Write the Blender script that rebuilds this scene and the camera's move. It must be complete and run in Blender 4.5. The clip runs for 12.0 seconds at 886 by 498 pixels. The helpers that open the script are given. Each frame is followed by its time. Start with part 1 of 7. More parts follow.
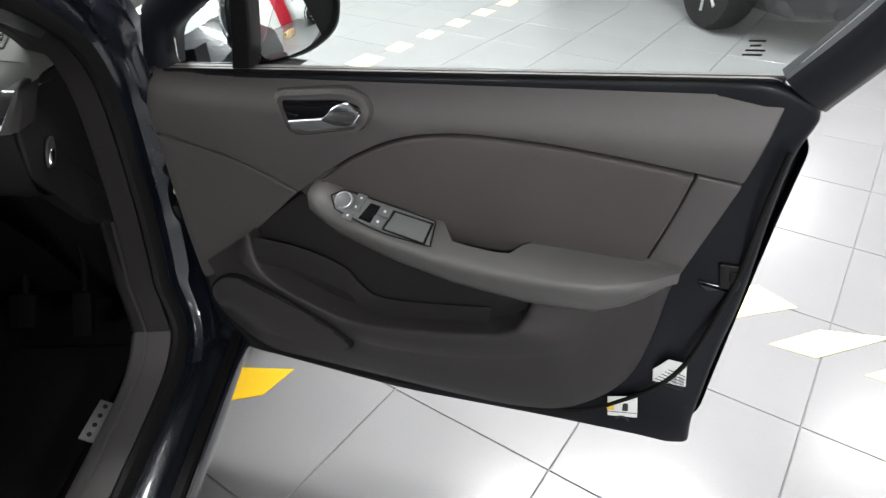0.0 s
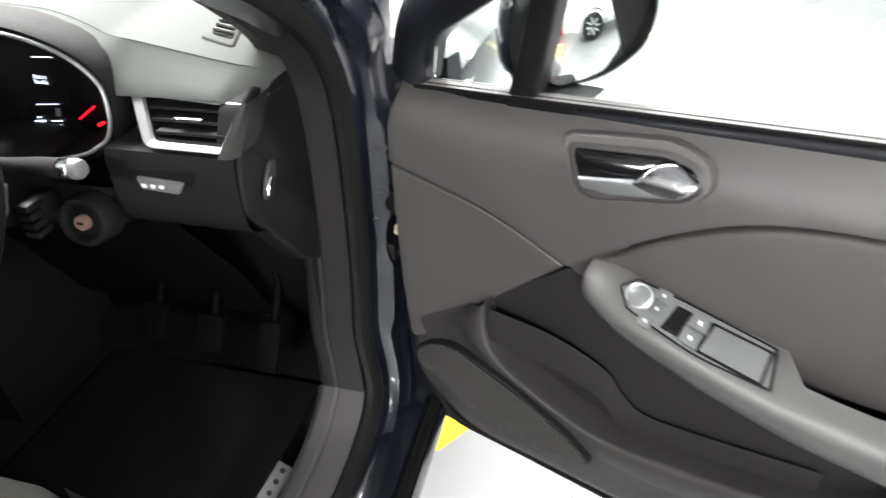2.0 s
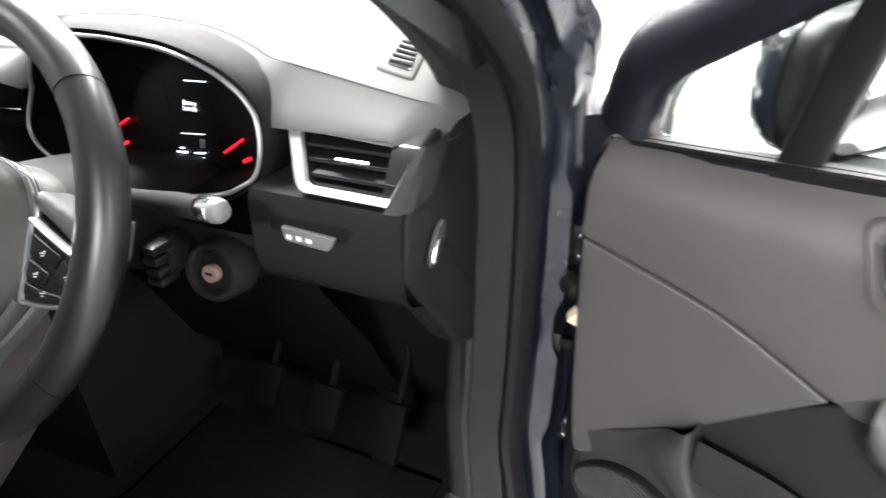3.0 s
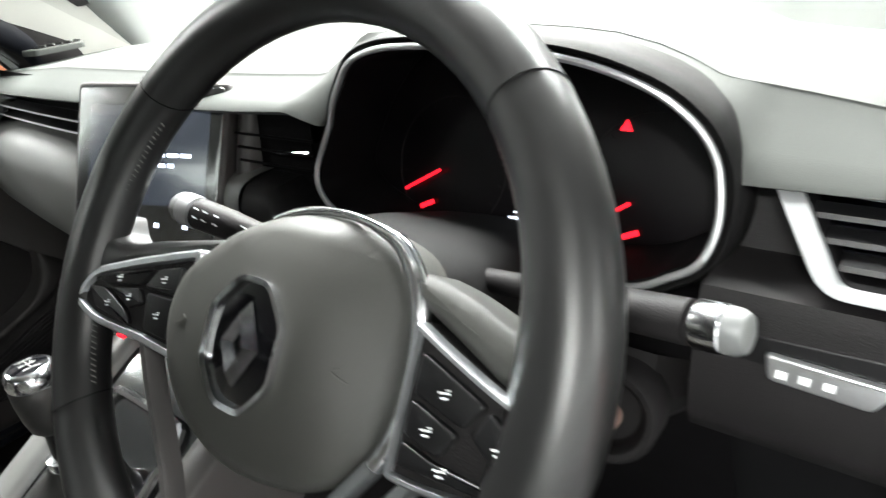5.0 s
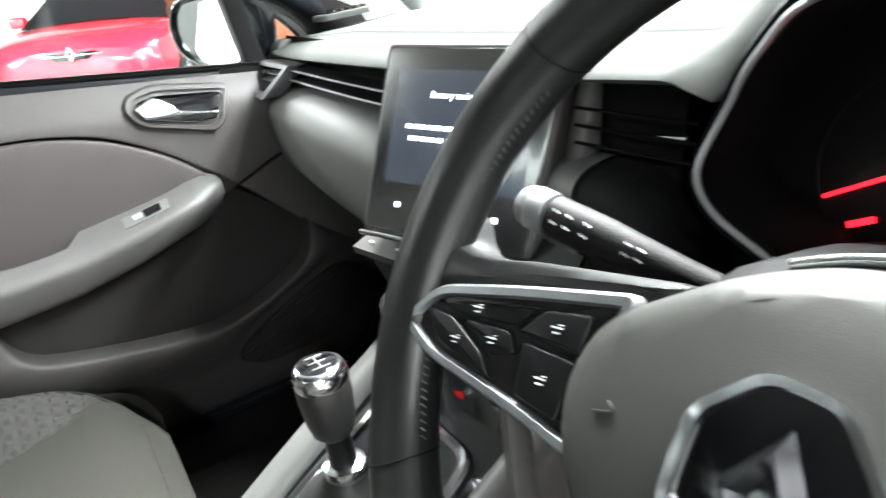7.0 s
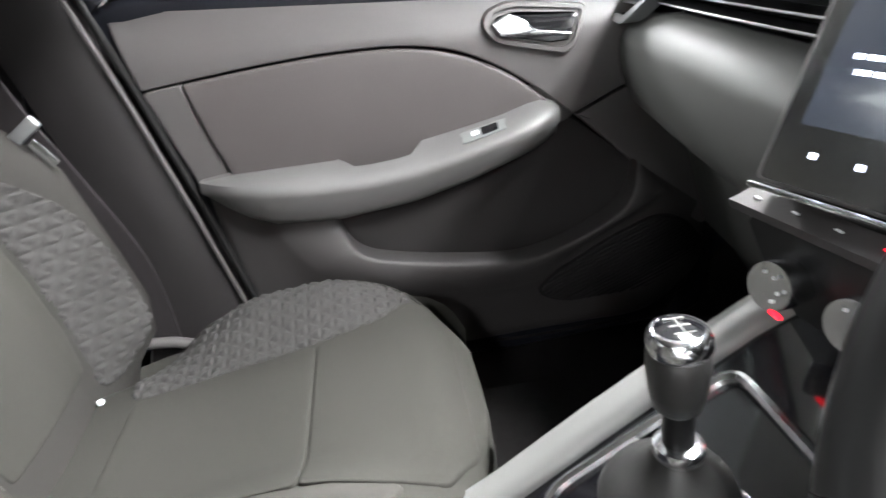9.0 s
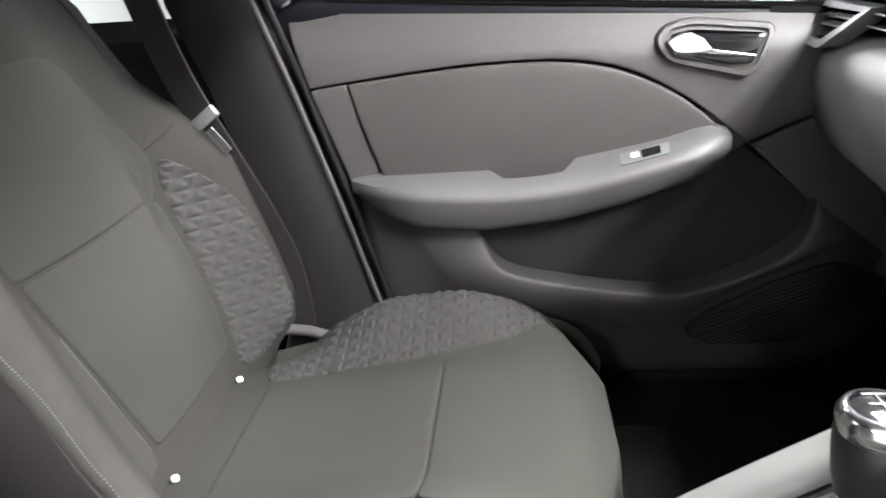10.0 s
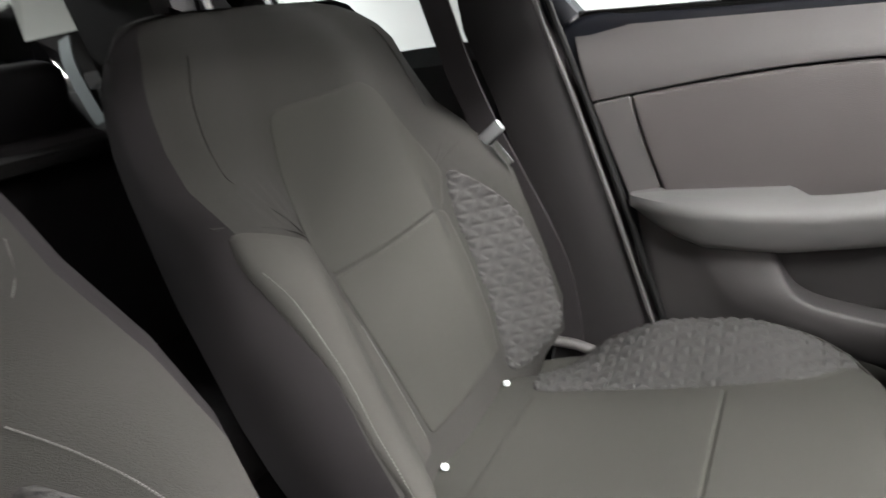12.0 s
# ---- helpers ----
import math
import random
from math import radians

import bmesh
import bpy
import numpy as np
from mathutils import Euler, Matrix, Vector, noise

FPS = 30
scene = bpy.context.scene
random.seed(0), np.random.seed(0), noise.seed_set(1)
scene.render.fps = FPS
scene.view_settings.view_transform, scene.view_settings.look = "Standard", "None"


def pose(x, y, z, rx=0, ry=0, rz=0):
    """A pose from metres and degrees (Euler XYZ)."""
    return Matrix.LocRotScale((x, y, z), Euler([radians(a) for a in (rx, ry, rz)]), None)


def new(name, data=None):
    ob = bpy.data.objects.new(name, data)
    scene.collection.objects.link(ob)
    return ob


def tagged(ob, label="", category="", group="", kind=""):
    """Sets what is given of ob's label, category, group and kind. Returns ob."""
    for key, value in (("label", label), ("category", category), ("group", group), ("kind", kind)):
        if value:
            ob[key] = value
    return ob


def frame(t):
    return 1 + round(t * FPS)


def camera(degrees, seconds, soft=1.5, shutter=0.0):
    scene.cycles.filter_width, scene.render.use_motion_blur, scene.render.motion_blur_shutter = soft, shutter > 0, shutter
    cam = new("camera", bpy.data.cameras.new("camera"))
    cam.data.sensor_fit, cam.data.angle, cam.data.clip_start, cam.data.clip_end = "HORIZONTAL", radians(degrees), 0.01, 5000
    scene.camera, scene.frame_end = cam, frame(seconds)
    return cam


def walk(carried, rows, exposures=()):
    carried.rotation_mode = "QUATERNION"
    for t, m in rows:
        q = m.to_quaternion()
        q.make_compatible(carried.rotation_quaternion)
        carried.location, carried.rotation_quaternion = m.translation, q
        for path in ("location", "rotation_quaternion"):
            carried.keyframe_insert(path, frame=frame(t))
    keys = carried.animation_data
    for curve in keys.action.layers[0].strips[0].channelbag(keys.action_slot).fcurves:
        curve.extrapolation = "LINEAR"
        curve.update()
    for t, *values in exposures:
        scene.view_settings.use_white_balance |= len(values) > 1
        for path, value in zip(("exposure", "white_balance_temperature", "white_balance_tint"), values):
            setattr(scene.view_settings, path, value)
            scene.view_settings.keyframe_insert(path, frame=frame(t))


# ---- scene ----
cam = camera(69.58, 12.0, soft=1.35, shutter=0.5)
PATH = [
    (0.0, pose(1.3462, -1.0565, 1.3076, 55.02, 1.45, -0.62)),
    (0.5, pose(1.3278, -1.0201, 1.2957, 54.36, 1.76, 1.66)),
    (1.0, pose(1.2773, -0.9153, 1.2772, 54.07, 2.22, 6.14)),
    (1.5, pose(1.1790, -0.8400, 1.2773, 54.22, 2.42, 8.50)),
    (2.0, pose(1.1278, -0.7640, 1.2581, 54.57, 2.19, 14.39)),
    (2.5, pose(1.0701, -0.6881, 1.2463, 57.61, 1.33, 21.36)),
    (3.0, pose(0.9756, -0.6423, 1.1840, 60.46, 1.68, 24.73)),
    (3.5, pose(0.8624, -0.6031, 1.1247, 64.06, 1.32, 28.00)),
    (3.7, pose(0.8249, -0.5930, 1.1090, 65.03, 0.91, 29.82)),
    (5.3, pose(0.6024, -0.5471, 1.0989, 68.19, 3.88, 38.57)),
    (5.5, pose(0.5817, -0.5421, 1.0993, 68.30, 4.17, 39.99)),
    (6.0, pose(0.5320, -0.5377, 1.0951, 67.79, 4.22, 44.42)),
    (6.5, pose(0.4883, -0.5350, 1.0884, 67.32, 4.55, 49.57)),
    (7.0, pose(0.4432, -0.5334, 1.0764, 67.03, 5.09, 56.09)),
    (7.5, pose(0.4091, -0.5427, 1.0700, 66.51, 5.55, 63.14)),
    (7.7, pose(0.3980, -0.5473, 1.0640, 66.00, 5.18, 65.99)),
    (9.3, pose(0.3373, -0.6002, 1.0476, 64.49, 4.22, 86.66)),
    (9.5, pose(0.3270, -0.6073, 1.0458, 64.67, 3.67, 89.63)),
    (10.0, pose(0.3275, -0.6112, 1.0470, 66.33, 3.46, 95.44)),
    (10.5, pose(0.3220, -0.6216, 1.0498, 65.91, 3.12, 100.32)),
    (11.0, pose(0.3182, -0.6171, 1.0450, 65.32, 2.76, 106.14)),
    (11.5, pose(0.3197, -0.6219, 1.0467, 66.25, 5.83, 112.49)),
    (12.0, pose(0.3289, -0.6239, 1.0431, 70.24, 8.92, 118.69)),
]
walk(cam, PATH, exposures=[(0.0, 0.52, 6400, 10), (0.5, 0.62, 6400, 10), (1.0, 0.95, 6450, 9), (1.5, 1.35, 6450, 8), (2.5, 2.05, 6450, 9), (3.5, 2.2, 6400, 13), (5.5, 2.18, 6450, 4), (6.5, 2.48, 6300, 4), (7.0, 2.6, 6250, 4), (7.7, 2.52, 6250, 5), (9.5, 2.48, 6350, 11), (12.0, 2.22, 6500, 10)])

# ---- world and lights ----
world = bpy.data.worlds.new("hall_world")
scene.world = world
world.use_nodes = True
world.node_tree.nodes["Background"].inputs[0].default_value = (0.9, 0.95, 1.0, 1)
world.node_tree.nodes["Background"].inputs[1].default_value = 0.3

HALL = (-13.0, 8.2, -7.0, 10.0, 3.6)   # x0, x1, y0, y1, height
PANELS = [(x, y) for x in (-5.6, -2.4, 1.6, 5.6) for y in (-5.2, -1.4, 2.6, 6.6) if (x, y) not in ((1.6, -1.4), (1.6, 2.6), (5.6, -1.4), (-2.4, -1.4))] + [(0.30, 1.30), (-1.5, 0.8), (-0.8, 3.6), (2.4, 1.8), (5.6, -2.2)]


def lamp(x, y, watts=95):
    d = bpy.data.lights.new("panel_light", "AREA")
    d.shape, d.size, d.size_y, d.energy = "RECTANGLE", 1.7, 0.5, watts
    d.color = (1.0, 0.985, 0.965)
    o = new("panel_light", d)
    o.location = (x, y, HALL[4] - 0.06)
    return o


for px_, py_ in PANELS:
    lamp(px_, py_, {(2.4, 1.8): 160, (0.30, 1.30): 70, (-1.5, 0.8): 190, (-0.8, 3.6): 130, (1.6, -5.2): 230}.get((px_, py_), 50 if px_ > 5 else 110))


# ---- materials ----
def material(name, color, rough=0.5, metal=0.0, vary=0.12, scale=30.0, bump=0.0, bump_scale=400.0, spec=0.5, coat=0.0, alpha_glass=0.0, emit=0.0, rnd=0.0, fine=0.06):
    """Principled material with variation at two scales and fine relief, in object space metres."""
    m = bpy.data.materials.new(name)
    m.use_nodes = True
    nt = m.node_tree
    b = nt.nodes["Principled BSDF"]
    b.inputs["Metallic"].default_value = metal
    b.inputs["Specular IOR Level"].default_value = spec
    b.inputs["Coat Weight"].default_value = coat
    b.inputs["Coat Roughness"].default_value = 0.06
    co = nt.nodes.new("ShaderNodeTexCoord")
    n1 = nt.nodes.new("ShaderNodeTexNoise")
    n1.inputs["Scale"].default_value, n1.inputs["Detail"].default_value = scale, 5
    n2 = nt.nodes.new("ShaderNodeTexNoise")
    n2.inputs["Scale"].default_value, n2.inputs["Detail"].default_value = bump_scale, 3
    for n in (n1, n2):
        nt.links.new(co.outputs["Object"], n.inputs["Vector"])
    # brightness factor = 1 + vary*(n1-.5)*2 + fine*(n2-.5)*2 (+ rnd per object)
    def math_(op, a, b_):
        q = nt.nodes.new("ShaderNodeMath")
        q.operation = op
        for i, v in enumerate((a, b_)):
            if isinstance(v, (int, float)):
                q.inputs[i].default_value = v
            else:
                nt.links.new(v, q.inputs[i])
        return q.outputs[0]
    f = math_("ADD", math_("MULTIPLY", math_("SUBTRACT", n1.outputs["Fac"], 0.5), 2 * vary), 1.0)
    f = math_("ADD", f, math_("MULTIPLY", math_("SUBTRACT", n2.outputs["Fac"], 0.5), 2 * fine))
    if rnd:
        oi = nt.nodes.new("ShaderNodeObjectInfo")
        f = math_("ADD", f, math_("MULTIPLY", math_("SUBTRACT", oi.outputs["Random"], 0.5), 2 * rnd))
    mix = nt.nodes.new("ShaderNodeVectorMath")
    mix.operation = "SCALE"
    mix.inputs[0].default_value = color
    nt.links.new(f, mix.inputs["Scale"])
    nt.links.new(mix.outputs[0], b.inputs["Base Color"])
    r = math_("ADD", math_("MULTIPLY", math_("SUBTRACT", n1.outputs["Fac"], 0.5), 0.25 * rough), rough)
    nt.links.new(r, b.inputs["Roughness"])
    if bump:
        bp = nt.nodes.new("ShaderNodeBump")
        bp.inputs["Strength"].default_value = bump
        bp.inputs["Distance"].default_value = 0.001
        nt.links.new(n2.outputs["Fac"], bp.inputs["Height"])
        nt.links.new(bp.outputs[0], b.inputs["Normal"])
    if emit:
        b.inputs["Emission Color"].default_value = (*color, 1)
        b.inputs["Emission Strength"].default_value = emit
    if alpha_glass:
        b.inputs["Transmission Weight"].default_value = 1.0
        b.inputs["IOR"].default_value = alpha_glass
    return m


def glass_material(name, tint, gloss=0.04):
    """Thin pane: tinted see-through with a clear reflection."""
    m = bpy.data.materials.new(name)
    m.use_nodes = True
    nt = m.node_tree
    nt.nodes.clear()
    out = nt.nodes.new("ShaderNodeOutputMaterial")
    tr = nt.nodes.new("ShaderNodeBsdfTransparent")
    tr.inputs[0].default_value = (*tint, 1)
    gl = nt.nodes.new("ShaderNodeBsdfGlossy")
    gl.inputs["Roughness"].default_value = 0.01
    fr = nt.nodes.new("ShaderNodeFresnel")
    fr.inputs[0].default_value = 1.45
    mx = nt.nodes.new("ShaderNodeMixShader")
    nt.links.new(fr.outputs[0], mx.inputs[0])
    nt.links.new(tr.outputs[0], mx.inputs[1])
    nt.links.new(gl.outputs[0], mx.inputs[2])
    nt.links.new(mx.outputs[0], out.inputs[0])
    return m


TRIM = material("trim_plastic", (0.062, 0.0582, 0.0578), 0.42, spec=0.45, vary=0.10, scale=6, bump=0.35, bump_scale=900)
TRIM_DARK = material("dark_trim_plastic", (0.0105, 0.0098, 0.0102), 0.55, spec=0.13, vary=0.10, scale=8, bump=0.35, bump_scale=900)
ARM = material("armrest_plastic", (0.082, 0.080, 0.079), 0.42, vary=0.08, scale=9, bump=0.3, bump_scale=900)
INSERT = material("door_insert_vinyl", (0.056, 0.0505, 0.0498), 0.52, spec=0.3, vary=0.10, scale=10, bump=0.5, bump_scale=700)
# darkened to carry the shade in the door pockets; the vent cheek shares it
POCKET = material("shaded_pocket_plastic", (0.018, 0.0168, 0.0168), 0.6, spec=0.12, vary=0.12, scale=10, bump=0.3, bump_scale=900)
PAINT = material("dark_blue_metallic_paint", (0.0080, 0.0102, 0.0155), 0.24, metal=0.3, spec=0.5, vary=0.10, scale=5, bump_scale=2500, fine=0.25, coat=1.0)
PAINT_IN = material("door_shell_paint", (0.007, 0.0078, 0.011), 0.42, metal=0.1, spec=0.18, vary=0.12, scale=7, coat=0.06)
PAINT_SIDE = material("dark_blue_body_paint", (0.0080, 0.0100, 0.0165), 0.28, metal=0.2, spec=0.35, vary=0.12, scale=6, fine=0.2, coat=0.5)
RUBBER = material("rubber_seal", (0.007, 0.007, 0.007), 0.6, spec=0.15, vary=0.2, scale=20, bump=0.2, bump_scale=500)
BLACK = material("black_plastic", (0.006, 0.006, 0.0065), 0.38, spec=0.25, vary=0.15, scale=20, bump=0.15, bump_scale=800)
BLACK_SOFT = material("soft_black_plastic", (0.0062, 0.006, 0.0062), 0.6, spec=0.10, vary=0.1, scale=9, bump=0.4, bump_scale=800)
MATT_BLACK = material("matt_black", (0.0035, 0.0033, 0.0037), 0.7, spec=0.05, vary=0.1, scale=10)
GLOSS = material("piano_black", (0.004, 0.004, 0.005), 0.09, vary=0.1, scale=8, coat=0.6)
CHROME = material("satin_chrome", (0.75, 0.76, 0.78), 0.16, metal=1.0, vary=0.04, scale=20)
SATIN = material("satin_silver_trim", (0.40, 0.41, 0.42), 0.34, metal=0.75, vary=0.04, scale=20)
SILVER = material("silver_paint", (0.45, 0.46, 0.47), 0.32, metal=0.8, vary=0.06, scale=25)
LEATHER = material("black_leather", (0.0185, 0.0184, 0.018), 0.40, spec=0.4, vary=0.08, scale=12, bump=0.28, bump_scale=800)
LEATHER_SMOOTH = material("smooth_black_leather", (0.0085, 0.0085, 0.0087), 0.34, spec=0.45, vary=0.08, scale=12, bump=0.07, bump_scale=1400)
DASH_TOP = material("soft_dash_top", (0.066, 0.070, 0.0665), 0.66, spec=0.14, vary=0.06, scale=7, bump=0.12, bump_scale=1100)
DASH_PAD = material("soft_dash_pad", (0.070, 0.0715, 0.068), 0.5, vary=0.07, scale=8, bump=0.12, bump_scale=1100)
CARPET = material("black_carpet", (0.017, 0.0158, 0.016), 0.95, spec=0.03, vary=0.3, scale=60, bump=1.0, bump_scale=900, fine=0.4)
FABRIC = material("grey_seat_cloth", (0.030, 0.0293, 0.0262), 0.9, spec=0.12, vary=0.10, scale=10, bump=0.8, bump_scale=1100, fine=0.18)
FABRIC_DARK = material("dark_seat_cloth", (0.025, 0.0238, 0.0222), 0.9, spec=0.12, vary=0.10, scale=10, bump=0.8, bump_scale=1100, fine=0.18)
SPOKE_SILVER = material("satin_spoke_silver", (0.38, 0.395, 0.41), 0.34, metal=0.85, vary=0.05, scale=25)
DARK_CHROME = material("dark_chrome", (0.50, 0.51, 0.53), 0.12, metal=1.0, vary=0.05, scale=20)
LOWER_TRIM = material("lower_door_plastic", (0.034, 0.0318, 0.0318), 0.52, spec=0.25, vary=0.12, scale=7, bump=0.5, bump_scale=800)
# lighter tone of the aperture trim, for light falling on the sill
SILL_TRIM = material("lit_sill_trim_plastic", (0.060, 0.057, 0.0572), 0.5, spec=0.3, vary=0.12, scale=9, bump=0.5, bump_scale=500)
SWITCH = material("switch_panel_plastic", (0.125, 0.130, 0.130), 0.36, vary=0.05, scale=20, bump=0.1, bump_scale=900)
FABRIC_BOLSTER = material("bolster_cloth", (0.036, 0.0345, 0.0316), 0.88, spec=0.12, vary=0.08, scale=12, bump=0.8, bump_scale=1100, fine=0.18)
WEBBING = material("grey_webbing", (0.12, 0.13, 0.135), 0.8, spec=0.2, vary=0.1, scale=30, bump=0.8, bump_scale=700, fine=0.15)
RAIL = material("pale_silver_rail", (0.18, 0.18, 0.176), 0.42, metal=0.35, vary=0.05, scale=15, bump=0.15, bump_scale=900)
FABRIC_QUILT = material("quilted_seat_cloth", (0.038, 0.0367, 0.036), 0.85, spec=0.12, vary=0.12, scale=18, bump=0.8, bump_scale=1100, fine=0.18)
SEATBACK = material("seat_back_shell_cloth", (0.020, 0.0178, 0.0188), 0.85, spec=0.1, vary=0.10, scale=9, bump=0.6, bump_scale=1000)
THREAD = material("grey_thread", (0.085, 0.085, 0.080), 0.7, vary=0.15, scale=100)
PILLAR_PALE = material("pale_pillar_trim", (0.50, 0.50, 0.47), 0.6, vary=0.05, scale=8, bump=0.4, bump_scale=900)
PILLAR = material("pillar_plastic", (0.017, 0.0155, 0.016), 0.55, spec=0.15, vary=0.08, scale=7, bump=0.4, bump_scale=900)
HEADLINER = material("light_headliner", (0.55, 0.54, 0.51), 0.9, vary=0.05, scale=8, bump=0.5, bump_scale=900)
WHITE_PRINT = material("white_print", (0.75, 0.77, 0.78), 0.5, vary=0.03, scale=50)
LABEL_WHITE = material("white_label_paper", (0.72, 0.73, 0.73), 0.45, vary=0.05, scale=60)
LABEL_CREAM = material("cream_plastic", (0.62, 0.54, 0.40), 0.5, vary=0.06, scale=40)
LABEL_YELLOW = material("yellow_label", (0.75, 0.50, 0.04), 0.45, vary=0.05, scale=60)
INK = material("black_ink", (0.02, 0.02, 0.02), 0.5, vary=0.1, scale=60)
TILE = material("pale_grey_floor_tile", (0.212, 0.212, 0.217), 0.22, vary=0.05, scale=3.5, rnd=0.03, bump=0.05, bump_scale=120, fine=0.03)
GROUT = material("grey_grout", (0.20, 0.20, 0.20), 0.85, vary=0.15, scale=30, bump=0.4, bump_scale=300)
TAPE = material("yellow_floor_tape", (0.80, 0.50, 0.015), 0.4, vary=0.10, scale=14, bump=0.1, bump_scale=200)
TAPE_PALE = material("faded_cream_tape", (0.78, 0.68, 0.34), 0.45, vary=0.10, scale=14)
WALL = material("white_wall_paint", (0.80, 0.81, 0.80), 0.6, vary=0.03, scale=2.5, bump=0.2, bump_scale=150)
CEILING = material("grey_ceiling_paint", (0.22, 0.22, 0.225), 0.8, vary=0.05, scale=2.0, bump=0.2, bump_scale=120)
PANEL_GLOW = material("light_diffuser", (1.0, 1.0, 0.98), 0.5, vary=0.0, emit=4.0)
GLASS = glass_material("tinted_window_glass", (0.80, 0.86, 0.84))
GLASS_CLEAR = glass_material("windscreen_glass", (0.90, 0.94, 0.93))
MIRROR = material("mirror_silver", (0.88, 0.90, 0.90), 0.015, metal=1.0, vary=0.0, fine=0.0)
RED_LED = material("red_instrument_light", (1.0, 0.008, 0.02), 0.4, vary=0.0, fine=0.0, emit=0.75)
WHITE_LED = material("white_display_text", (0.75, 0.82, 1.0), 0.4, vary=0.0, fine=0.0, emit=1.1)
DISPLAY = material("display_panel", (0.010, 0.011, 0.013), 0.20, spec=1.0, vary=0.05, scale=8, coat=1.0)
DISPLAY.node_tree.nodes["Principled BSDF"].inputs["IOR"].default_value = 2.0
HUB = material("grained_hub_cover", (0.046, 0.0464, 0.0430), 0.46, spec=0.26, vary=0.08, scale=10, bump=0.10, bump_scale=1500)
GLASS_DARK = glass_material("privacy_glass", (0.48, 0.51, 0.51))
CLUSTER = material("instrument_black", (0.0050, 0.0043, 0.0050), 0.30, spec=0.16, vary=0.1, scale=8)


# ---- mesh helpers ----
WL = {}


def thing(name, loc, label, category, group="", kind=""):
    e = new(name)
    e.empty_display_size = 0.05
    e.location = loc
    WL[e] = Vector(loc)
    return tagged(e, label, category, group, kind)


def part(name, bm, mat, parent=None, label="", smooth=40, category="", kind="", group=""):
    """Links a bmesh, in world metres, as one mesh object under a thing or a part."""
    base = WL[parent] if parent else Vector((0, 0, 0))
    bmesh.ops.recalc_face_normals(bm, faces=bm.faces)
    if base.length:
        bmesh.ops.translate(bm, verts=bm.verts, vec=-base)
    me = bpy.data.meshes.new(name)
    bm.to_mesh(me)
    bm.free()
    me.materials.append(mat)
    if smooth:
        me.shade_smooth()
        me.set_sharp_from_angle(angle=radians(smooth))
    ob = new(name, me)
    if parent:
        ob.parent = parent
    WL[ob] = base
    if label or category or kind or group:
        tagged(ob, label, category, group, kind)
    return ob


def rnd(poly, r, n=4):
    """Closed outline with each corner filleted to about r; a third number on a point sets its own radius."""
    out = []
    k = len(poly)
    for i in range(k):
        a, b, c = (Vector(poly[(i + j) % k][:2]) for j in (-1, 0, 1))
        rr = poly[i][2] if len(poly[i]) > 2 else r
        u, v = a - b, c - b
        d = min(rr, u.length * 0.48, v.length * 0.48)
        if d < 1e-5:
            out.append(tuple(b))
            continue
        p, q = b + u.normalized() * d, b + v.normalized() * d
        for j in range(n + 1):
            t = j / n
            out.append(tuple((1 - t) ** 2 * p + 2 * t * (1 - t) * b + t * t * q))
    return out


def curve2(pts, n=5, closed=False):
    """Catmull-Rom through points of any dimension."""
    P = [Vector(p) for p in pts]
    k = len(P)
    out = []
    for i in range(k if closed else k - 1):
        if closed:
            p0, p1, p2, p3 = P[i - 1], P[i], P[(i + 1) % k], P[(i + 2) % k]
        else:
            p0, p1, p2, p3 = P[max(i - 1, 0)], P[i], P[i + 1], P[min(i + 2, k - 1)]
        for j in range(n):
            t = j / n
            out.append(0.5 * ((2 * p1) + (p2 - p0) * t + (2 * p0 - 5 * p1 + 4 * p2 - p3) * t * t + (3 * p1 - p0 - 3 * p2 + p3) * t ** 3))
    if not closed:
        out.append(P[-1])
    return [tuple(p) for p in out]


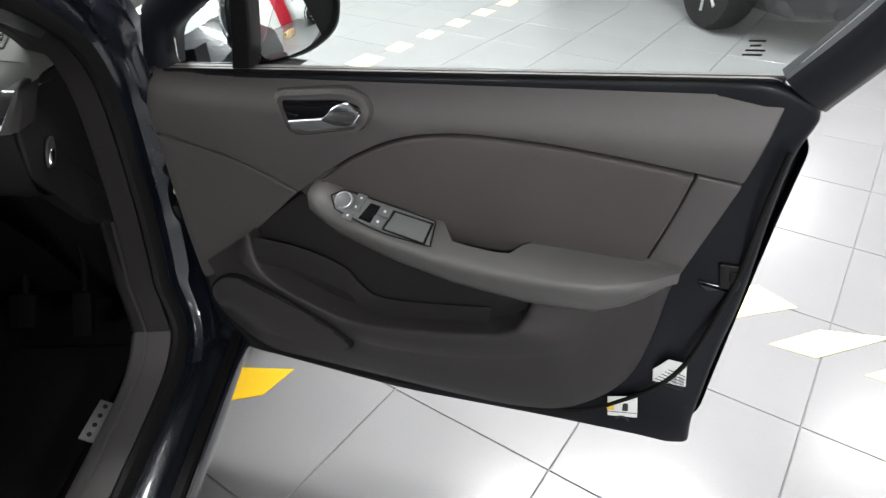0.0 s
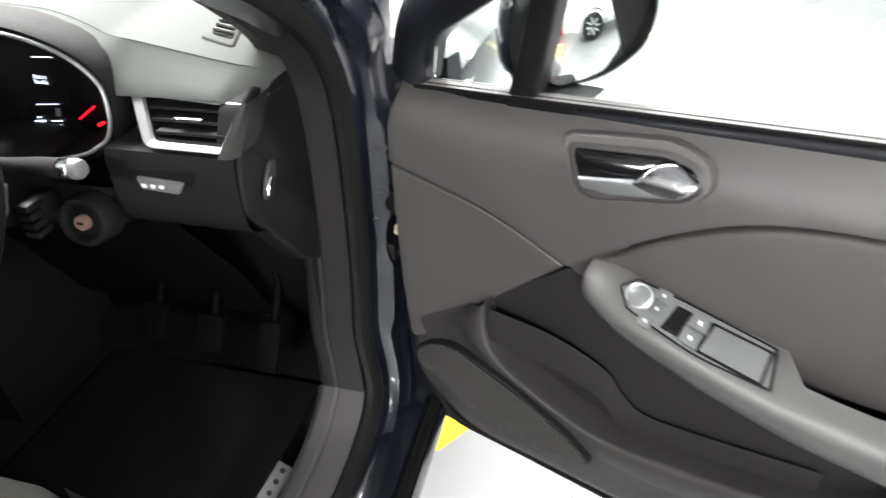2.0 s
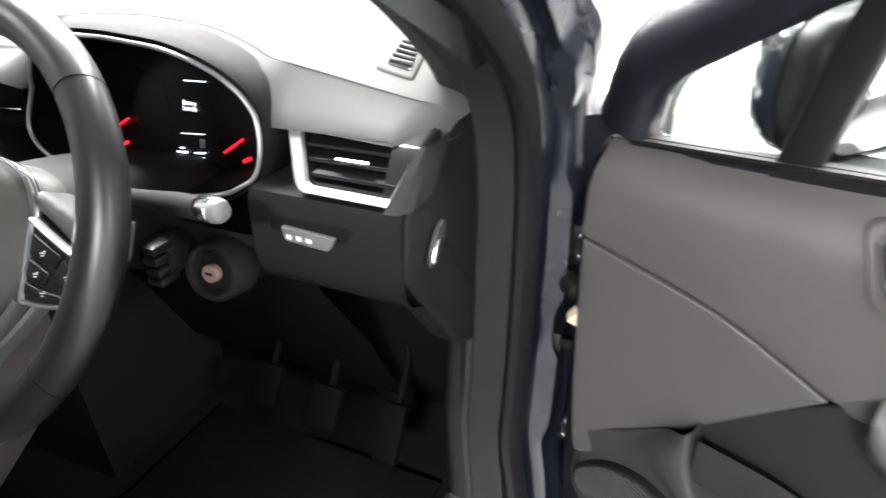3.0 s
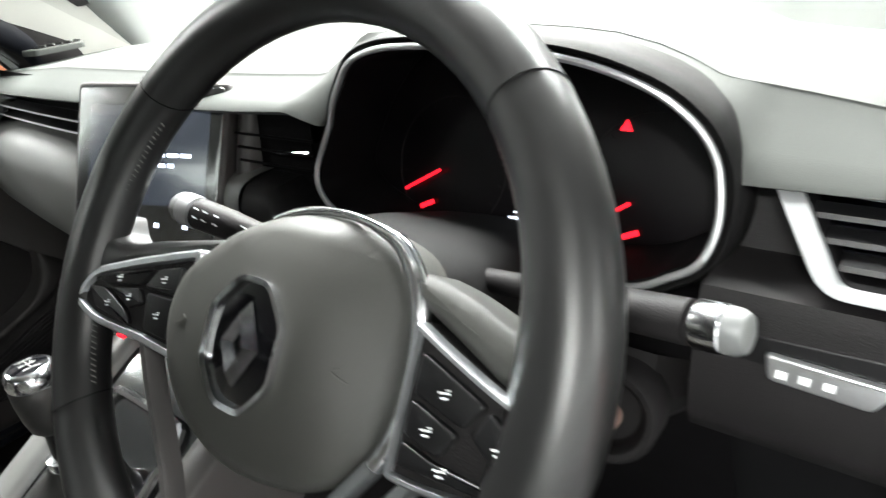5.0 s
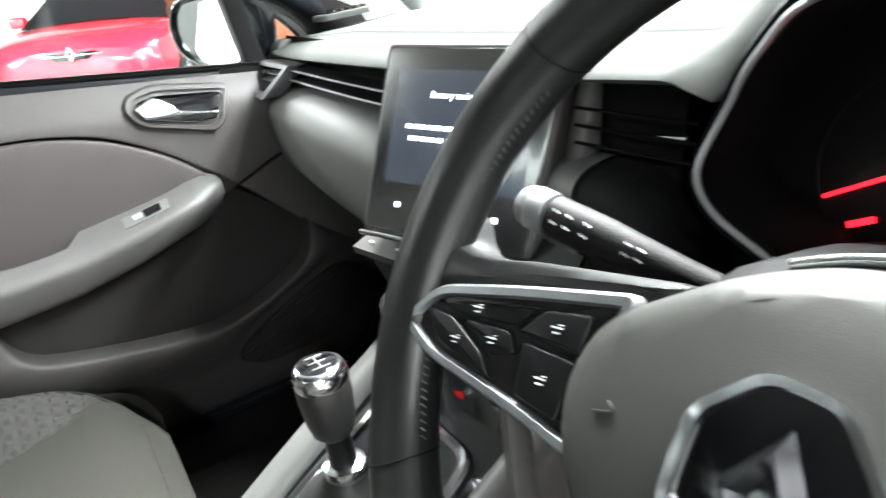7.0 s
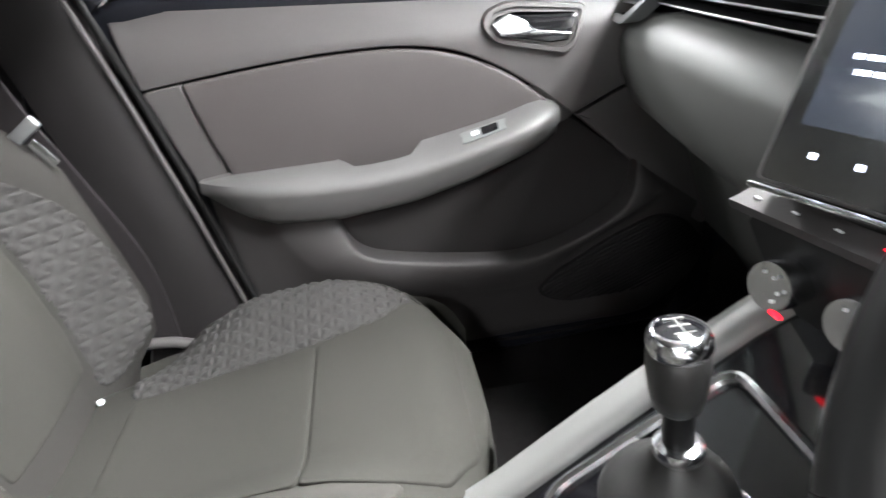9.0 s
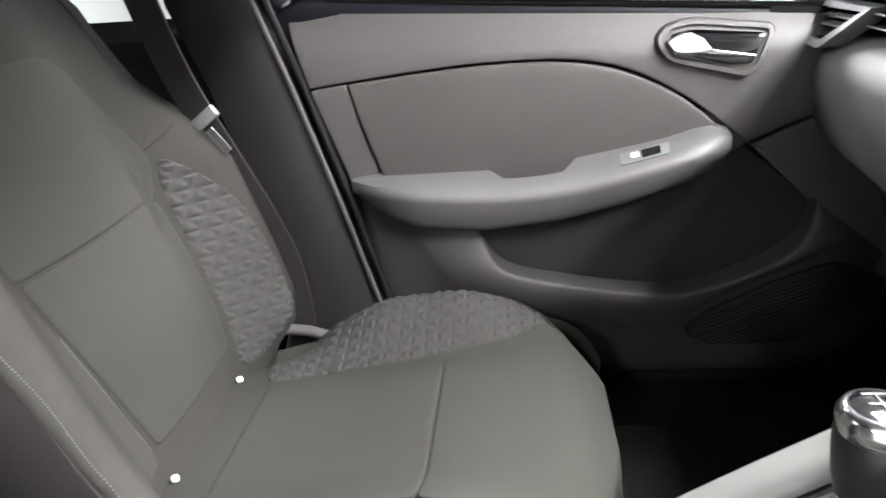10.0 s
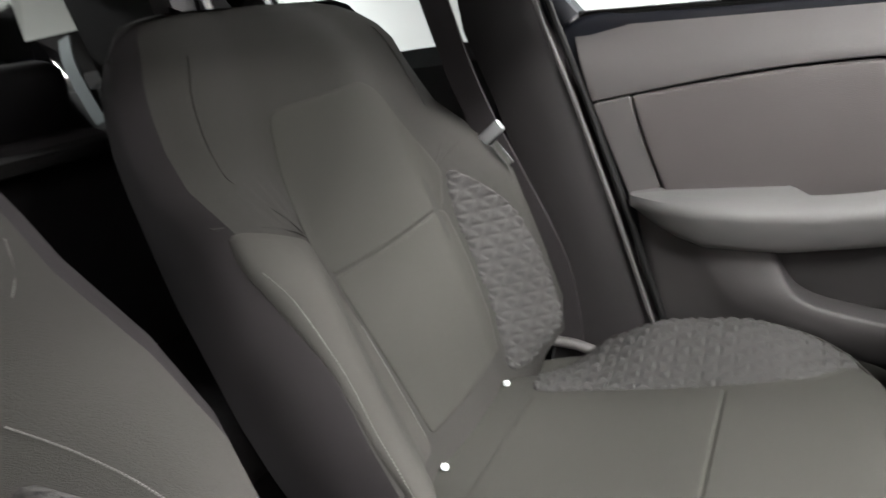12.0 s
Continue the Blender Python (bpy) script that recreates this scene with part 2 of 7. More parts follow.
def pad(outline, fmap, r=0.006, depth=0.012, step=0.03, hfun=None, base=0.0):
    """A cushion-edged slab: outline in (u, z), fmap(u, z, h) to world, rounded rim of radius r, skirt back to -depth."""
    area = sum(outline[i][0] * outline[(i + 1) % len(outline)][1] - outline[(i + 1) % len(outline)][0] * outline[i][1] for i in range(len(outline)))
    if area < 0:
        outline = outline[::-1]
    P = [Vector(p[:2]) for p in outline]
    P = [p for i, p in enumerate(P) if (p - P[i - 1]).length > 1e-5]
    k = len(P)
    nrm = []
    for i in range(k):
        e1, e2 = (P[i] - P[i - 1]).normalized(), (P[(i + 1) % k] - P[i]).normalized()
        n1, n2 = Vector((-e1.y, e1.x)), Vector((-e2.y, e2.x))
        m = (n1 + n2)
        m = m.normalized() if m.length > 1e-6 else n1
        nrm.append(m / max(0.5, m.dot(n1)))
    bm = bmesh.new()
    rings = [(0.0, -depth)] + [(r * (1 - math.cos(a)), r * math.sin(a) - r) for a in (0.0, 0.6, 1.1, math.pi / 2)]
    rows_ = [[bm.verts.new((P[i].x + nrm[i].x * d, P[i].y + nrm[i].y * d, h)) for i in range(k)] for d, h in rings]
    for a, b in zip(rows_, rows_[1:]):
        for i in range(k):
            bm.faces.new((a[i], a[(i + 1) % k], b[(i + 1) % k], b[i]))
    bm.faces.new(rows_[-1])
    lo = [min(p[i] for p in P) for i in (0, 1)]
    hi = [max(p[i] for p in P) for i in (0, 1)]
    if step:
        for ax in (0, 1):
            c = math.floor(lo[ax] / step) * step + step * 0.5
            while c < hi[ax]:
                no = Vector((1, 0, 0)) if ax == 0 else Vector((0, 1, 0))
                bmesh.ops.bisect_plane(bm, geom=bm.verts[:] + bm.edges[:] + bm.faces[:], dist=1e-5, plane_co=no * c, plane_no=no)
                c += step
    for v in bm.verts:
        u, z, h = v.co
        hh = h + base
        if hfun:
            hh += hfun(u, z) * (1.0 if h > -depth * 0.99 else 0.0)
        v.co = fmap(u, z, hh)
    return bm


def loft(sections, closed=False, caps=True):
    """Skin through rows of points of equal count; closed joins each row end to end."""
    bm = bmesh.new()
    R = [[bm.verts.new(p) for p in s] for s in sections]
    n = len(R[0])
    for a, b in zip(R, R[1:]):
        for i in range(n if closed else n - 1):
            j = (i + 1) % n
            try:
                bm.faces.new((a[i], a[j], b[j], b[i]))
            except ValueError:
                pass
    if caps and closed:
        bm.faces.new(R[0][::-1])
        bm.faces.new(R[-1])
    return bm


def tube(path, rad, n=10, closed=False, flat=1.0, up=None):
    """A tube along points; rad a number or a list; flat squashes it along the up direction."""
    P = [Vector(p) for p in path]
    k = len(P)
    secs = []
    prev = Vector(up) if up else None
    for i in range(k):
        t = (P[(i + 1) % k] - P[i - 1]) if closed else (P[min(i + 1, k - 1)] - P[max(i - 1, 0)])
        t = t.normalized()
        a = prev if prev is not None else (Vector((0, 0, 1)) if abs(t.z) < 0.9 else Vector((1, 0, 0)))
        s = t.cross(a).normalized()
        w = s.cross(t).normalized()
        if not up:
            prev = w
        rr = rad[i] if isinstance(rad, (list, tuple)) else rad
        secs.append([P[i] + (s * math.cos(2 * math.pi * j / n) + w * flat * math.sin(2 * math.pi * j / n)) * rr for j in range(n)])
    if closed:
        secs.append(secs[0])
        bm = loft(secs, True, False)
        bmesh.ops.remove_doubles(bm, verts=bm.verts, dist=1e-6)
        return bm
    return loft(secs, True, True)


def lathe(profile, origin, axis, n=28):
    """Profile of (radius, height) turned about an axis."""
    ax = Vector(axis).normalized()
    s = ax.orthogonal().normalized()
    w = ax.cross(s)
    o = Vector(origin)
    secs = [[o + ax * h + (s * math.cos(2 * math.pi * j / n) + w * math.sin(2 * math.pi * j / n)) * max(r, 1e-4) for j in range(n)] for r, h in profile]
    return loft(secs, True, True)


def box(x0, x1, y0, y1, z0, z1, bev=0.0, seg=2):
    bm = bmesh.new()
    bmesh.ops.create_cube(bm, size=1)
    for v in bm.verts:
        v.co = ((x0 + x1) / 2 + v.co.x * (x1 - x0), (y0 + y1) / 2 + v.co.y * (y1 - y0), (z0 + z1) / 2 + v.co.z * (z1 - z0))
    if bev:
        bmesh.ops.bevel(bm, geom=bm.edges[:], offset=bev, segments=seg, profile=0.5, affect="EDGES")
    return bm


def merge(*bms):
    out = bms[0]
    for b in bms[1:]:
        me = bpy.data.meshes.new("tmp")
        b.to_mesh(me)
        b.free()
        out.from_mesh(me)
        bpy.data.meshes.remove(me)
    return out


def moved(bm, m):
    bmesh.ops.transform(bm, matrix=m, verts=bm.verts)
    return bm


def lerp(x, xs, ys):
    return float(np.interp(x, xs, ys))


def smoothstep(a, b, x):
    t = min(1.0, max(0.0, (x - a) / (b - a)))
    return t * t * (3 - 2 * t)


# ---- the showroom ----
X0, X1, Y0, Y1, HZ = HALL
part("wall_north", box(X0 - 0.2, X1 + 0.2, Y1, Y1 + 0.2, 0, HZ), WALL, None, "white painted showroom wall", 0, "wall", "structure")
part("wall_south", box(X0 - 0.2, X1 + 0.2, Y0 - 0.2, Y0, 0, HZ), WALL, None, "white painted showroom wall", 0, "wall", "structure")
part("wall_east", box(X1, X1 + 0.2, Y0, Y1, 0, HZ), WALL, None, "white painted showroom wall", 0, "wall", "structure")
part("wall_west", box(X0 - 0.2, X0, Y0, Y1, 0, HZ), WALL, None, "white painted showroom wall", 0, "wall", "structure")
part("ceiling", box(X0 - 0.2, X1 + 0.2, Y0 - 0.2, Y1 + 0.2, HZ, HZ + 0.2), CEILING, None, "grey flat showroom ceiling", 0, "ceiling", "structure")
for px_, py_ in PANELS:
    cl = thing("ceiling_light", (px_, py_, HZ), "flat white ceiling light panel", "ceiling light", "ceiling lights")
    bmf = merge(*[box(px_ + a, px_ + b, py_ + c, py_ + d, HZ - 0.05, HZ) for a, b, c, d in ((-0.92, -0.87, -0.32, 0.32), (0.87, 0.92, -0.32, 0.32), (-0.87, 0.87, -0.32, -0.27), (-0.87, 0.87, 0.27, 0.32))])
    part("frame", bmf, SILVER, cl, "", 0)
    part("diffuser", box(px_ - 0.87, px_ + 0.87, py_ - 0.27, py_ + 0.27, HZ - 0.03, HZ - 0.01), PANEL_GLOW, cl, "", 0)

floor = part("floor", box(X0, X1, Y0, Y1, -0.15, -0.004), GROUT, None, "pale grey square tiles with thin dark joints", 0, "floor", "structure")
TO, TA, TS = Vector((1.5749, -0.1176)), -0.61905, 0.4659
tile_me = None


def tile_corner(i, j):
    c, s = math.cos(TA), math.sin(TA)
    return Vector((TO.x + TS * (c * i - s * j), TO.y + TS * (s * i + c * j)))


tb = box(-TS / 2 + 0.0016, TS / 2 - 0.0016, -TS / 2 + 0.0016, TS / 2 - 0.0016, -0.02, 0.0, 0.0015, 1)
tile_me = bpy.data.meshes.new("tile")
tb.to_mesh(tile_me)
tb.free()
tile_me.materials.append(TILE)
far_tiles = []
count = 0
for i in range(-24, 26):
    for j in range(-22, 26):
        c = tile_corner(i + 0.5, j + 0.5)
        if not (X0 + 0.3 < c.x < X1 - 0.3 and Y0 + 0.3 < c.y < Y1 - 0.3):
            continue
        if 0.2 < c.x < 5.2 and -0.9 < c.y < 5.4 and count < 300 and c.x < 4.2 + c.y * 0.2:
            o = new("tile", tile_me)
            o.parent = floor
            o.matrix_local = pose(c.x, c.y, random.uniform(-0.0006, 0.0004), 0, 0, math.degrees(TA))
            count += 1
        else:
            far_tiles.append(c)
v_, f_ = [], []
ct, st = math.cos(TA), math.sin(TA)
h_ = TS / 2 - 0.002
for c in far_tiles:
    k = len(v_)
    q_ = [(c.x + ct * a - st * b, c.y + st * a + ct * b) for a, b in ((-h_, -h_), (h_, -h_), (h_, h_), (-h_, h_))]
    v_ += [(*p, 0.0) for p in q_] + [(*p, -0.02) for p in q_]
    f_ += [(k, k + 1, k + 2, k + 3)] + [(k + 4 + a, k + 4 + (a + 1) % 4, k + (a + 1) % 4, k + a) for a in range(4)]
fm = bpy.data.meshes.new("far_tiles")
fm.from_pydata(v_, [], f_)
fm.materials.append(TILE)
ft = new("far_tiles", fm)
ft.parent = floor
tagged(ft, "pale grey floor tiles farther away", "", "", "stuff")


def tape(pts, mat, label):
    bm = bmesh.new()
    a = [bm.verts.new((x, y, 0.0022)) for x, y in pts]
    fc = bm.faces.new(a)
    e = bmesh.ops.extrude_face_region(bm, geom=[fc])
    bmesh.ops.translate(bm, verts=[v for v in e["geom"] if isinstance(v, bmesh.types.BMVert)], vec=(0, 0, -0.0018))
    return part("floor_tape", bm, mat, None, label, 0, "floor marking", "", "floor tape marks")


tape([(0.72, 0.25), (0.905, 0.236), (0.836, 0.142), (0.70, 0.115)], TAPE, "bright yellow tape stripe stuck on floor tiles")
tape([(0.70, 0.02), (0.745, 0.03), (0.715, -0.03), (0.68, -0.04)], TAPE, "bright yellow tape stripe stuck on floor tiles")
tape([(2.20, 0.40), (2.425, 0.444), (2.35, 0.56), (2.14, 0.52)], TAPE_PALE, "pale yellow tape stripe on floor tiles")
tape([(2.27, 0.287), (2.443, 0.341), (2.635, 0.300), (2.378, 0.226)], TAPE_PALE, "pale yellow tape stripe on floor tiles")
tape([(2.476, 0.157), (2.60, 0.192), (2.78, 0.14), (2.60, 0.08)], TAPE_PALE, "pale yellow tape stripe on floor tiles")
dirn = Vector((0.61, 0.79))
for k in range(9):
    c = Vector((0.87, 2.88)) + dirn * (0.33 * k) + Vector((0.0, 0.0))
    s_ = 0.085 if k else 0.11
    tape([tuple(c + dirn * a * s_ + Vector((-dirn.y, dirn.x)) * b * s_ * 0.9) for a, b in ((-1, -1), (1, -0.7), (1, 1), (-1, 0.7))], TAPE_PALE, "pale cream tape dash on floor tiles")


# ---- doors ----
D_O, D_A = (0.8582, -0.0404), 1.25676
P_O = (-0.6625, -0.0005)


def map_driver(u, z, h):
    v = -h
    return Vector((D_O[0] + u * math.sin(D_A) + v * math.cos(D_A), D_O[1] - u * math.cos(D_A) + v * math.sin(D_A), z))


def map_passenger(u, z, h):
    v = -h
    return Vector((P_O[0] - v, P_O[1] - u, z))


def belt(u):
    return 0.958 + 0.064 * u


def trim_h(u, z):
    """Inner surface of the door card: leans back towards the belt shelf and in towards the bottom."""
    w = 0.035 + 0.045 * max(0, u)
    zb = belt(u)
    k = (z - (zb - w)) / w
    h = 0.0
    h -= 0.020 * (k + math.sqrt(k * k + 0.03))
    return h + 0.006 * math.sin(max(0.0, min(1.0, (z - 0.55) / 0.4)) * math.pi)


def door(side):
    dr = side == "driver"
    F = map_driver if dr else map_passenger
    root = thing("door_1" if dr else "door_2", F(0, 0.32, -0.03), "open dark blue car door with grey plastic inner trim" if dr else "closed car door with grey plastic inner trim", "car door", "front doors of the car", "structure")
    # metal shell: inner sheet, edge and outer skin
    shell = [(-0.03, 0.335), (0.40, 0.305), (0.70, 0.318), (0.925, 0.322, 0.01), (0.958, 0.335, 0.012), (0.951, 0.395), (0.972, 0.633), (0.974, 0.735), (0.985, 0.926), (1.005, 0.985), (0.94, 1.02), (0.0, 0.955), (-0.03, 0.93)]
    sh = pad(rnd(shell, 0.05), lambda u, z, h: F(u, z - 0.9 * max(0.0, -h - 0.012) * smoothstep(0.88, 0.95, z), h - 0.03 + 0.008 * math.sin(z * 20) * (u > 0.9)), 0.012, 0.11, 0.06)
    part("shell", sh, PAINT_IN, root, "dark blue painted steel door shell")
    # outer skin bulging outward
    skin = [(-0.06, 0.30), (0.92, 0.29), (0.975, 0.33), (1.0, 0.60), (1.02, 0.90), (0.99, 0.935), (-0.05, 0.865)]
    part("outer_skin", pad(rnd(skin, 0.03), lambda u, z, h: F(u, z, -h - 0.135 - 0.03 * math.sin((z - 0.3) / 0.7 * math.pi)), 0.008, 0.03, 0.08), PAINT, root, "dark blue metallic outer panel")
    # rubber seal bead on the shell
    sl = [(0.972, 0.93, -0.018), (0.962, 0.83, -0.018), (0.955, 0.72, -0.018), (0.923, 0.56, -0.018), (0.885, 0.48, -0.018), (0.828, 0.423, -0.018), (0.76, 0.375, -0.018), (0.66, 0.352, -0.018)]
    part("edge_seal", tube([F(*p) for p in curve2(sl, 5)], 0.0045, 8), RUBBER, root, "thin rubber bead on the door shell")
    # upper trim panel
    up = [(-0.006, 0.962, 0.012), (0.938, 1.022, 0.012), (0.957, 1.005, 0.012), (0.95, 0.975, 0.02), (0.925, 0.888, 0.004), (0.866, 0.895, 0.06), (0.767, 0.906, 0.08), (0.66, 0.915, 0.08), (0.53, 0.916, 0.07), (0.44, 0.900, 0.06), (0.35, 0.853, 0.06), (0.258, 0.780, 0.004), (0.15, 0.829, 0.05), (-0.007, 0.859, 0.004)]
    # with a window cut round the handle
    part("upper_trim", pad(rnd(up, 0.02), F, 0.003, 0.025, 0.02, trim_h), TRIM, root, "grey grained plastic upper trim")
    # front lower panel under the seam
    fr = [(-0.007, 0.8530, 0.004), (0.15, 0.8225, 0.05), (0.252, 0.776, 0.004), (0.200, 0.728, 0.03), (0.140, 0.672, 0.01), (0.09, 0.60, 0.02), (0.004, 0.54, 0.02), (-0.004, 0.66, 0.02), (-0.006, 0.76, 0.05)]
    part("front_lower_trim", pad(rnd(fr, 0.02), F, 0.003, 0.02, 0.03, lambda u, z: 0.001), TRIM, root)
    part("front_filler", pad(rnd([(0.235, 0.792), (0.315, 0.838), (0.345, 0.815), (0.315, 0.77), (0.27, 0.765)], 0.01), F, 0.004, 0.02, 0, lambda u, z: -0.004), TRIM, root)
    # padded insert
    ins = [(0.300, 0.806, 0.01), (0.355, 0.852, 0.06), (0.44, 0.895, 0.06), (0.53, 0.9125, 0.07), (0.66, 0.9115, 0.08), (0.767, 0.9025, 0.08), (0.8645, 0.892, 0.005), (0.845, 0.82, 0.05), (0.8185, 0.735, 0.006), (0.65, 0.72, 0.03), (0.5, 0.72, 0.03), (0.38, 0.775, 0.03)]

    def ins_h(u, z):
        return 0.001 + 0.009 * math.sin(max(0.0, min(1.0, (z - 0.70) / 0.215)) * math.pi) ** 0.8
    part("padded_insert", pad(rnd(ins, 0.02), F, 0.005, 0.02, 0.02, ins_h), INSERT, root, "dark padded vinyl insert")
    rear = [(0.867, 0.8925, 0.004), (0.925, 0.885, 0.006), (0.871, 0.718, 0.01), (0.8215, 0.734, 0.006), (0.848, 0.82, 0.05)]
    part("rear_trim", pad(rnd(rear, 0.01), F, 0.003, 0.02, 0.03, lambda u, z: 0.002), TRIM, root)
    # inner card coloured dark for the pocket's shade, and the moulded lower panel whose rolled rim is the lip of the
    # pocket
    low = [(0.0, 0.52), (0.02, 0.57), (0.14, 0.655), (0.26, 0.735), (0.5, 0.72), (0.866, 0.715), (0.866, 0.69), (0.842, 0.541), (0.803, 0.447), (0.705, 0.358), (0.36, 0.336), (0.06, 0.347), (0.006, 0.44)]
    part("inner_card", pad(rnd(low, 0.03), F, 0.006, 0.02, 0.04, lambda u, z: -0.024 - 0.02 * smoothstep(0.5, 0.36, z)), POCKET, root, "grained inner door card coloured dark for pocket shade")
    lip = curve2([(0.152, 0.690), (0.158, 0.645), (0.188, 0.605), (0.260, 0.567), (0.325, 0.545), (0.390, 0.541), (0.49, 0.553), (0.59, 0.572), (0.630, 0.588), (0.652, 0.613), (0.666, 0.648)], 6)
    band = curve2([(0.128, 0.670), (0.100, 0.632), (0.140, 0.600), (0.215, 0.563), (0.285, 0.524), (0.345, 0.484), (0.48, 0.486), (0.61, 0.510), (0.70, 0.545), (0.75, 0.600), (0.785, 0.658)], 6)
    foot = curve2([(0.002, 0.575), (0.002, 0.530), (0.006, 0.455), (0.10, 0.372), (0.22, 0.361), (0.33, 0.358), (0.50, 0.351), (0.65, 0.354), (0.752, 0.388), (0.838, 0.50), (0.870, 0.712)], 6)
    secs = []
    for i_, (a, b, c) in enumerate(zip(lip, band, foot)):
        a, b, c = Vector(a), Vector(b), Vector(c)
        k = i_ / (len(lip) - 1)
        hl = 0.040 * (1 - 0.75 * smoothstep(0.82, 1.0, k)) * (0.6 + 0.4 * smoothstep(0.0, 0.2, k))
        hb = 0.026 * (1 - 0.70 * smoothstep(0.80, 1.0, k)) * (0.45 + 0.55 * smoothstep(0.0, 0.25, k))
        hf = -0.012 + 0.008 * smoothstep(0.2, 0.0, k)
        row_ = [(a, -0.012), (a, hl - 0.006), (a.lerp(b, 0.03), hl - 0.001), (a.lerp(b, 0.09), hl + 0.001), (a.lerp(b, 0.30), hl + 0.0015), (a.lerp(b, 0.60), hl * 0.65 + hb * 0.35 + 0.001), (a.lerp(b, 0.90), hl * 0.15 + hb * 0.85), (b, hb - 0.001), (b.lerp(c, 0.10), hb * 0.80 + hf * 0.20 - 0.001), (b.lerp(c, 0.4), hb * 0.5 + hf * 0.5 + 0.002), (b.lerp(c, 0.8), hb * 0.15 + hf * 0.85 + 0.003), (b.lerp(c, 0.97), hf + 0.001), (c, hf - 0.004), (c, hf - 0.022)]
        secs.append([F(p.x, p.y, h) for p, h in row_])
    part("lower_panel", loft(secs, False, False), LOWER_TRIM, root, "dark grey moulded lower panel with a door pocket", 60)
    # near-black sheet standing for the shade inside the pocket
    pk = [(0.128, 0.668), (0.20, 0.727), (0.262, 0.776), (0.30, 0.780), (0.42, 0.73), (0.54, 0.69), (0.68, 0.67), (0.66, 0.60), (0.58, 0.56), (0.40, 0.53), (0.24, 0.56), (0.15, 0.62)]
    part("pocket", pad(rnd(pk, 0.02), F, 0.003, 0.01, 0.05, lambda u, z: -0.0065), POCKET, root, "door pocket hollow with its shade coloured near black")
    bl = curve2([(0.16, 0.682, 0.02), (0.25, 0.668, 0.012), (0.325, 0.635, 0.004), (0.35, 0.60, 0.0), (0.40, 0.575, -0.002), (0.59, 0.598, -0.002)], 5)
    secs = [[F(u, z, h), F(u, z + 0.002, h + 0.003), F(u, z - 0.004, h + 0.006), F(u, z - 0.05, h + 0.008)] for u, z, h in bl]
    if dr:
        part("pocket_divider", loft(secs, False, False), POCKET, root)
    # armrest
    us = [0.288, 0.296, 0.315, 0.34, 0.38, 0.44, 0.49, 0.512, 0.524, 0.535, 0.56, 0.60, 0.625, 0.64, 0.655, 0.70, 0.76, 0.80, 0.83, 0.86, 0.872]
    secs = []
    for u in us:
        zt = lerp(u, [0.28, 0.32, 0.38, 0.44, 0.50, 0.56, 0.65, 0.83, 0.872], [0.800, 0.815, 0.796, 0.783, 0.771, 0.760, 0.752, 0.748, 0.742])
        zr = lerp(u, [0.28, 0.32, 0.44, 0.52, 0.61, 0.70, 0.81, 0.872], [0.790, 0.785, 0.756, 0.737, 0.727, 0.728, 0.735, 0.735])
        zb = lerp(u, [0.28, 0.30, 0.35, 0.446, 0.54, 0.66, 0.775, 0.82, 0.872], [0.780, 0.752, 0.730, 0.698, 0.674, 0.660, 0.667, 0.690, 0.72])
        out = lerp(u, [0.288, 0.30, 0.34, 0.44, 0.76, 0.82, 0.872], [0.030, 0.05, 0.066, 0.074, 0.074, 0.058, 0.016])
        cup = smoothstep(0.512, 0.535, u) * (1 - smoothstep(0.618, 0.652, u))
        hb = 0.004 + 0.034 * cup
        dz = 0.055 * cup
        secs.append([F(u, zt - dz, -0.004), F(u, zt - dz, hb), F(u, zt - 0.002 - 0.008 * cup, hb + 0.003), F(u, zt - 0.003 - 0.010 * cup, hb + 0.008), F(u, (zt + zr) / 2 + 0.004 - 0.006 * cup, (hb + out) * 0.55), F(u, zr + 0.006, out * 0.93), F(u, zr - 0.002, out), F(u, zr - 0.012, out), F(u, zb + 0.012, out * 0.72), F(u, zb + 0.002, out * 0.62), F(u, zb, out * 0.5), F(u, zb + 0.006, -0.01)])
    part("armrest", loft(secs, True, True), ARM, root, "grey armrest with a scooped pull cup", 50)

    def arm_top(u, w):
        """A point on the sloping top of the armrest: w from 0 at the wall to 1 at the rim, and its lift."""
        zt = lerp(u, [0.28, 0.32, 0.38, 0.44, 0.50], [0.800, 0.815, 0.796, 0.783, 0.771])
        zr = lerp(u, [0.28, 0.32, 0.44, 0.52], [0.790, 0.785, 0.756, 0.737])
        out = lerp(u, [0.288, 0.30, 0.34, 0.44, 0.76], [0.030, 0.05, 0.066, 0.074, 0.074])
        return zt - 0.001 + (zr + 0.006 - zt) * w, 0.006 + (out - 0.006) * w

    def AT(u, w, h):
        z, hh = arm_top(u, w)
        return F(u, z + h * 0.8, hh + h * 0.6)
    if dr:
        sw = part("switch_panel", pad(rnd([(0.335, 0.45, 0.02), (0.35, 0.15, 0.02), (0.40, 0.10, 0.03), (0.50, 0.14, 0.015), (0.505, 0.78, 0.015), (0.42, 0.86, 0.03), (0.35, 0.75, 0.02)], 0.015), lambda u, w, h: AT(u, w, h + 0.0035), 0.002, 0.006, 0.03), SWITCH, root, "grey window switch panel")
        part("recess", pad(rnd([(0.396, 0.22), (0.413, 0.22), (0.408, 0.76), (0.388, 0.76)], 0.004), lambda u, w, h: AT(u, w, h + 0.005), 0.001, 0.003, 0), GLOSS, sw)
        part("tray", pad(rnd([(0.438, 0.24), (0.497, 0.24), (0.495, 0.76), (0.432, 0.76)], 0.006), lambda u, w, h: AT(u, w, h + 0.0048), 0.001, 0.003, 0), SWITCH, sw)
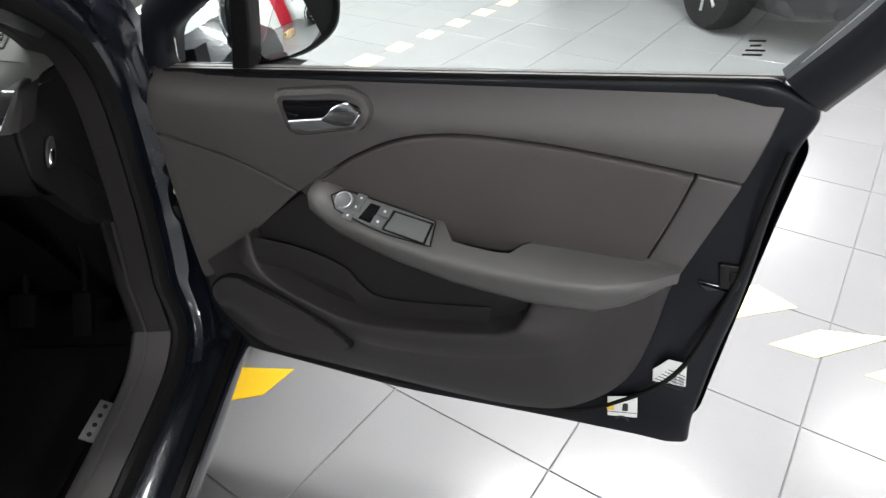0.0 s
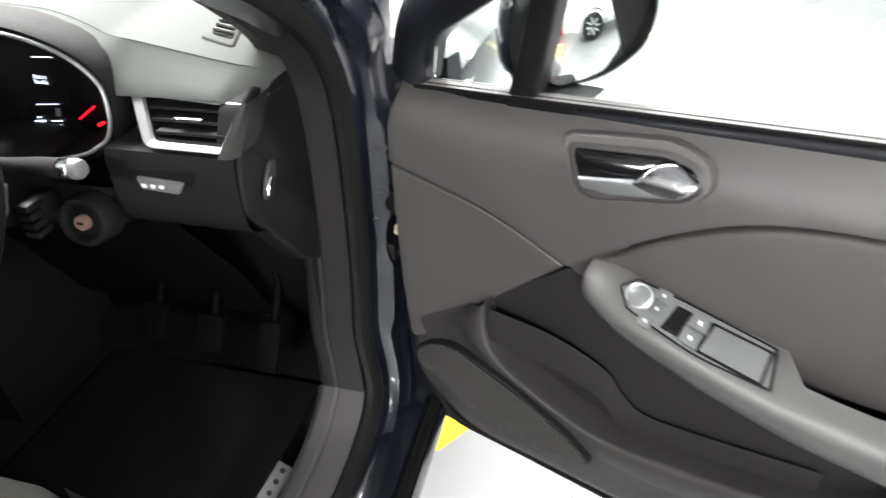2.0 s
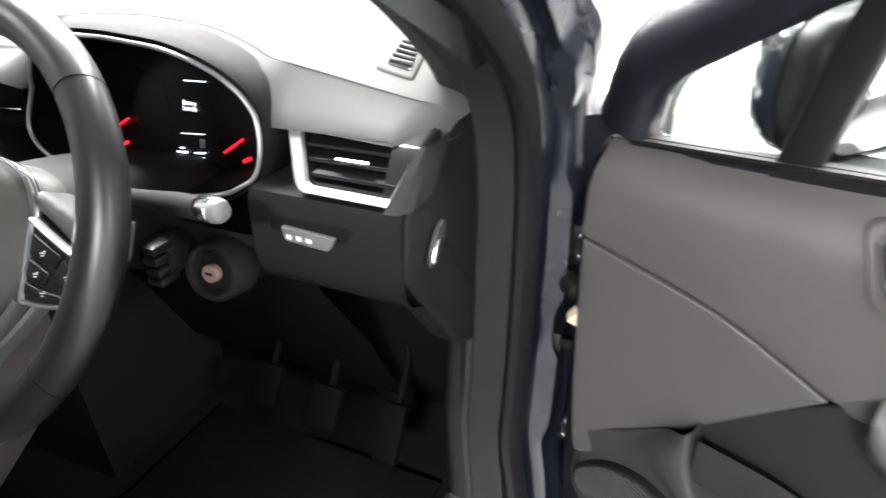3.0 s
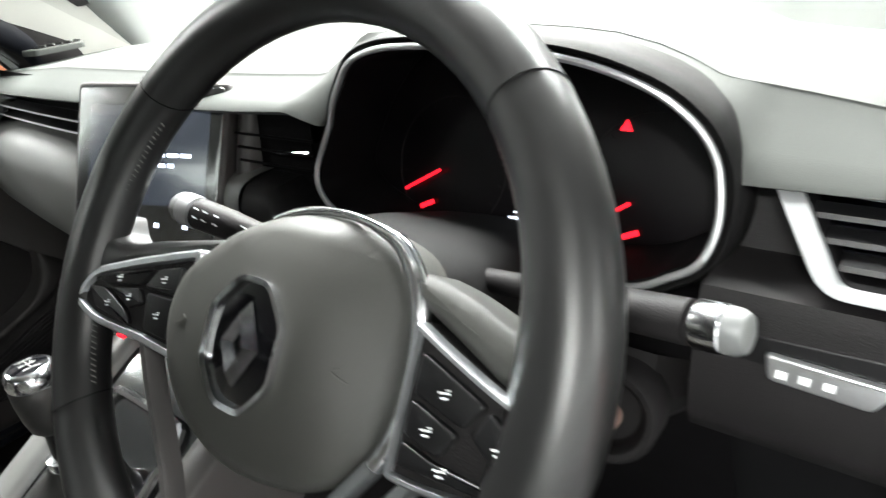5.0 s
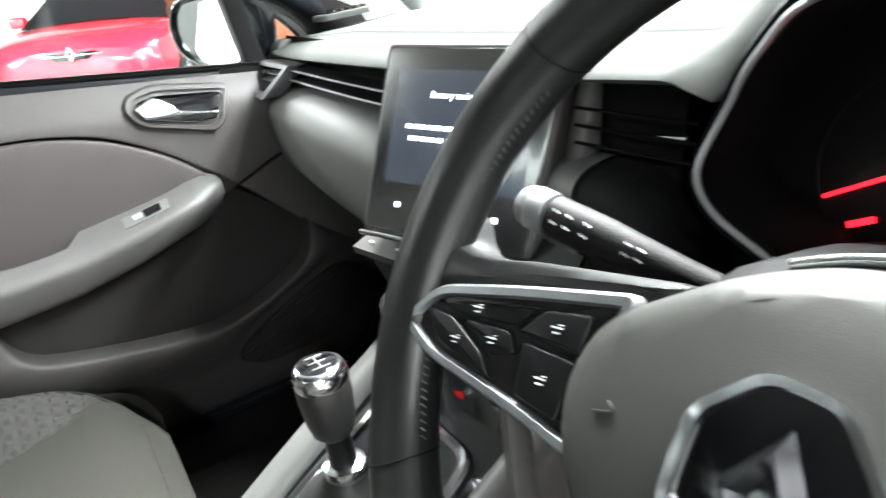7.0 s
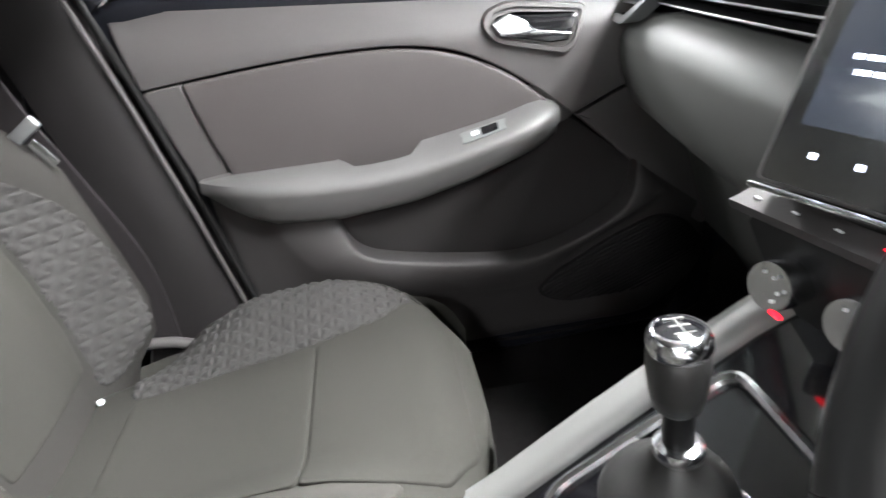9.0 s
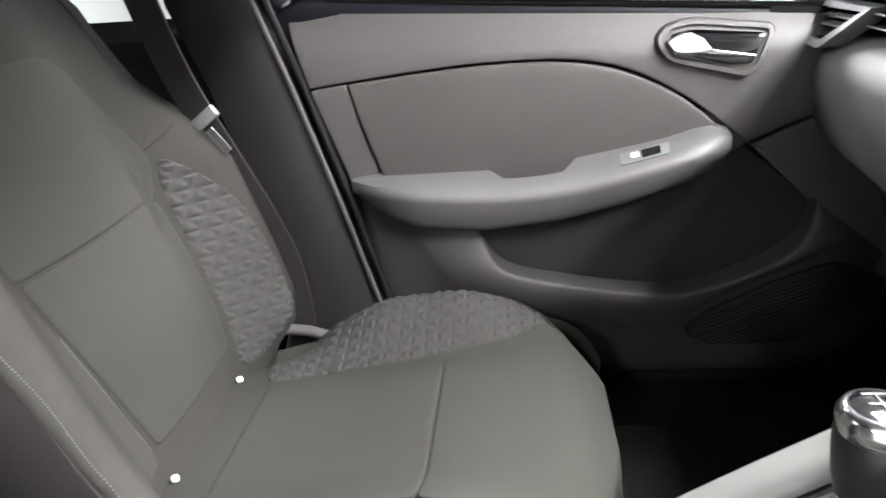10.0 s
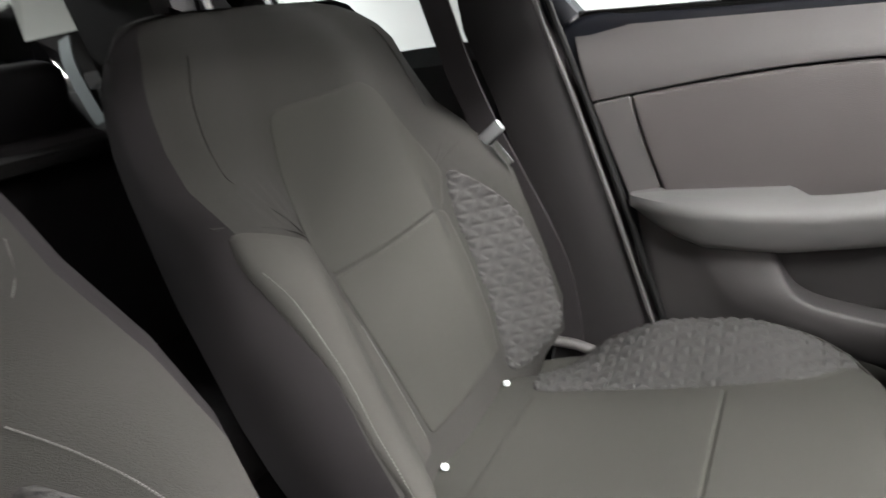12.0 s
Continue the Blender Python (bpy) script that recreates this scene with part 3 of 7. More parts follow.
        part("tray_rim", pad(rnd([(0.434, 0.19), (0.5005, 0.19), (0.4985, 0.81), (0.428, 0.81)], 0.007), lambda u, w, h: AT(u, w, h + 0.0042), 0.001, 0.003, 0), BLACK, sw)
        po_ = rnd([(0.334, 0.45, 0.02), (0.349, 0.13, 0.02), (0.40, 0.08, 0.03), (0.502, 0.12, 0.015), (0.507, 0.80, 0.015), (0.42, 0.885, 0.03), (0.349, 0.77, 0.02)], 0.015)
        part("panel_edge", tube([AT(u, w, 0.0032) for u, w in po_], 0.0011, 6, True), BLACK, sw)
        c0 = AT(0.357, 0.45, 0.004)
        up_ = (AT(0.357, 0.45, 0.01) - AT(0.357, 0.45, 0.0)).normalized()
        part("mirror_dial", lathe([(0.0145, 0), (0.0145, 0.003), (0.012, 0.005), (0.0, 0.005)], c0, up_), SWITCH, sw)
        part("dial_ring", lathe([(0.0138, 0.0046), (0.0146, 0.0052), (0.0152, 0.0044), (0.0155, 0.0)], c0, up_), SILVER, sw, "thin silver ring")
        for uu, ww in ((0.380, 0.18), (0.378, 0.48), (0.372, 0.80)):
            part("button", pad(rnd([(uu - 0.008, ww - 0.12), (uu + 0.008, ww - 0.12), (uu + 0.007, ww + 0.12), (uu - 0.008, ww + 0.12)], 0.003), lambda u, w, h: AT(u, w, h + 0.0055), 0.0015, 0.004, 0), SWITCH, sw)
            part("icon", pad([(uu - 0.0016, ww - 0.03), (uu + 0.0016, ww - 0.03), (uu + 0.0016, ww + 0.03), (uu - 0.0016, ww + 0.03)], lambda u, w, h: AT(u, w, h + 0.0062), 0.0001, 0.0004, 0), WHITE_PRINT, sw)
        for uu, ww in ((0.424, 0.33), (0.420, 0.66)):
            part("window_switch", pad(rnd([(uu - 0.010, ww - 0.14), (uu + 0.010, ww - 0.14), (uu + 0.009, ww + 0.14), (uu - 0.010, ww + 0.14)], 0.003), lambda u, w, h: AT(u, w, h + 0.0075), 0.002, 0.005, 0), SWITCH, sw)
            part("icon", pad([(uu - 0.0018, ww - 0.035), (uu + 0.0018, ww - 0.035), (uu + 0.0018, ww + 0.035), (uu - 0.0018, ww + 0.035)], lambda u, w, h: AT(u, w, h + 0.0083), 0.0001, 0.0004, 0), WHITE_PRINT, sw)
    else:
        sw = part("switch_panel", pad(rnd([(0.378, 0.30), (0.452, 0.30), (0.452, 0.74), (0.382, 0.74)], 0.02), lambda u, w, h: AT(u, w, h + 0.003), 0.002, 0.006, 0.03), SWITCH, root, "grey window switch panel")
        part("window_switch", pad(rnd([(0.392, 0.38), (0.420, 0.38), (0.420, 0.66), (0.394, 0.66)], 0.003), lambda u, w, h: AT(u, w, h + 0.005), 0.001, 0.005, 0), GLOSS, sw)
        part("icon", pad([(0.424, 0.44), (0.436, 0.44), (0.436, 0.60), (0.424, 0.60)], lambda u, w, h: AT(u, w, h + 0.006), 0.0001, 0.0004, 0), WHITE_PRINT, sw)
    # inner handle in its surround
    sur = [(0.236, 0.948, 0.012), (0.355, 0.962, 0.025), (0.392, 0.950, 0.02), (0.402, 0.932, 0.012), (0.385, 0.906, 0.02), (0.274, 0.880, 0.015), (0.258, 0.890, 0.012)]
    inn = [(0.250, 0.938, 0.006), (0.350, 0.947, 0.012), (0.378, 0.942, 0.006), (0.388, 0.933, 0.008), (0.375, 0.914, 0.01), (0.285, 0.896, 0.008), (0.266, 0.902, 0.006)]
    mid = [(0.243, 0.943, 0.008), (0.353, 0.955, 0.018), (0.386, 0.947, 0.01), (0.395, 0.9325, 0.01), (0.380, 0.910, 0.015), (0.280, 0.888, 0.01), (0.262, 0.896, 0.008)]
    sr = [rnd(q, 0.01, 4) for q in (sur, mid, inn)]
    hc_ = Vector((0.322, 0.921))
    so_ = [tuple(hc_ + (Vector(p) - hc_) * 1.05) for p in sr[0]]
    secs = [[F(u, z, trim_h(u, z) + h) for u, z in q] for q, h in ((so_, -0.001), (so_, 0.003), (sr[0], 0.0105), (sr[1], 0.0105), (sr[1], 0.005), (sr[2], 0.006), (sr[2], -0.02))]
    hs = part("handle_surround", loft(secs, True, False), TRIM, root, "raised grey handle surround", 30)
    part("handle_recess", pad(sr[2], F, 0.001, 0.002, 0.03, lambda u, z: trim_h(u, z) + 0.0055), GLOSS, hs)
    bar = [(0.262, 0.910, 0.003), (0.330, 0.921, 0.006), (0.352, 0.922, 0.004), (0.379, 0.917, 0.006), (0.374, 0.912, 0.004), (0.30, 0.897, 0.004), (0.268, 0.898, 0.003)]
    part("lever", pad(rnd(bar, 0.004), F, 0.003, 0.008, 0.015, lambda u, z: trim_h(u, z) + 0.010), DARK_CHROME if not dr else SPOKE_SILVER, hs, "dark metallic lower bar of the handle")
    blade = [(0.322, 0.9185, 0.003), (0.343, 0.941, 0.008), (0.362, 0.946, 0.006), (0.389, 0.934, 0.004), (0.376, 0.916, 0.008), (0.345, 0.914, 0.006)]
    part("lever", pad(rnd(blade, 0.004), F, 0.002, 0.008, 0.01, lambda u, z: trim_h(u, z) + 0.013 + 0.10 * max(0.0, u - 0.33) - 0.12 * (z - 0.93)), CHROME, hs, "chrome inner door handle")
    # speaker grille with fine ribs
    gr = rnd([(0.006, 0.515, 0.03), (0.05, 0.566, 0.03), (0.105, 0.588, 0.03), (0.193, 0.5565, 0.06), (0.298, 0.497, 0.04), (0.334, 0.461, 0.02), (0.280, 0.424, 0.04), (0.142, 0.420, 0.05), (0.040, 0.436, 0.04), (0.004, 0.480, 0.03)], 0.03)

    def grille_h(u, z):
        zt_ = lerp(u, [0.0, 0.105, 0.193, 0.30, 0.335], [0.555, 0.592, 0.56, 0.498, 0.463])
        return 0.030 - 0.20 * (zt_ - z) - 0.022 * (1 - smoothstep(0.0, 0.13, u))
    gp = part("speaker_grille", pad(gr, F, 0.004, 0.02, 0.03, grille_h), TRIM_DARK, root, "dark ribbed speaker grille")
    gp2 = np.array(gr)
    dir2 = np.array([0.93, -0.37])
    nor2 = np.array([0.37, 0.93])
    k0, k1 = (gp2 @ nor2).min(), (gp2 @ nor2).max()
    kk = k0 + 0.006
    parts_ = []
    while kk < k1 - 0.004:
        hits = []
        for i in range(len(gp2)):
            a, b = gp2[i], gp2[(i + 1) % len(gp2)]
            da, db = a @ nor2 - kk, b @ nor2 - kk
            if da * db < 0:
                p = a + (b - a) * da / (da - db)
                hits.append(p @ dir2)
        if len(hits) >= 2:
            s0, s1 = min(hits) + 0.006, max(hits) - 0.006
            if s1 > s0:
                pts = [dir2 * (s0 + (s1 - s0) * t) + nor2 * kk for t in (0, 0.2, 0.4, 0.6, 0.8, 1)]
                parts_.append(tube([F(p[0], p[1], grille_h(p[0], p[1]) + 0.0008) for p in pts], 0.0020, 6))
        kk += 0.0082
    part("grille_ribs", merge(*parts_), LOWER_TRIM if dr else TRIM_DARK, gp, "fine ribs")
    # glass run and window
    part("glass_run", tube([F(0.02, belt(0.02), -0.034), F(0.45, belt(0.45), -0.034), F(0.945, belt(0.945), -0.034)], 0.005, 8), RUBBER, root)
    win = [(0.186, 0.965), (0.945, 1.018), (1.02, 1.13), (1.05, 1.25), (1.04, 1.37), (0.90, 1.41), (0.62, 1.38), (0.32, 1.20)]
    g = part("window_pane", pad(win, lambda u, z, h: F(u, z, h - 0.042 + 0.25 * max(0, z - 1.0) * (z - 1.0) + 0.12 * max(0, z - 1.0)), 0.001, 0.003, 0.1), GLASS, root, "lightly tinted window glass")
    g.visible_shadow = False
    g = part("quarter_pane", pad(rnd([(0.042, 0.968), (0.158, 0.976), (0.192, 1.12), (0.10, 1.06), (0.052, 1.03)], 0.01), lambda u, z, h: F(u, z, h - 0.042 + 0.12 * max(0, z - 1.0)), 0.001, 0.003, 0), GLASS, root, "small tinted quarter window")
    g.visible_shadow = False

    def fr_pt(u, z, h):
        return F(u, z, h - 0.04 + 0.25 * max(0, z - 1.0) ** 2 + 0.12 * max(0, z - 1.0))
    post = [(0.152, 0.965), (0.188, 0.968), (0.216, 1.09), (0.236, 1.16), (0.196, 1.14), (0.176, 1.06)]
    part("division_post", pad(rnd(post, 0.01), fr_pt, 0.004, 0.02, 0.05, lambda u, z: 0.012), BLACK, root, "black window division post")
    frame_in = curve2([(0.035, 0.962), (0.055, 1.02), (0.11, 1.06), (0.21, 1.125), (0.33, 1.215), (0.60, 1.375), (0.88, 1.415), (1.03, 1.37), (1.05, 1.25), (1.02, 1.13), (0.945, 1.02)], 5)
    cen = Vector((0.55, 1.08))
    secs = []
    for i, p in enumerate(frame_in):
        a, b = Vector(frame_in[max(i - 1, 0)]), Vector(frame_in[min(i + 1, len(frame_in) - 1)])
        t = (b - a).normalized()
        n = Vector((-t.y, t.x))
        if n.dot(Vector(p) - cen) < 0:
            n = -n
        w = 0.075 if p[0] > 0.9 else (0.06 if p[0] > 0.3 else 0.065)
        q = Vector(p)
        secs.append([fr_pt(*(q + n * a_), h_) for a_, h_ in ((0.0, -0.012), (0.0, 0.012), (0.012, 0.022), (0.03, 0.022), (w * 0.8, 0.008), (w, -0.01), (w, -0.035), (0.0, -0.03))])
    part("window_frame", loft(secs, True, True), PAINT_IN, root, "dark painted window frame", 50)
    # latch, labels
    if dr:
        lt = part("latch", pad(rnd([(0.925, 0.745), (0.958, 0.745), (0.962, 0.700), (0.935, 0.700)], 0.006), lambda u, z, h: F(u, z, h - 0.018), 0.003, 0.02, 0), BLACK, root, "black latch mouth")
        part("latch_claw", pad(rnd([(0.943, 0.735), (0.953, 0.735), (0.955, 0.716), (0.945, 0.716)], 0.002), lambda u, z, h: F(u, z, h - 0.0155), 0.002, 0.006, 0), RUBBER, lt)
        part("latch_bulge", pad(rnd([(0.90, 0.708), (0.945, 0.705), (0.955, 0.695), (0.915, 0.688)], 0.008), lambda u, z, h: F(u, z, h - 0.020), 0.006, 0.012, 0), PAINT, root)

        def LB(u, z, h):
            return F(u, z, h - 0.0175)
        s1 = part("label_plate", pad([(0.8725, 0.486), (0.926, 0.487), (0.919, 0.539), (0.8895, 0.541), (0.869, 0.513)], LB, 0.0003, 0.0008, 0), LABEL_WHITE, root, "white printed tyre label")
        for k in range(6):
            zz = 0.520 - 0.0065 * k
            ua = 0.893 - 0.0045 * k
            part("print_line", pad([(ua, zz - 0.003 * 0), (0.922, zz - 0.010), (0.922, zz - 0.0115), (ua, zz - 0.0018)], lambda u, z, h: F(u, z, h - 0.0171), 0.0001, 0.0002, 0), INK, s1)
        for k in range(2):
            part("print_block", pad([(0.900 + 0.012 * k, 0.509), (0.909 + 0.012 * k, 0.506), (0.911 + 0.012 * k, 0.489), (0.902 + 0.012 * k, 0.492)], lambda u, z, h: F(u, z, h - 0.01715), 0.0001, 0.0002, 0), SILVER, s1)
        s2 = part("label_plate", pad([(0.810, 0.378), (0.861, 0.387), (0.854, 0.441), (0.804, 0.426)], LB, 0.0003, 0.0008, 0), LABEL_WHITE, root, "white and yellow warning label")
        part("yellow_block", pad([(0.8065, 0.393), (0.819, 0.395), (0.8175, 0.416), (0.8055, 0.4125)], lambda u, z, h: F(u, z, h - 0.0171), 0.0001, 0.0002, 0), LABEL_YELLOW, s2)
        part("print_line", pad([(0.808, 0.3895), (0.859, 0.3985), (0.859, 0.397), (0.808, 0.388)], lambda u, z, h: F(u, z, h - 0.0171), 0.0001, 0.0002, 0), INK, s2)
        part("car_outline", pad(rnd([(0.833, 0.397), (0.843, 0.399), (0.841, 0.419), (0.832, 0.417)], 0.003), lambda u, z, h: F(u, z, h - 0.0171), 0.0001, 0.0002, 0), INK, s2)
        arc = [(0.836 + 0.014 * math.cos(a), 0.372 + 0.013 * math.sin(a)) for a in np.linspace(0.1, 3.0, 10)]
        part("arc_print", pad(arc + [(0.836 + 0.008 * math.cos(a), 0.372 + 0.007 * math.sin(a)) for a in np.linspace(3.0, 0.1, 10)], lambda u, z, h: F(u, z, h - 0.0171), 0.0001, 0.0002, 0), INK, s2)
        # etched mark on the glass, mirrored from this side
        for k, (a, b) in enumerate(((0.893, 0.912), (0.896, 0.908), (0.892, 0.914), (0.890, 0.912))):
            part("etched_mark", pad([(a, 1.062 - 0.006 * k), (b, 1.063 - 0.006 * k), (b, 1.0655 - 0.006 * k), (a, 1.0645 - 0.006 * k)], lambda u, z, h: F(u, z, h - 0.042 + 0.25 * max(0, z - 1.0) ** 2 + 0.12 * max(0, z - 1.0) + 0.002), 0.0001, 0.0002, 0), TRIM_DARK, root)
    # mirror: foot, housing, glass
    A_, B_ = Vector((0.168, 0.075)), Vector((0.258, 0.212))

    def MR(s, z, d):
        """s along the mirror glass, z up, d out of the glass."""
        t_ = (B_ - A_).normalized()
        q = A_ + t_ * s + Vector((t_.y, -t_.x)) * d
        return F(q.x, z, -q.y)
    mo = rnd([(0.0, 0.962, 0.03), (0.10, 0.962, 0.05), (0.158, 0.99, 0.04), (0.170, 1.04, 0.035), (0.150, 1.078, 0.035), (0.06, 1.088, 0.05), (-0.004, 1.075, 0.03), (-0.012, 1.02, 0.05)], 0.03)
    mc = Vector((0.08, 1.025))

    def ms(k):
        return [tuple(mc + (Vector(p) - mc) * k) for p in mo]
    mh = part("mirror_housing", loft([[MR(s, z, d) for s, z in q] for q, d in ((ms(0.93), -0.006), (ms(0.97), 0.004), (ms(1.04), 0.002), (ms(1.10), -0.012), (ms(1.13), -0.035), (ms(1.08), -0.065), (ms(0.85), -0.092), (ms(0.4), -0.104))], True, True), GLOSS if not dr else BLACK, root, "dark door mirror housing", 60)
    part("mirror_cap", loft([[MR(s, z, d) for s, z in q] for q, d in ((ms(1.145), -0.03), (ms(1.15), -0.045), (ms(1.10), -0.068), (ms(0.87), -0.096), (ms(0.4), -0.109))], True, True), PAINT, mh, "dark blue mirror cap", 60)
    part("mirror_glass", pad(ms(0.92), lambda s, z, d: MR(s, z, d - 0.075 * (z - 1.025) - 0.18 * (s - 0.08)), 0.001, 0.004, 0), MIRROR, mh, "clear mirror glass")
    part("mirror_foot", loft([[F(u, z, -v) for u, v, z in ((0.15, v, 0.955), (0.24, v, 0.962), (0.235, v, zt), (0.165, v, zt))] for v, zt in ((0.03, 0.975), (0.07, 0.966), (0.12, 0.962))], True, True), BLACK, mh, "black mirror foot")
    return root, F


door("driver")
door("passenger")


# ---- car body ----
car = thing("hatchback", (0, 0, 0.0), "dark blue hatchback with its front door open", "car")
# door aperture on the driver's side: A-pillar sweep down to the sill, in (y, z) with thickness in x


def sweep_side(sx, path, prof, bosses=()):
    """prof: list of (n, x): n outward from the opening, x lateral."""
    P = [Vector(p) for p in curve2(path, 9)]
    cen = Vector((-0.55, 0.85))
    secs = []
    for i, p in enumerate(P):
        t = (P[min(i + 1, len(P) - 1)] - P[max(i - 1, 0)]).normalized()
        n = Vector((-t.y, t.x))
        if n.dot(p - cen) < 0:
            n = -n
        k = 0.010 * sum(smoothstep(c - w, c - w + 0.03, p.y) - smoothstep(c + w - 0.02, c + w, p.y) for c, w in bosses)
        out_ = 0.030 * smoothstep(0.56, 0.43, p.y)
        secs.append([(sx * (x + out_ + (k if x > 0.80 else 0.0)), p.x + n.x * a, p.y + n.y * a) for a, x in prof])
    return loft(secs, True, True)


APT = [(-0.62, 1.34), (-0.42, 1.255), (-0.26, 1.165), (-0.13, 1.085), (-0.045, 1.01), (-0.012, 0.92), (-0.015, 0.78), (-0.03, 0.65), (-0.055, 0.54), (-0.10, 0.455), (-0.18, 0.415), (-0.30, 0.405), (-0.6, 0.40), (-0.95, 0.40), (-1.05, 0.42)]
for sx in (1, -1):
    part("door_seal", sweep_side(sx, APT, [(-0.013, 0.769), (-0.0175, 0.775), (-0.0165, 0.784), (-0.006, 0.791), (0.008, 0.794), (0.014, 0.785), (0.012, 0.768), (0.0, 0.762)]), RUBBER, car, "black rubber door seal")
    trim_section = [(-0.006, 0.692), (-0.011, 0.700), (-0.0125, 0.716), (-0.0105, 0.7185), (-0.0105, 0.7225), (-0.013, 0.725), (-0.0135, 0.768), (0.02, 0.768), (0.075, 0.70), (0.08, 0.68), (0.02, 0.675)]
    # one trim, two tones: the sill's overhead light is put into its colour
    part("aperture_trim", sweep_side(sx, APT[:10], trim_section), PILLAR, car, "plastic pillar trim coloured darker for its shaded upright")
    part("sill_trim", sweep_side(sx, APT[9:], trim_section), SILL_TRIM, car, "grained grey sill trim coloured lighter for light from above")
    part("body_side", sweep_side(sx, APT, [(0.008, 0.725), (0.006, 0.794), (0.016, 0.797), (0.030, 0.798), (0.034, 0.802), (0.037, 0.813), (0.046, 0.816), (0.068, 0.818), (0.074, 0.824), (0.10, 0.826), (0.13, 0.80), (0.13, 0.70)], ((0.99, 0.035), (0.80, 0.09), (0.60, 0.07))), PAINT_SIDE, car, "dark blue painted pillar and sill")
# sill ledge outside
for sx in (1, -1):
    sec = [(0.785, 0.396), (0.81, 0.398), (0.858, 0.394), (0.866, 0.388), (0.874, 0.378), (0.880, 0.374), (0.900, 0.374), (0.905, 0.378), (0.908, 0.372), (0.912, 0.364), (0.910, 0.345), (0.885, 0.30), (0.83, 0.25), (0.76, 0.25), (0.76, 0.38)]
    part("sill", loft([[(sx * x, y, z) for x, z in sec] for y in (0.02, -0.3, -0.7, -1.1)], True, True), PAINT, car, "glossy dark sill with rubber strip")
    part("scuff_strip", loft([[(sx * x, y, z) for x, z in ((0.878, 0.376), (0.882, 0.383), (0.897, 0.383), (0.901, 0.376))] for y in (0.0, -0.5, -1.1)], True, True), RUBBER, car)
part("floor_pan", box(-0.76, 0.76, -1.9, 0.55, 0.22, 0.30, 0.01), CARPET, car, "black carpeted floor")
part("firewall", loft([[(-0.74, 0.55, 0.28), (-0.74, 0.25, 0.45), (-0.74, 0.15, 0.9)], [(0.74, 0.55, 0.28), (0.74, 0.25, 0.45), (0.74, 0.15, 0.9)]], False, False), CARPET, car)
br = part("sill_bracket", moved(box(-0.014, 0.014, -0.042, 0.042, -0.003, 0.003, 0.002), pose(0.683, -0.255, 0.375, 8, 28, -3)), SILVER, car, "small bright steel bracket")
for k in range(4):
    part("bracket_hole", moved(lathe([(0.0045, 0.0), (0.0045, 0.0042), (0.0, 0.0042)], (0, -0.03 + 0.02 * k, 0), (0, 0, 1), 10), pose(0.683, -0.255, 0.375, 8, 28, -3)), INK, br)
# roof and headliner
rs = []
for y, zc in ((-0.55, 1.40), (-0.8, 1.425), (-1.2, 1.43), (-1.7, 1.41), (-2.1, 1.36)):
    rs.append([(x, y, zc - 0.10 * (abs(x) / 0.62) ** 3) for x in np.linspace(-0.62, 0.62, 13)])
part("roof", loft([[(x, y, z + 0.03) for x, y, z in r] for r in rs], False, False), PAINT, car)
part("headliner", loft([[(x, y, z - 0.01) for x, y, z in r] for r in rs], False, False), HEADLINER, car, "pale fabric headliner")
# windscreen
ws = []
for k in range(7):
    t = k / 6
    y, z = 0.42 + (-0.55 - 0.42) * t, 1.0 + (1.40 - 1.0) * t + 0.03 * math.sin(t * math.pi)
    w = 0.745 - 0.15 * t * t
    ws.append([(x, y - 0.22 * (abs(x) / 0.7) ** 2 * (1 - 0.5 * t), z - 0.02 * (abs(x) / 0.7) ** 2) for x in np.linspace(-w, w, 11)])
g = part("windscreen", loft(ws, False, False), GLASS_CLEAR, car, "clear windscreen glass")
g.visible_shadow = False
# bonnet
bs = []
for y, z, w in ((0.40, 0.975, 0.70), (0.7, 0.95, 0.74), (1.0, 0.90, 0.72), (1.25, 0.80, 0.66), (1.33, 0.62, 0.60)):
    bs.append([(x, y - 0.25 * (abs(x) / 0.8) ** 2.5, z - 0.09 * (abs(x) / 0.75) ** 4 + 0.012 * math.exp(-((abs(x) - 0.42) / 0.05) ** 2)) for x in np.linspace(-w, w, 21)])
part("bonnet", loft(bs, False, False), PAINT, car, "dark blue bonnet")
for sx in (1, -1):
    fs = []
    for y, z0, z1, w in ((0.10, 0.35, 0.90, 0.83), (0.2, 0.45, 0.915, 0.85), (0.5, 0.62, 0.90, 0.87), (0.8, 0.64, 0.86, 0.86), (1.1, 0.5, 0.78, 0.78), (1.3, 0.4, 0.65, 0.62)):
        fs.append([(sx * (w + 0.03 * math.sin(t * math.pi)) if t < 0.9 else sx * (w - 0.08 * (t - 0.9) * 10 * 0.9), y, z0 + (z1 - z0) * t) for t in np.linspace(0, 1, 9)])
    part("front_wing", loft(fs, False, False), PAINT, car, "dark blue front wing")
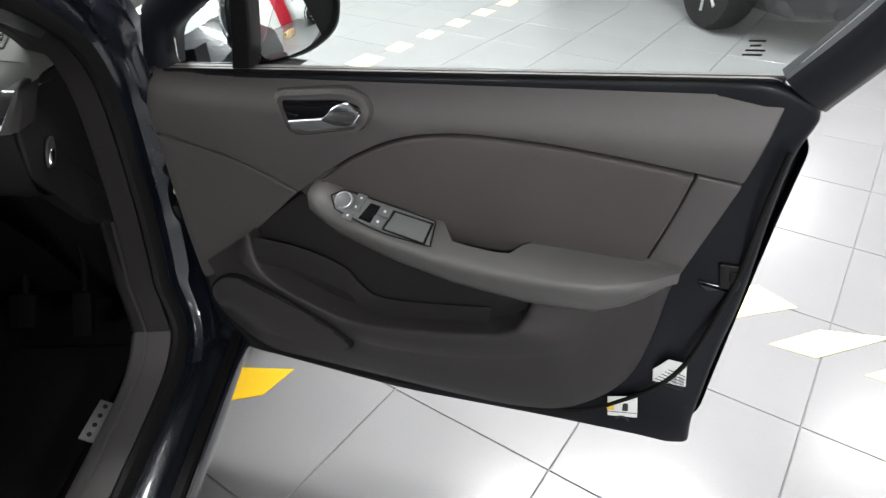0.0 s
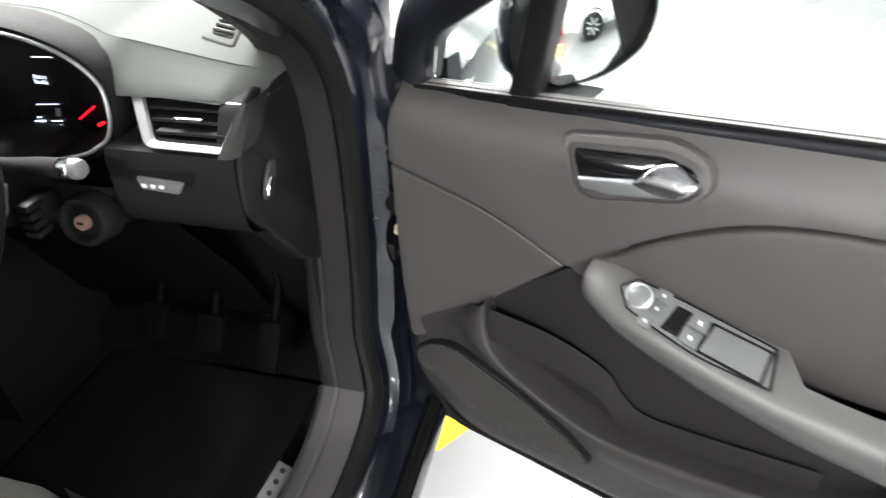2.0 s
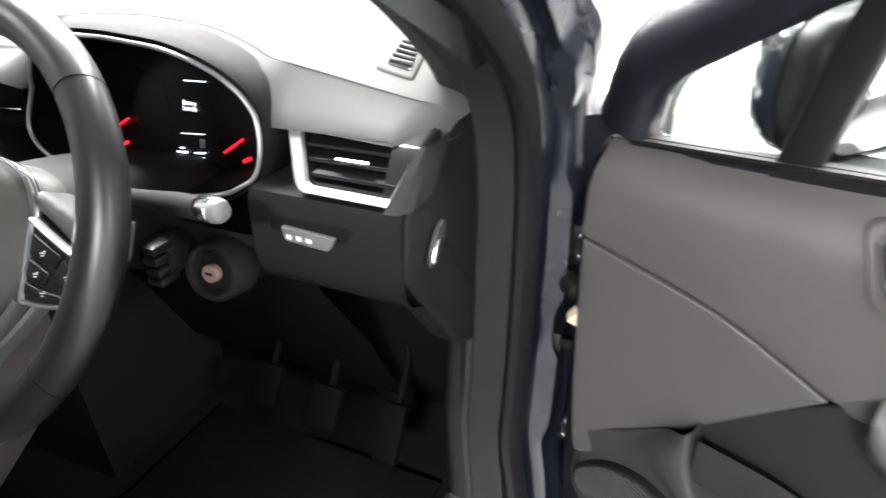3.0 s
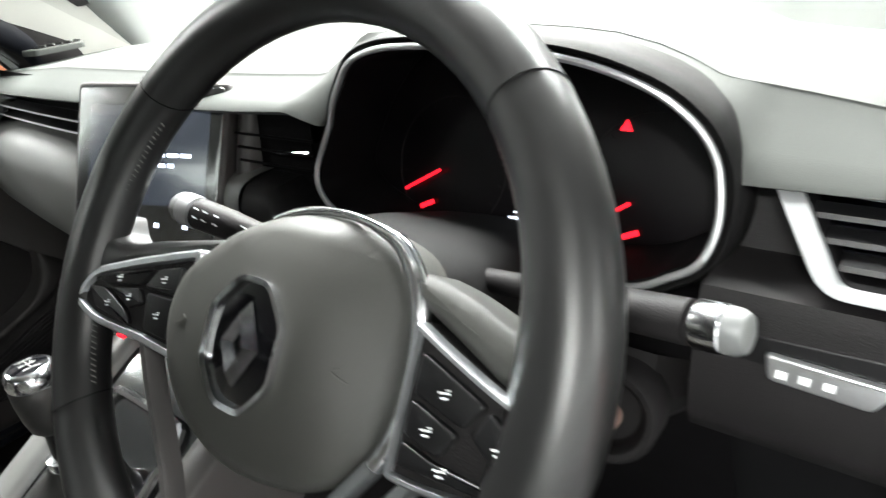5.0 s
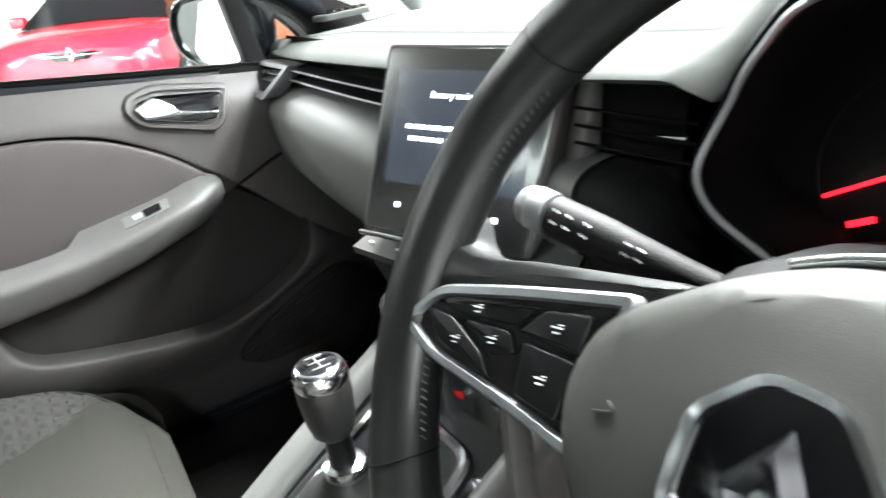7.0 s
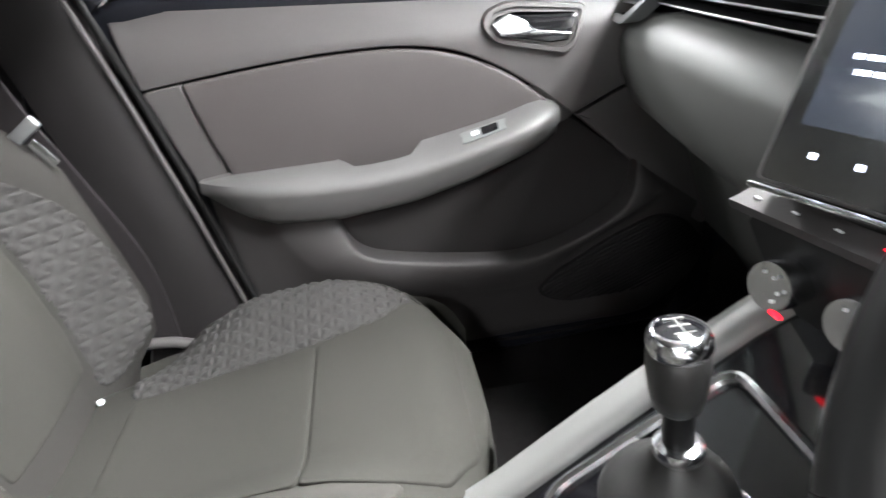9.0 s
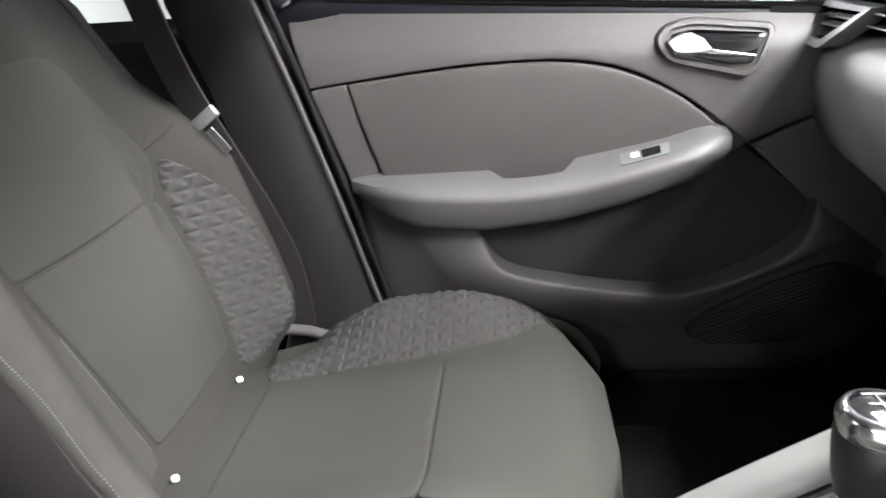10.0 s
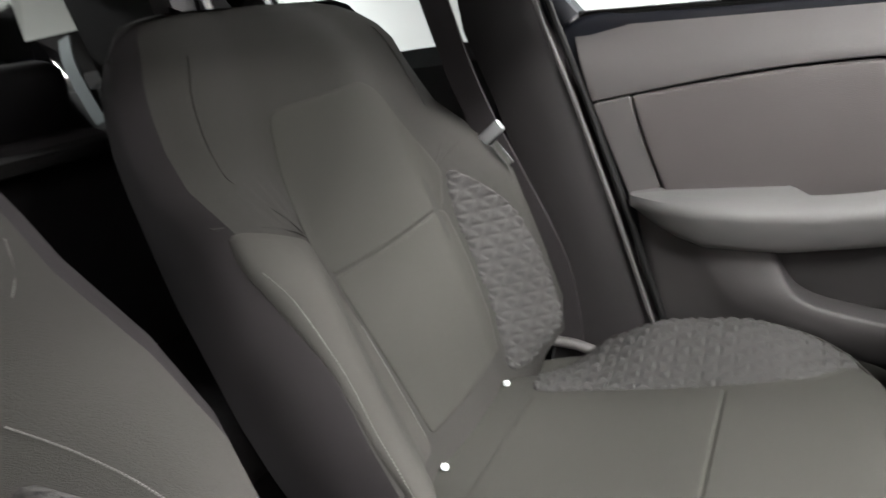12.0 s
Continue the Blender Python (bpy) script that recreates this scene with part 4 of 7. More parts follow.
# pillar tops A
for sx in (1, -1):
    secs = []
    for t in np.linspace(0, 1, 7):
        y, z = 0.16 + (-0.60 - 0.16) * t, 0.95 + (1.37 - 0.95) * t + 0.03 * math.sin(t * math.pi)
        x = 0.768 - 0.155 * t ** 2
        secs.append([(sx * (x + a), y + b, z + c) for a, b, c in ((-0.034, 0.01, -0.02), (-0.012, -0.05, -0.045), (0.03, -0.05, -0.04), (0.045, 0.0, 0.0), (0.01, 0.04, 0.02), (-0.028, 0.035, 0.01))])
    part("a_pillar", loft(secs, True, True), PAINT, car, "dark windscreen pillar")
    secs = []
    for z in np.linspace(0.99, 1.36, 9):
        k = (z - 0.99) / 0.37
        yl, yu = -(z - 1.035) / 0.574, 0.195 - (z - 1.049) / 0.515
        xl = 0.692 - 0.02 * k - 0.130 * k * k
        secs.append([(sx * (xl + 0.02), yl - 0.012, z), (sx * xl, yl, z), (sx * (xl - 0.014), yl * 0.6 + yu * 0.4, z), (sx * (xl - 0.026), yu - 0.01, z), (sx * (xl - 0.020), yu + 0.006, z)])
    part("a_pillar_cover", loft(secs, False, False), PILLAR_PALE, car, "pale inner pillar cover")
    part("screen_edge", tube([q[4] for q in secs], 0.005, 8), RUBBER, car)
    part("pillar_edge", tube([q[0] for q in secs], 0.006, 8), RUBBER, car)
    # hinge pillar face, hinges and check strap between body and door
    part("hinge_pillar", loft([[(sx * 0.74, 0.075, z), (sx * 0.81, 0.055, z), (sx * 0.845, 0.075, z), (sx * 0.90, 0.10, z), (sx * 0.91, 0.14, z)] for z in (0.33, 0.5, 0.7, 0.90, 0.955)], False, False), PAINT_IN, car, "dark painted hinge pillar")
    for hz in (0.50, 0.80):
        part("door_hinge", merge(box(min(sx * 0.80, sx * 0.862), max(sx * 0.80, sx * 0.862), 0.035, 0.062, hz - 0.028, hz + 0.028, 0.004), lathe([(0.010, -0.03), (0.010, 0.03)], (sx * 0.862, 0.038, hz), (0, 0, 1), 12)), BLACK, car, "black steel door hinge")
        for dz_ in (0.014, -0.014):
            part("hinge_bolt", lathe([(0.0055, 0), (0.0055, 0.004), (0.003, 0.006), (0.0, 0.006)], (sx * 0.836, 0.036, hz + dz_), (0, -1, 0), 6), CHROME, car)
    part("check_strap", merge(box(min(sx * 0.80, sx * 0.90), max(sx * 0.80, sx * 0.90), 0.020, 0.026, 0.652, 0.668, 0.002), box(min(sx * 0.80, sx * 0.825), max(sx * 0.80, sx * 0.825), 0.015, 0.055, 0.642, 0.678, 0.004)), BLACK, car, "black steel check strap")
    part("wiring_gaiter", tube(curve2([(sx * 0.80, 0.06, 0.752), (sx * 0.835, 0.02, 0.752), (sx * 0.860, 0.010, 0.742), (sx * 0.885, -0.004, 0.722)], 6), [0.014 + 0.0022 * (k % 2) for k in range(19)], 12), RUBBER, car, "ribbed rubber cable gaiter")
    part("cable_connector", moved(box(-0.012, 0.012, -0.009, 0.009, -0.011, 0.011, 0.003), pose(sx * 0.848, 0.002, 0.722, 10, 35, 20)), LABEL_CREAM, car, "cream plastic connector")
    part("kick_panel", loft([[(sx * 0.715, y, z) for z in (0.26, 0.5, 0.7, 0.96)] for y in (-0.06, 0.1, 0.4)], False, False), CARPET, car)
# B-pillars with belt
for sx in (-1, 1):
    secs = []
    for z, yf, yb, x in ((0.36, -0.79, -1.06, 0.66), (0.50, -0.835, -1.02, 0.662), (0.70, -0.888, -1.045, 0.665), (0.90, -0.945, -1.10, 0.668), (1.02, -0.985, -1.14, 0.665), (1.2, -1.02, -1.13, 0.62), (1.36, -1.04, -1.13, 0.55)):
        secs.append([(sx * x, yf - 0.012, z), (sx * (x - 0.012), yf - 0.03, z), (sx * (x - 0.018), (yf + yb) / 2, z), (sx * (x - 0.006), yb + 0.01, z), (sx * (x + 0.04), yb, z), (sx * (x + 0.09), (yf + yb) / 2, z), (sx * (x + 0.05), yf, z)])
    part("b_pillar", loft(secs, True, True), PILLAR, car, "dark plastic centre pillar trim")
    sl = [(sx * (x - 0.012), yf + 0.004, z) for z, yf, x in ((0.36, -0.785, 0.668), (0.50, -0.83, 0.67), (0.70, -0.882, 0.672), (0.90, -0.94, 0.675), (1.02, -0.978, 0.672), (1.2, -1.012, 0.63))]
    part("pillar_seal", tube(sl, 0.006, 8), RUBBER, car)
    # bead in lighter plastic, painting the highlight along the pillar's edge
    part("pillar_edge", tube([(p[0] - sx * 0.010, p[1] - 0.016, p[2]) for p in sl], 0.0040, 8), TRIM, car, "lit edge of the pillar trim drawn as a grey bead")
# rear side structure: quarter sides, tailgate end and rear glass frames
for sx in (-1, 1):
    part("rear_door_card", loft([[(sx * x, y, z) for x, z in ((0.70, 0.36), (0.66, 0.55), (0.665, 0.8), (0.69, 0.97), (0.74, 1.0))] for y in (-1.10, -1.5, -1.9)], False, False), TRIM_DARK, car)
    part("c_pillar", loft([[(sx * a, b, 0.98), (sx * (a + 0.05), b, 0.98), (sx * (a - 0.10), b + 0.12, 1.40), (sx * (a - 0.15), b + 0.12, 1.40)] for a, b in ((0.68, -1.86), (0.66, -2.1))], True, True), PILLAR, car)
part("tailgate", loft([[(-0.68, -2.3, 0.4), (-0.68, -2.32, 0.95), (-0.6, -2.28, 1.0)], [(0.68, -2.3, 0.4), (0.68, -2.32, 0.95), (0.6, -2.28, 1.0)]], False, False), TRIM_DARK, car)
for sx in (-1, 1):
    part("rear_side_trim", loft([[(sx * 0.72, y, 0.30), (sx * 0.58, y, 0.32), (sx * 0.56, y, 0.80), (sx * 0.60, y, 1.02), (sx * 0.70, y, 1.06)] for y in (-1.62, -1.8, -2.3)], False, False), TRIM_DARK, car)
    part("rear_quarter", loft([[(sx * 0.70, -1.66, 1.03), (sx * 0.72, -2.32, 1.03)], [(sx * 0.66, -1.74, 1.13), (sx * 0.68, -2.34, 1.13)], [(sx * 0.655, -1.84, 1.17), (sx * 0.66, -2.34, 1.17)], [(sx * 0.58, -1.93, 1.37), (sx * 0.58, -2.3, 1.37)]], False, False), TRIM_DARK, car)
for sx in (-1, 1):
    part("rear_pillar_cover", loft([[(sx * x, -2.02, z), (sx * (x - 0.01), -2.05, z), (sx * (x - 0.02), -2.36, z)] for x, z in ((0.625, 1.15), (0.60, 1.25), (0.54, 1.37))], False, False), PILLAR_PALE, car, "pale rear pillar cover")
part("tailgate_trim", loft([[(-0.70, -2.32, 0.9), (-0.69, -2.34, 1.16)], [(0.70, -2.32, 0.9), (0.69, -2.34, 1.16)]], False, False), TRIM_DARK, car)
for sx in (-1, 1):
    g = part("rear_window", loft([[(sx * 0.745, y, 0.985), (sx * 0.70, y, 1.16), (sx * 0.625, y + 0.02, 1.335)] for y in (-1.11, -1.5, -1.90)], False, False), GLASS_DARK, car, "dark tinted rear side window")
    g.visible_shadow = True
    for y in (0.66, -1.92):
        wh = part("wheel", lathe([(0.20, -0.10), (0.29, -0.10), (0.305, -0.06), (0.305, 0.06), (0.29, 0.10), (0.20, 0.10)], (sx * 0.76, y, 0.306), (1, 0, 0), 32), RUBBER, car, "black tyre")
        part("rim", lathe([(0.20, 0.05), (0.205, 0.09), (0.19, 0.095), (0.18, 0.07), (0.06, 0.06), (0.0, 0.075)], (sx * 0.76, y, 0.306), (sx, 0, 0), 28), SILVER, wh, "alloy rim")
part("rear_bumper", loft([[(-0.86, -2.20, z), (-0.80, -2.38, z), (-0.4, -2.44, z), (0.4, -2.44, z), (0.80, -2.38, z), (0.86, -2.20, z)] for z in (0.26, 0.45, 0.62)], False, False), PAINT, car)
part("tailgate_skin", loft([[(-0.78, -2.40, 0.62), (-0.3, -2.43, 0.62), (0.3, -2.43, 0.62), (0.78, -2.40, 0.62)], [(-0.74, -2.42, 0.95), (-0.3, -2.45, 0.95), (0.3, -2.45, 0.95), (0.74, -2.42, 0.95)], [(-0.70, -2.38, 1.04), (-0.3, -2.40, 1.04), (0.3, -2.40, 1.04), (0.70, -2.38, 1.04)]], False, False), PAINT, car)
g = part("rear_screen", loft([[(-0.66, -2.37, 1.05), (0.0, -2.39, 1.05), (0.66, -2.37, 1.05)], [(-0.54, -2.10, 1.355), (0.0, -2.11, 1.365), (0.54, -2.10, 1.355)]], False, False), GLASS_DARK, car, "dark tinted rear screen")
part("front_bumper", loft([[(-0.80, 0.95, z), (-0.72, 1.22, z), (-0.35, 1.38, z), (0.35, 1.38, z), (0.72, 1.22, z), (0.80, 0.95, z)] for z in (0.24, 0.42, 0.62)], False, False), PAINT, car)
part("parcel_shelf", box(-0.6, 0.6, -2.25, -1.85, 0.9, 0.93, 0.01), CARPET, car)
part("body_rear_side", loft([[(0.80, y, 0.25), (0.86, y, 0.5), (0.87, y, 0.8), (0.82, y, 0.97)] for y in (-1.12, -1.7, -2.3)], False, False), PAINT, car)
part("body_rear_side", loft([[(-0.80, y, 0.25), (-0.86, y, 0.5), (-0.87, y, 0.8), (-0.82, y, 0.97)] for y in (-1.12, -1.7, -2.3)], False, False), PAINT, car)

# ---- dashboard ----
dash = thing("dashboard", (0, -0.1, 0.6), "grey soft-touch dashboard with air vents and dials", "dashboard")


def dash_top_z(x, y):
    """Height of the dash top: highest in the middle, falling to the ends and to the windscreen."""
    return 1.070 - 0.026 * (abs(x) / 0.70) ** 2.5 - 0.035 * smoothstep(0.05, 0.40, y)


def front_y(x):
    return -0.175 + 0.045 * (abs(x) / 0.7) ** 2


# height of the instrument outline, and of the crease between the top and the front of the driver's half
RIM_X = [0.190, 0.196, 0.208, 0.225, 0.240, 0.26, 0.29, 0.35, 0.41, 0.44, 0.47, 0.50, 0.521, 0.534, 0.542, 0.556]
RIM_Z = [0.950, 0.974, 1.004, 1.028, 1.044, 1.053, 1.058, 1.059, 1.055, 1.0515, 1.044, 1.032, 1.017, 1.000, 0.977, 0.950]


def crease_z(x):
    return lerp(x, [0.19, 0.25, 0.36, 0.44, 0.50, 0.53, 0.59, 0.65, 0.69, 0.735], [1.060, 1.068, 1.070, 1.062, 1.043, 1.034, 1.0240, 1.0135, 1.007, 1.001])


def driver_top(x, y):
    """Top of the pad behind the crease on the driver's side."""
    z = crease_z(x) + max(0.0, y + 0.100) * 0.09
    return z + (dash_top_z(x, y) - z) * smoothstep(0.02, 0.20, y)


def pass_crease(x):
    return lerp(x, [-0.735, -0.707, -0.40, 0.08, 0.20], [1.000, 1.003, 1.022, 1.028, 1.031])


def passenger_top(x, y):
    """Top of the pad behind the crease on the passenger's side."""
    return pass_crease(x) + 0.10 * min(0.20, max(0.0, y - front_y(x) - 0.045)) - 0.10 * max(0.0, y - 0.15)


secs = []
for x in sorted(set([round(v, 4) for v in np.linspace(-0.735, 0.10, 30)] + [round(v, 4) for v in np.linspace(0.11, 0.60, 62)] + [round(v, 4) for v in np.linspace(0.61, 0.69, 10)] + [0.697, 0.703, 0.709, 0.714, 0.7175, 0.720, 0.722, 0.7232, 0.7238, -0.73, -0.724, -0.715, -0.70])):
    fy = front_y(x)
    e_ = min(1.0, max(0.0, (-x - 0.70) / 0.035))
    drop = 0.030 * (1 - math.sqrt(max(0.0, 1 - e_ * e_)))
    e2_ = min(1.0, max(0.0, (-x - 0.655) / 0.082))
    fy += 0.030 * (1 - math.sqrt(max(0.0, 1 - e2_ * e2_)))
    zl, zc = lerp(x, [-0.56, -0.22, 0.10, 0.22], [0.979, 0.987, 0.996, 1.002]), pass_crease(x) - drop
    left_ = [(fy + 0.03, zl - 0.001), (fy - 0.005, zl), (fy - 0.011, zl + 0.008), (fy + 0.037, zc - 0.004), (fy + 0.045, zc), (fy + 0.075, zc + 0.003)] + [(yy, passenger_top(x, yy) - drop * (1 - 0.5 * smoothstep(0.0, 0.3, yy))) for yy in (0.02, 0.1, 0.22, 0.40)]
    # driver's half: it rises from the hood, breaks at the crease and rounds off at the door end
    zo = max(0.985, max(lerp(x + d_, RIM_X, RIM_Z) for d_ in (-0.008, 0.0, 0.008)) + 0.008 if 0.182 < x < 0.564 else 0)
    dr_ = 0.010 * smoothstep(0.688, 0.708, x)
    hb = smoothstep(0.985, 1.02, zo)
    en = min(1.0, max(0.0, (x - 0.690) / 0.034))
    rr, rz_ = math.sqrt(max(0.0, 1 - en * en)), max(0.0, 1 - en ** 3.5) ** 0.4
    yb = -0.146 + 0.018 * hb + 0.060 * (1 - rr)
    cz_ = max(crease_z(x), zo + 0.004)
    cz_ = 0.982 + (cz_ - 0.982) * (0.2 + 0.8 * rz_)
    yc = max(-0.100, yb + 0.012) + 0.02 * (1 - rr)
    right_ = [(yb + 0.03, zo - 0.011 + 0.010 * hb - dr_), (yb + 0.003, zo - 0.009 + 0.006 * hb - dr_), (yb - 0.004, zo - 0.002 - 0.8 * dr_), (yc - 0.005, cz_ - 0.004 * (1 - 0.5 * hb)), (yc, cz_), (yc + 0.03, cz_ + 0.0027 * rr)]
    right_ += [(yy, cz_ + (driver_top(x, yy) - crease_z(x)) * rr) for yy in (0.02, 0.1, 0.22, 0.40)]
    r = smoothstep(0.17, 0.205, x)
    ctl = [(p[0] * (1 - r) + q[0] * r, p[1] * (1 - r) + q[1] * r) for p, q in zip(left_, right_)]
    secs.append([(x, a_, b_) for a_, b_ in curve2(ctl[:6], 3) + ctl[6:]])
secs = [[(x - 0.002, y, min(z, 0.984)) for x, y, z in secs[0]]] + secs + [[(x + 0.001, y, min(z, 0.980)) for x, y, z in secs[-1]]]
part("top_pad", loft(secs, False, False), DASH_TOP, dash, "pale grey soft dashboard top", 60)
# lower pad, passenger side
secs = []
for x in np.linspace(-0.735, -0.095, 22):
    k = (x + 0.735) / 0.62
    fy = front_y(x)
    z0 = 0.930 - 0.004 * k
    zb = 0.856 - 0.026 * k
    prof_ = curve2([(fy + 0.05, z0 + 0.006), (fy + 0.005, z0 + 0.005), (fy - 0.022, z0 - 0.006), (fy - 0.042, z0 - 0.030), (fy - 0.047, (z0 + zb) / 2 - 0.01), (fy - 0.042, zb - 0.010), (fy - 0.024, zb - 0.055), (fy + 0.010, zb - 0.090), (fy + 0.07, zb - 0.13), (fy + 0.13, 0.55)], 4)
    secs.append([(x, a_, b_) for a_, b_ in prof_])
part("passenger_pad", loft(secs, False, False), DASH_PAD, dash, "grey padded passenger dash panel")
# vent band between top and lower pads
secs = [[(x, front_y(x) + 0.028, 1.008), (x, front_y(x) + 0.024, 0.925)] for x in np.linspace(-0.73, 0.160, 20)]
part("vent_band", loft(secs, False, False), MATT_BLACK, dash, "black recessed vent band")
for zz in (0.946, 0.962):
    part("vent_slat", loft([[(x, front_y(x) - 0.012, zz), (x, front_y(x) - 0.013, zz + 0.0016), (x, front_y(x) - 0.010, zz + 0.0030), (x, front_y(x) + 0.018, zz + 0.0050), (x, front_y(x) + 0.018, zz + 0.0010)] for x in np.linspace(-0.585, -0.115, 12)], True, True), BLACK, dash)
    part("slat_edge", tube([(x, front_y(x) - 0.0125, zz + 0.0016) for x in np.linspace(-0.585, -0.115, 12)], 0.0016, 6), SILVER, dash, "bright edge of a vent slat")
for zz in (0.944, 0.958, 0.972):
    part("vent_slat", tube([(x, front_y(x) + 0.004, zz + 0.002) for x in np.linspace(0.075, 0.185, 5)], 0.0022, 8, flat=0.6), MATT_BLACK, dash)
part("vent_knob", tube([(0.128, -0.162, 0.956), (0.172, -0.160, 0.960)], 0.0026, 8), CHROME, dash, "bright vent slider")


def end_vent(sx):
    """End air vent: chrome tilted frame with slats."""
    def M(a, z, h):
        # a runs from the centre side to the door side
        return Vector((sx * a, -0.146 - h - (0.9768 - z) * 1.094 if sx > 0 else -0.156 - h - (0.985 - z) * 0.55, z))
    if sx > 0:
        outl = [(0.5665, 0.9815, 0.003), (0.7185, 0.9765, 0.002), (0.7065, 0.9340, 0.002), (0.606, 0.9345, 0.012)]
        inl = [(0.5835, 0.9780, 0.003), (0.7165, 0.9735, 0.002), (0.7055, 0.9380, 0.002), (0.6145, 0.9385, 0.006)]
    else:
        outl = [(0.560, 0.972, 0.004), (0.714, 0.974, 0.006), (0.728, 0.925, 0.006), (0.624, 0.917, 0.010)]
        inl = [(0.580, 0.966, 0.003), (0.708, 0.968, 0.004), (0.719, 0.933, 0.004), (0.634, 0.927, 0.006)]
    a, b = rnd(outl, 0.008), rnd(inl, 0.005)
    fr = part("end_vent", loft([[M(u, z, h) for u, z in q] for q, h in ((a, -0.03), (a, 0.0), (a, 0.003), (b, 0.003), (b, -0.003))], True, False), SATIN, dash, "satin chrome end air vent", 50)
    part("vent_throat", loft([[M(u, z, h) for u, z in b] for h in (-0.003, -0.035)], True, False), MATT_BLACK, fr, "", 50)
    part("vent_back", pad(b, lambda u, z, h: M(u, z, h - 0.030), 0.001, 0.002, 0), GLOSS, fr)
    for k in range(3):
        zz = 0.943 + 0.0105 * k
        x0_, x1_ = (0.611 - 0.011 * k, 0.704 + 0.004 * k) if sx > 0 else (0.618 - 0.014 * k, 0.708 - 0.003 * k)
        part("vent_slat", loft([[M(x, zz, -0.008), M(x, zz + 0.003, -0.006), M(x, zz + 0.0045, -0.022), M(x, zz + 0.001, -0.022)] for x in (x0_, x1_)], True, True), BLACK if sx > 0 else SILVER, fr, "", 30)
    ka, kb_ = (0.636, 0.672) if sx > 0 else (0.640, 0.664)
    part("vent_knob", tube([M(ka, 0.9585, -0.001), M(kb_, 0.9585, -0.001)], 0.0032, 8), CHROME, fr)


end_vent(1)
end_vent(-1)
# grey cheek between the driver's vent and the end panel
part("vent_cheek", loft([[(0.7165 - (0.9768 - z) * 0.28, yv + 0.012, z), (0.7175 - (0.9768 - z) * 0.28, yv - 0.004, z), (0.7235 - (0.9768 - z) * 0.12, yv - 0.003, z), (0.7275, yv + 0.008, z), (0.7275, yv + 0.05, z)] for z in (0.978, 0.962, 0.946, 0.930) for yv in (-0.146 - (0.9768 - z) * 1.094,)], False, False), POCKET, dash, "grey cheek beside the air vent")
# rounded end block of the top pad, passenger side
for sx in (-1,):
    secs = []
    for z, k in ((0.966, 0.97), (0.970, 1.0), (0.980, 1.0), (0.990, 0.97), (0.998, 0.90), (1.003, 0.80)):
        prof_ = [(0.680, -0.136), (0.700, -0.141), (0.715, -0.138), (0.727, -0.128), (0.735, -0.110), (0.737, -0.08), (0.736, -0.03), (0.68, -0.03)]
        secs.append([(sx * (0.70 + (x - 0.70) * k), -0.06 + (y + 0.06) * k, z) for x, y in prof_])
    part("pad_end", loft(secs, True, True), DASH_TOP, dash, "rounded end of the dashboard top", 60)
# driver side lower dash
secs = []
for x in np.linspace(0.545, 0.72, 12):
    fy = -0.150
    secs.append([(x, fy + 0.035, 0.985), (x, fy + 0.02, 0.93), (x, fy - 0.043, 0.927), (x, fy - 0.048, 0.915), (x, fy - 0.050, 0.86), (x, fy - 0.046, 0.838), (x, fy - 0.036, 0.822), (x, fy - 0.01, 0.808), (x, fy + 0.08, 0.785), (x, fy + 0.14, 0.72)])
part("driver_lower_panel", loft(secs, False, False), TRIM_DARK, dash, "dark plastic knee panel")
secs = []
for x in np.linspace(0.06, 0.56, 14):
    secs.append([(x, -0.08, 0.90), (x, -0.14, 0.875), (x, -0.165, 0.84), (x, -0.12, 0.76), (x, -0.03, 0.62), (x, 0.05, 0.45)])
part("knee_panel", loft(secs, False, False), MATT_BLACK, dash)
secs = []
for x in np.linspace(0.055, 0.215, 12):
    k = smoothstep(0.055, 0.085, x)
    zc = lerp(x, [0.145, 0.175, 0.215], [0.0, -0.034, -0.075])
    prof_ = curve2([(-0.10, 0.936), (-0.150, 0.935), (-0.178 - 0.01 * k, 0.928), (-0.190 - 0.01 * k, 0.905), (-0.192, 0.86), (-0.180, 0.82), (-0.14, 0.785)], 4)
    secs.append([(x, a_, max(b_ - 0.004 * (1 - k) + zc, 0.78)) for a_, b_ in prof_])
part("column_side_panel", loft(secs[:4], False, False), DASH_PAD, dash, "grey dash panel beside the steering column")
part("column_side_panel", loft([[(p[0], p[1] + 0.002, p[2] - 0.002) for p in q] for q in secs[3:]], False, False), BLACK_SOFT, dash, "black dash panel beside the steering column")
part("carrier", loft([[(x, 0.0, 1.0), (x, 0.0, 0.8), (x, 0.06, 0.5), (x, 0.2, 0.3)] for x in (-0.735, 0.735)], False, False), BLACK, dash)
# end panel towards the door, with key switch
endp = [(0.06, 0.985, 0.01), (-0.04, 0.975, 0.02), (-0.120, 0.985, 0.01), (-0.155, 0.975, 0.01), (-0.182, 0.93, 0.02), (-0.200, 0.860, 0.02), (-0.165, 0.815, 0.03), (-0.08, 0.70, 0.03), (0.06, 0.62, 0.01)]
part("end_panel", pad(rnd(endp, 0.01), lambda u, z, h: Vector((0.722 + h, u, z)), 0.006, 0.03, 0), TRIM_DARK, dash, "dark end panel of the dashboard")
part("end_panel", pad(rnd(endp, 0.01), lambda u, z, h: Vector((-0.722 - h, u, z)), 0.006, 0.03, 0), TRIM_DARK, dash, "dark end panel of the dashboard")
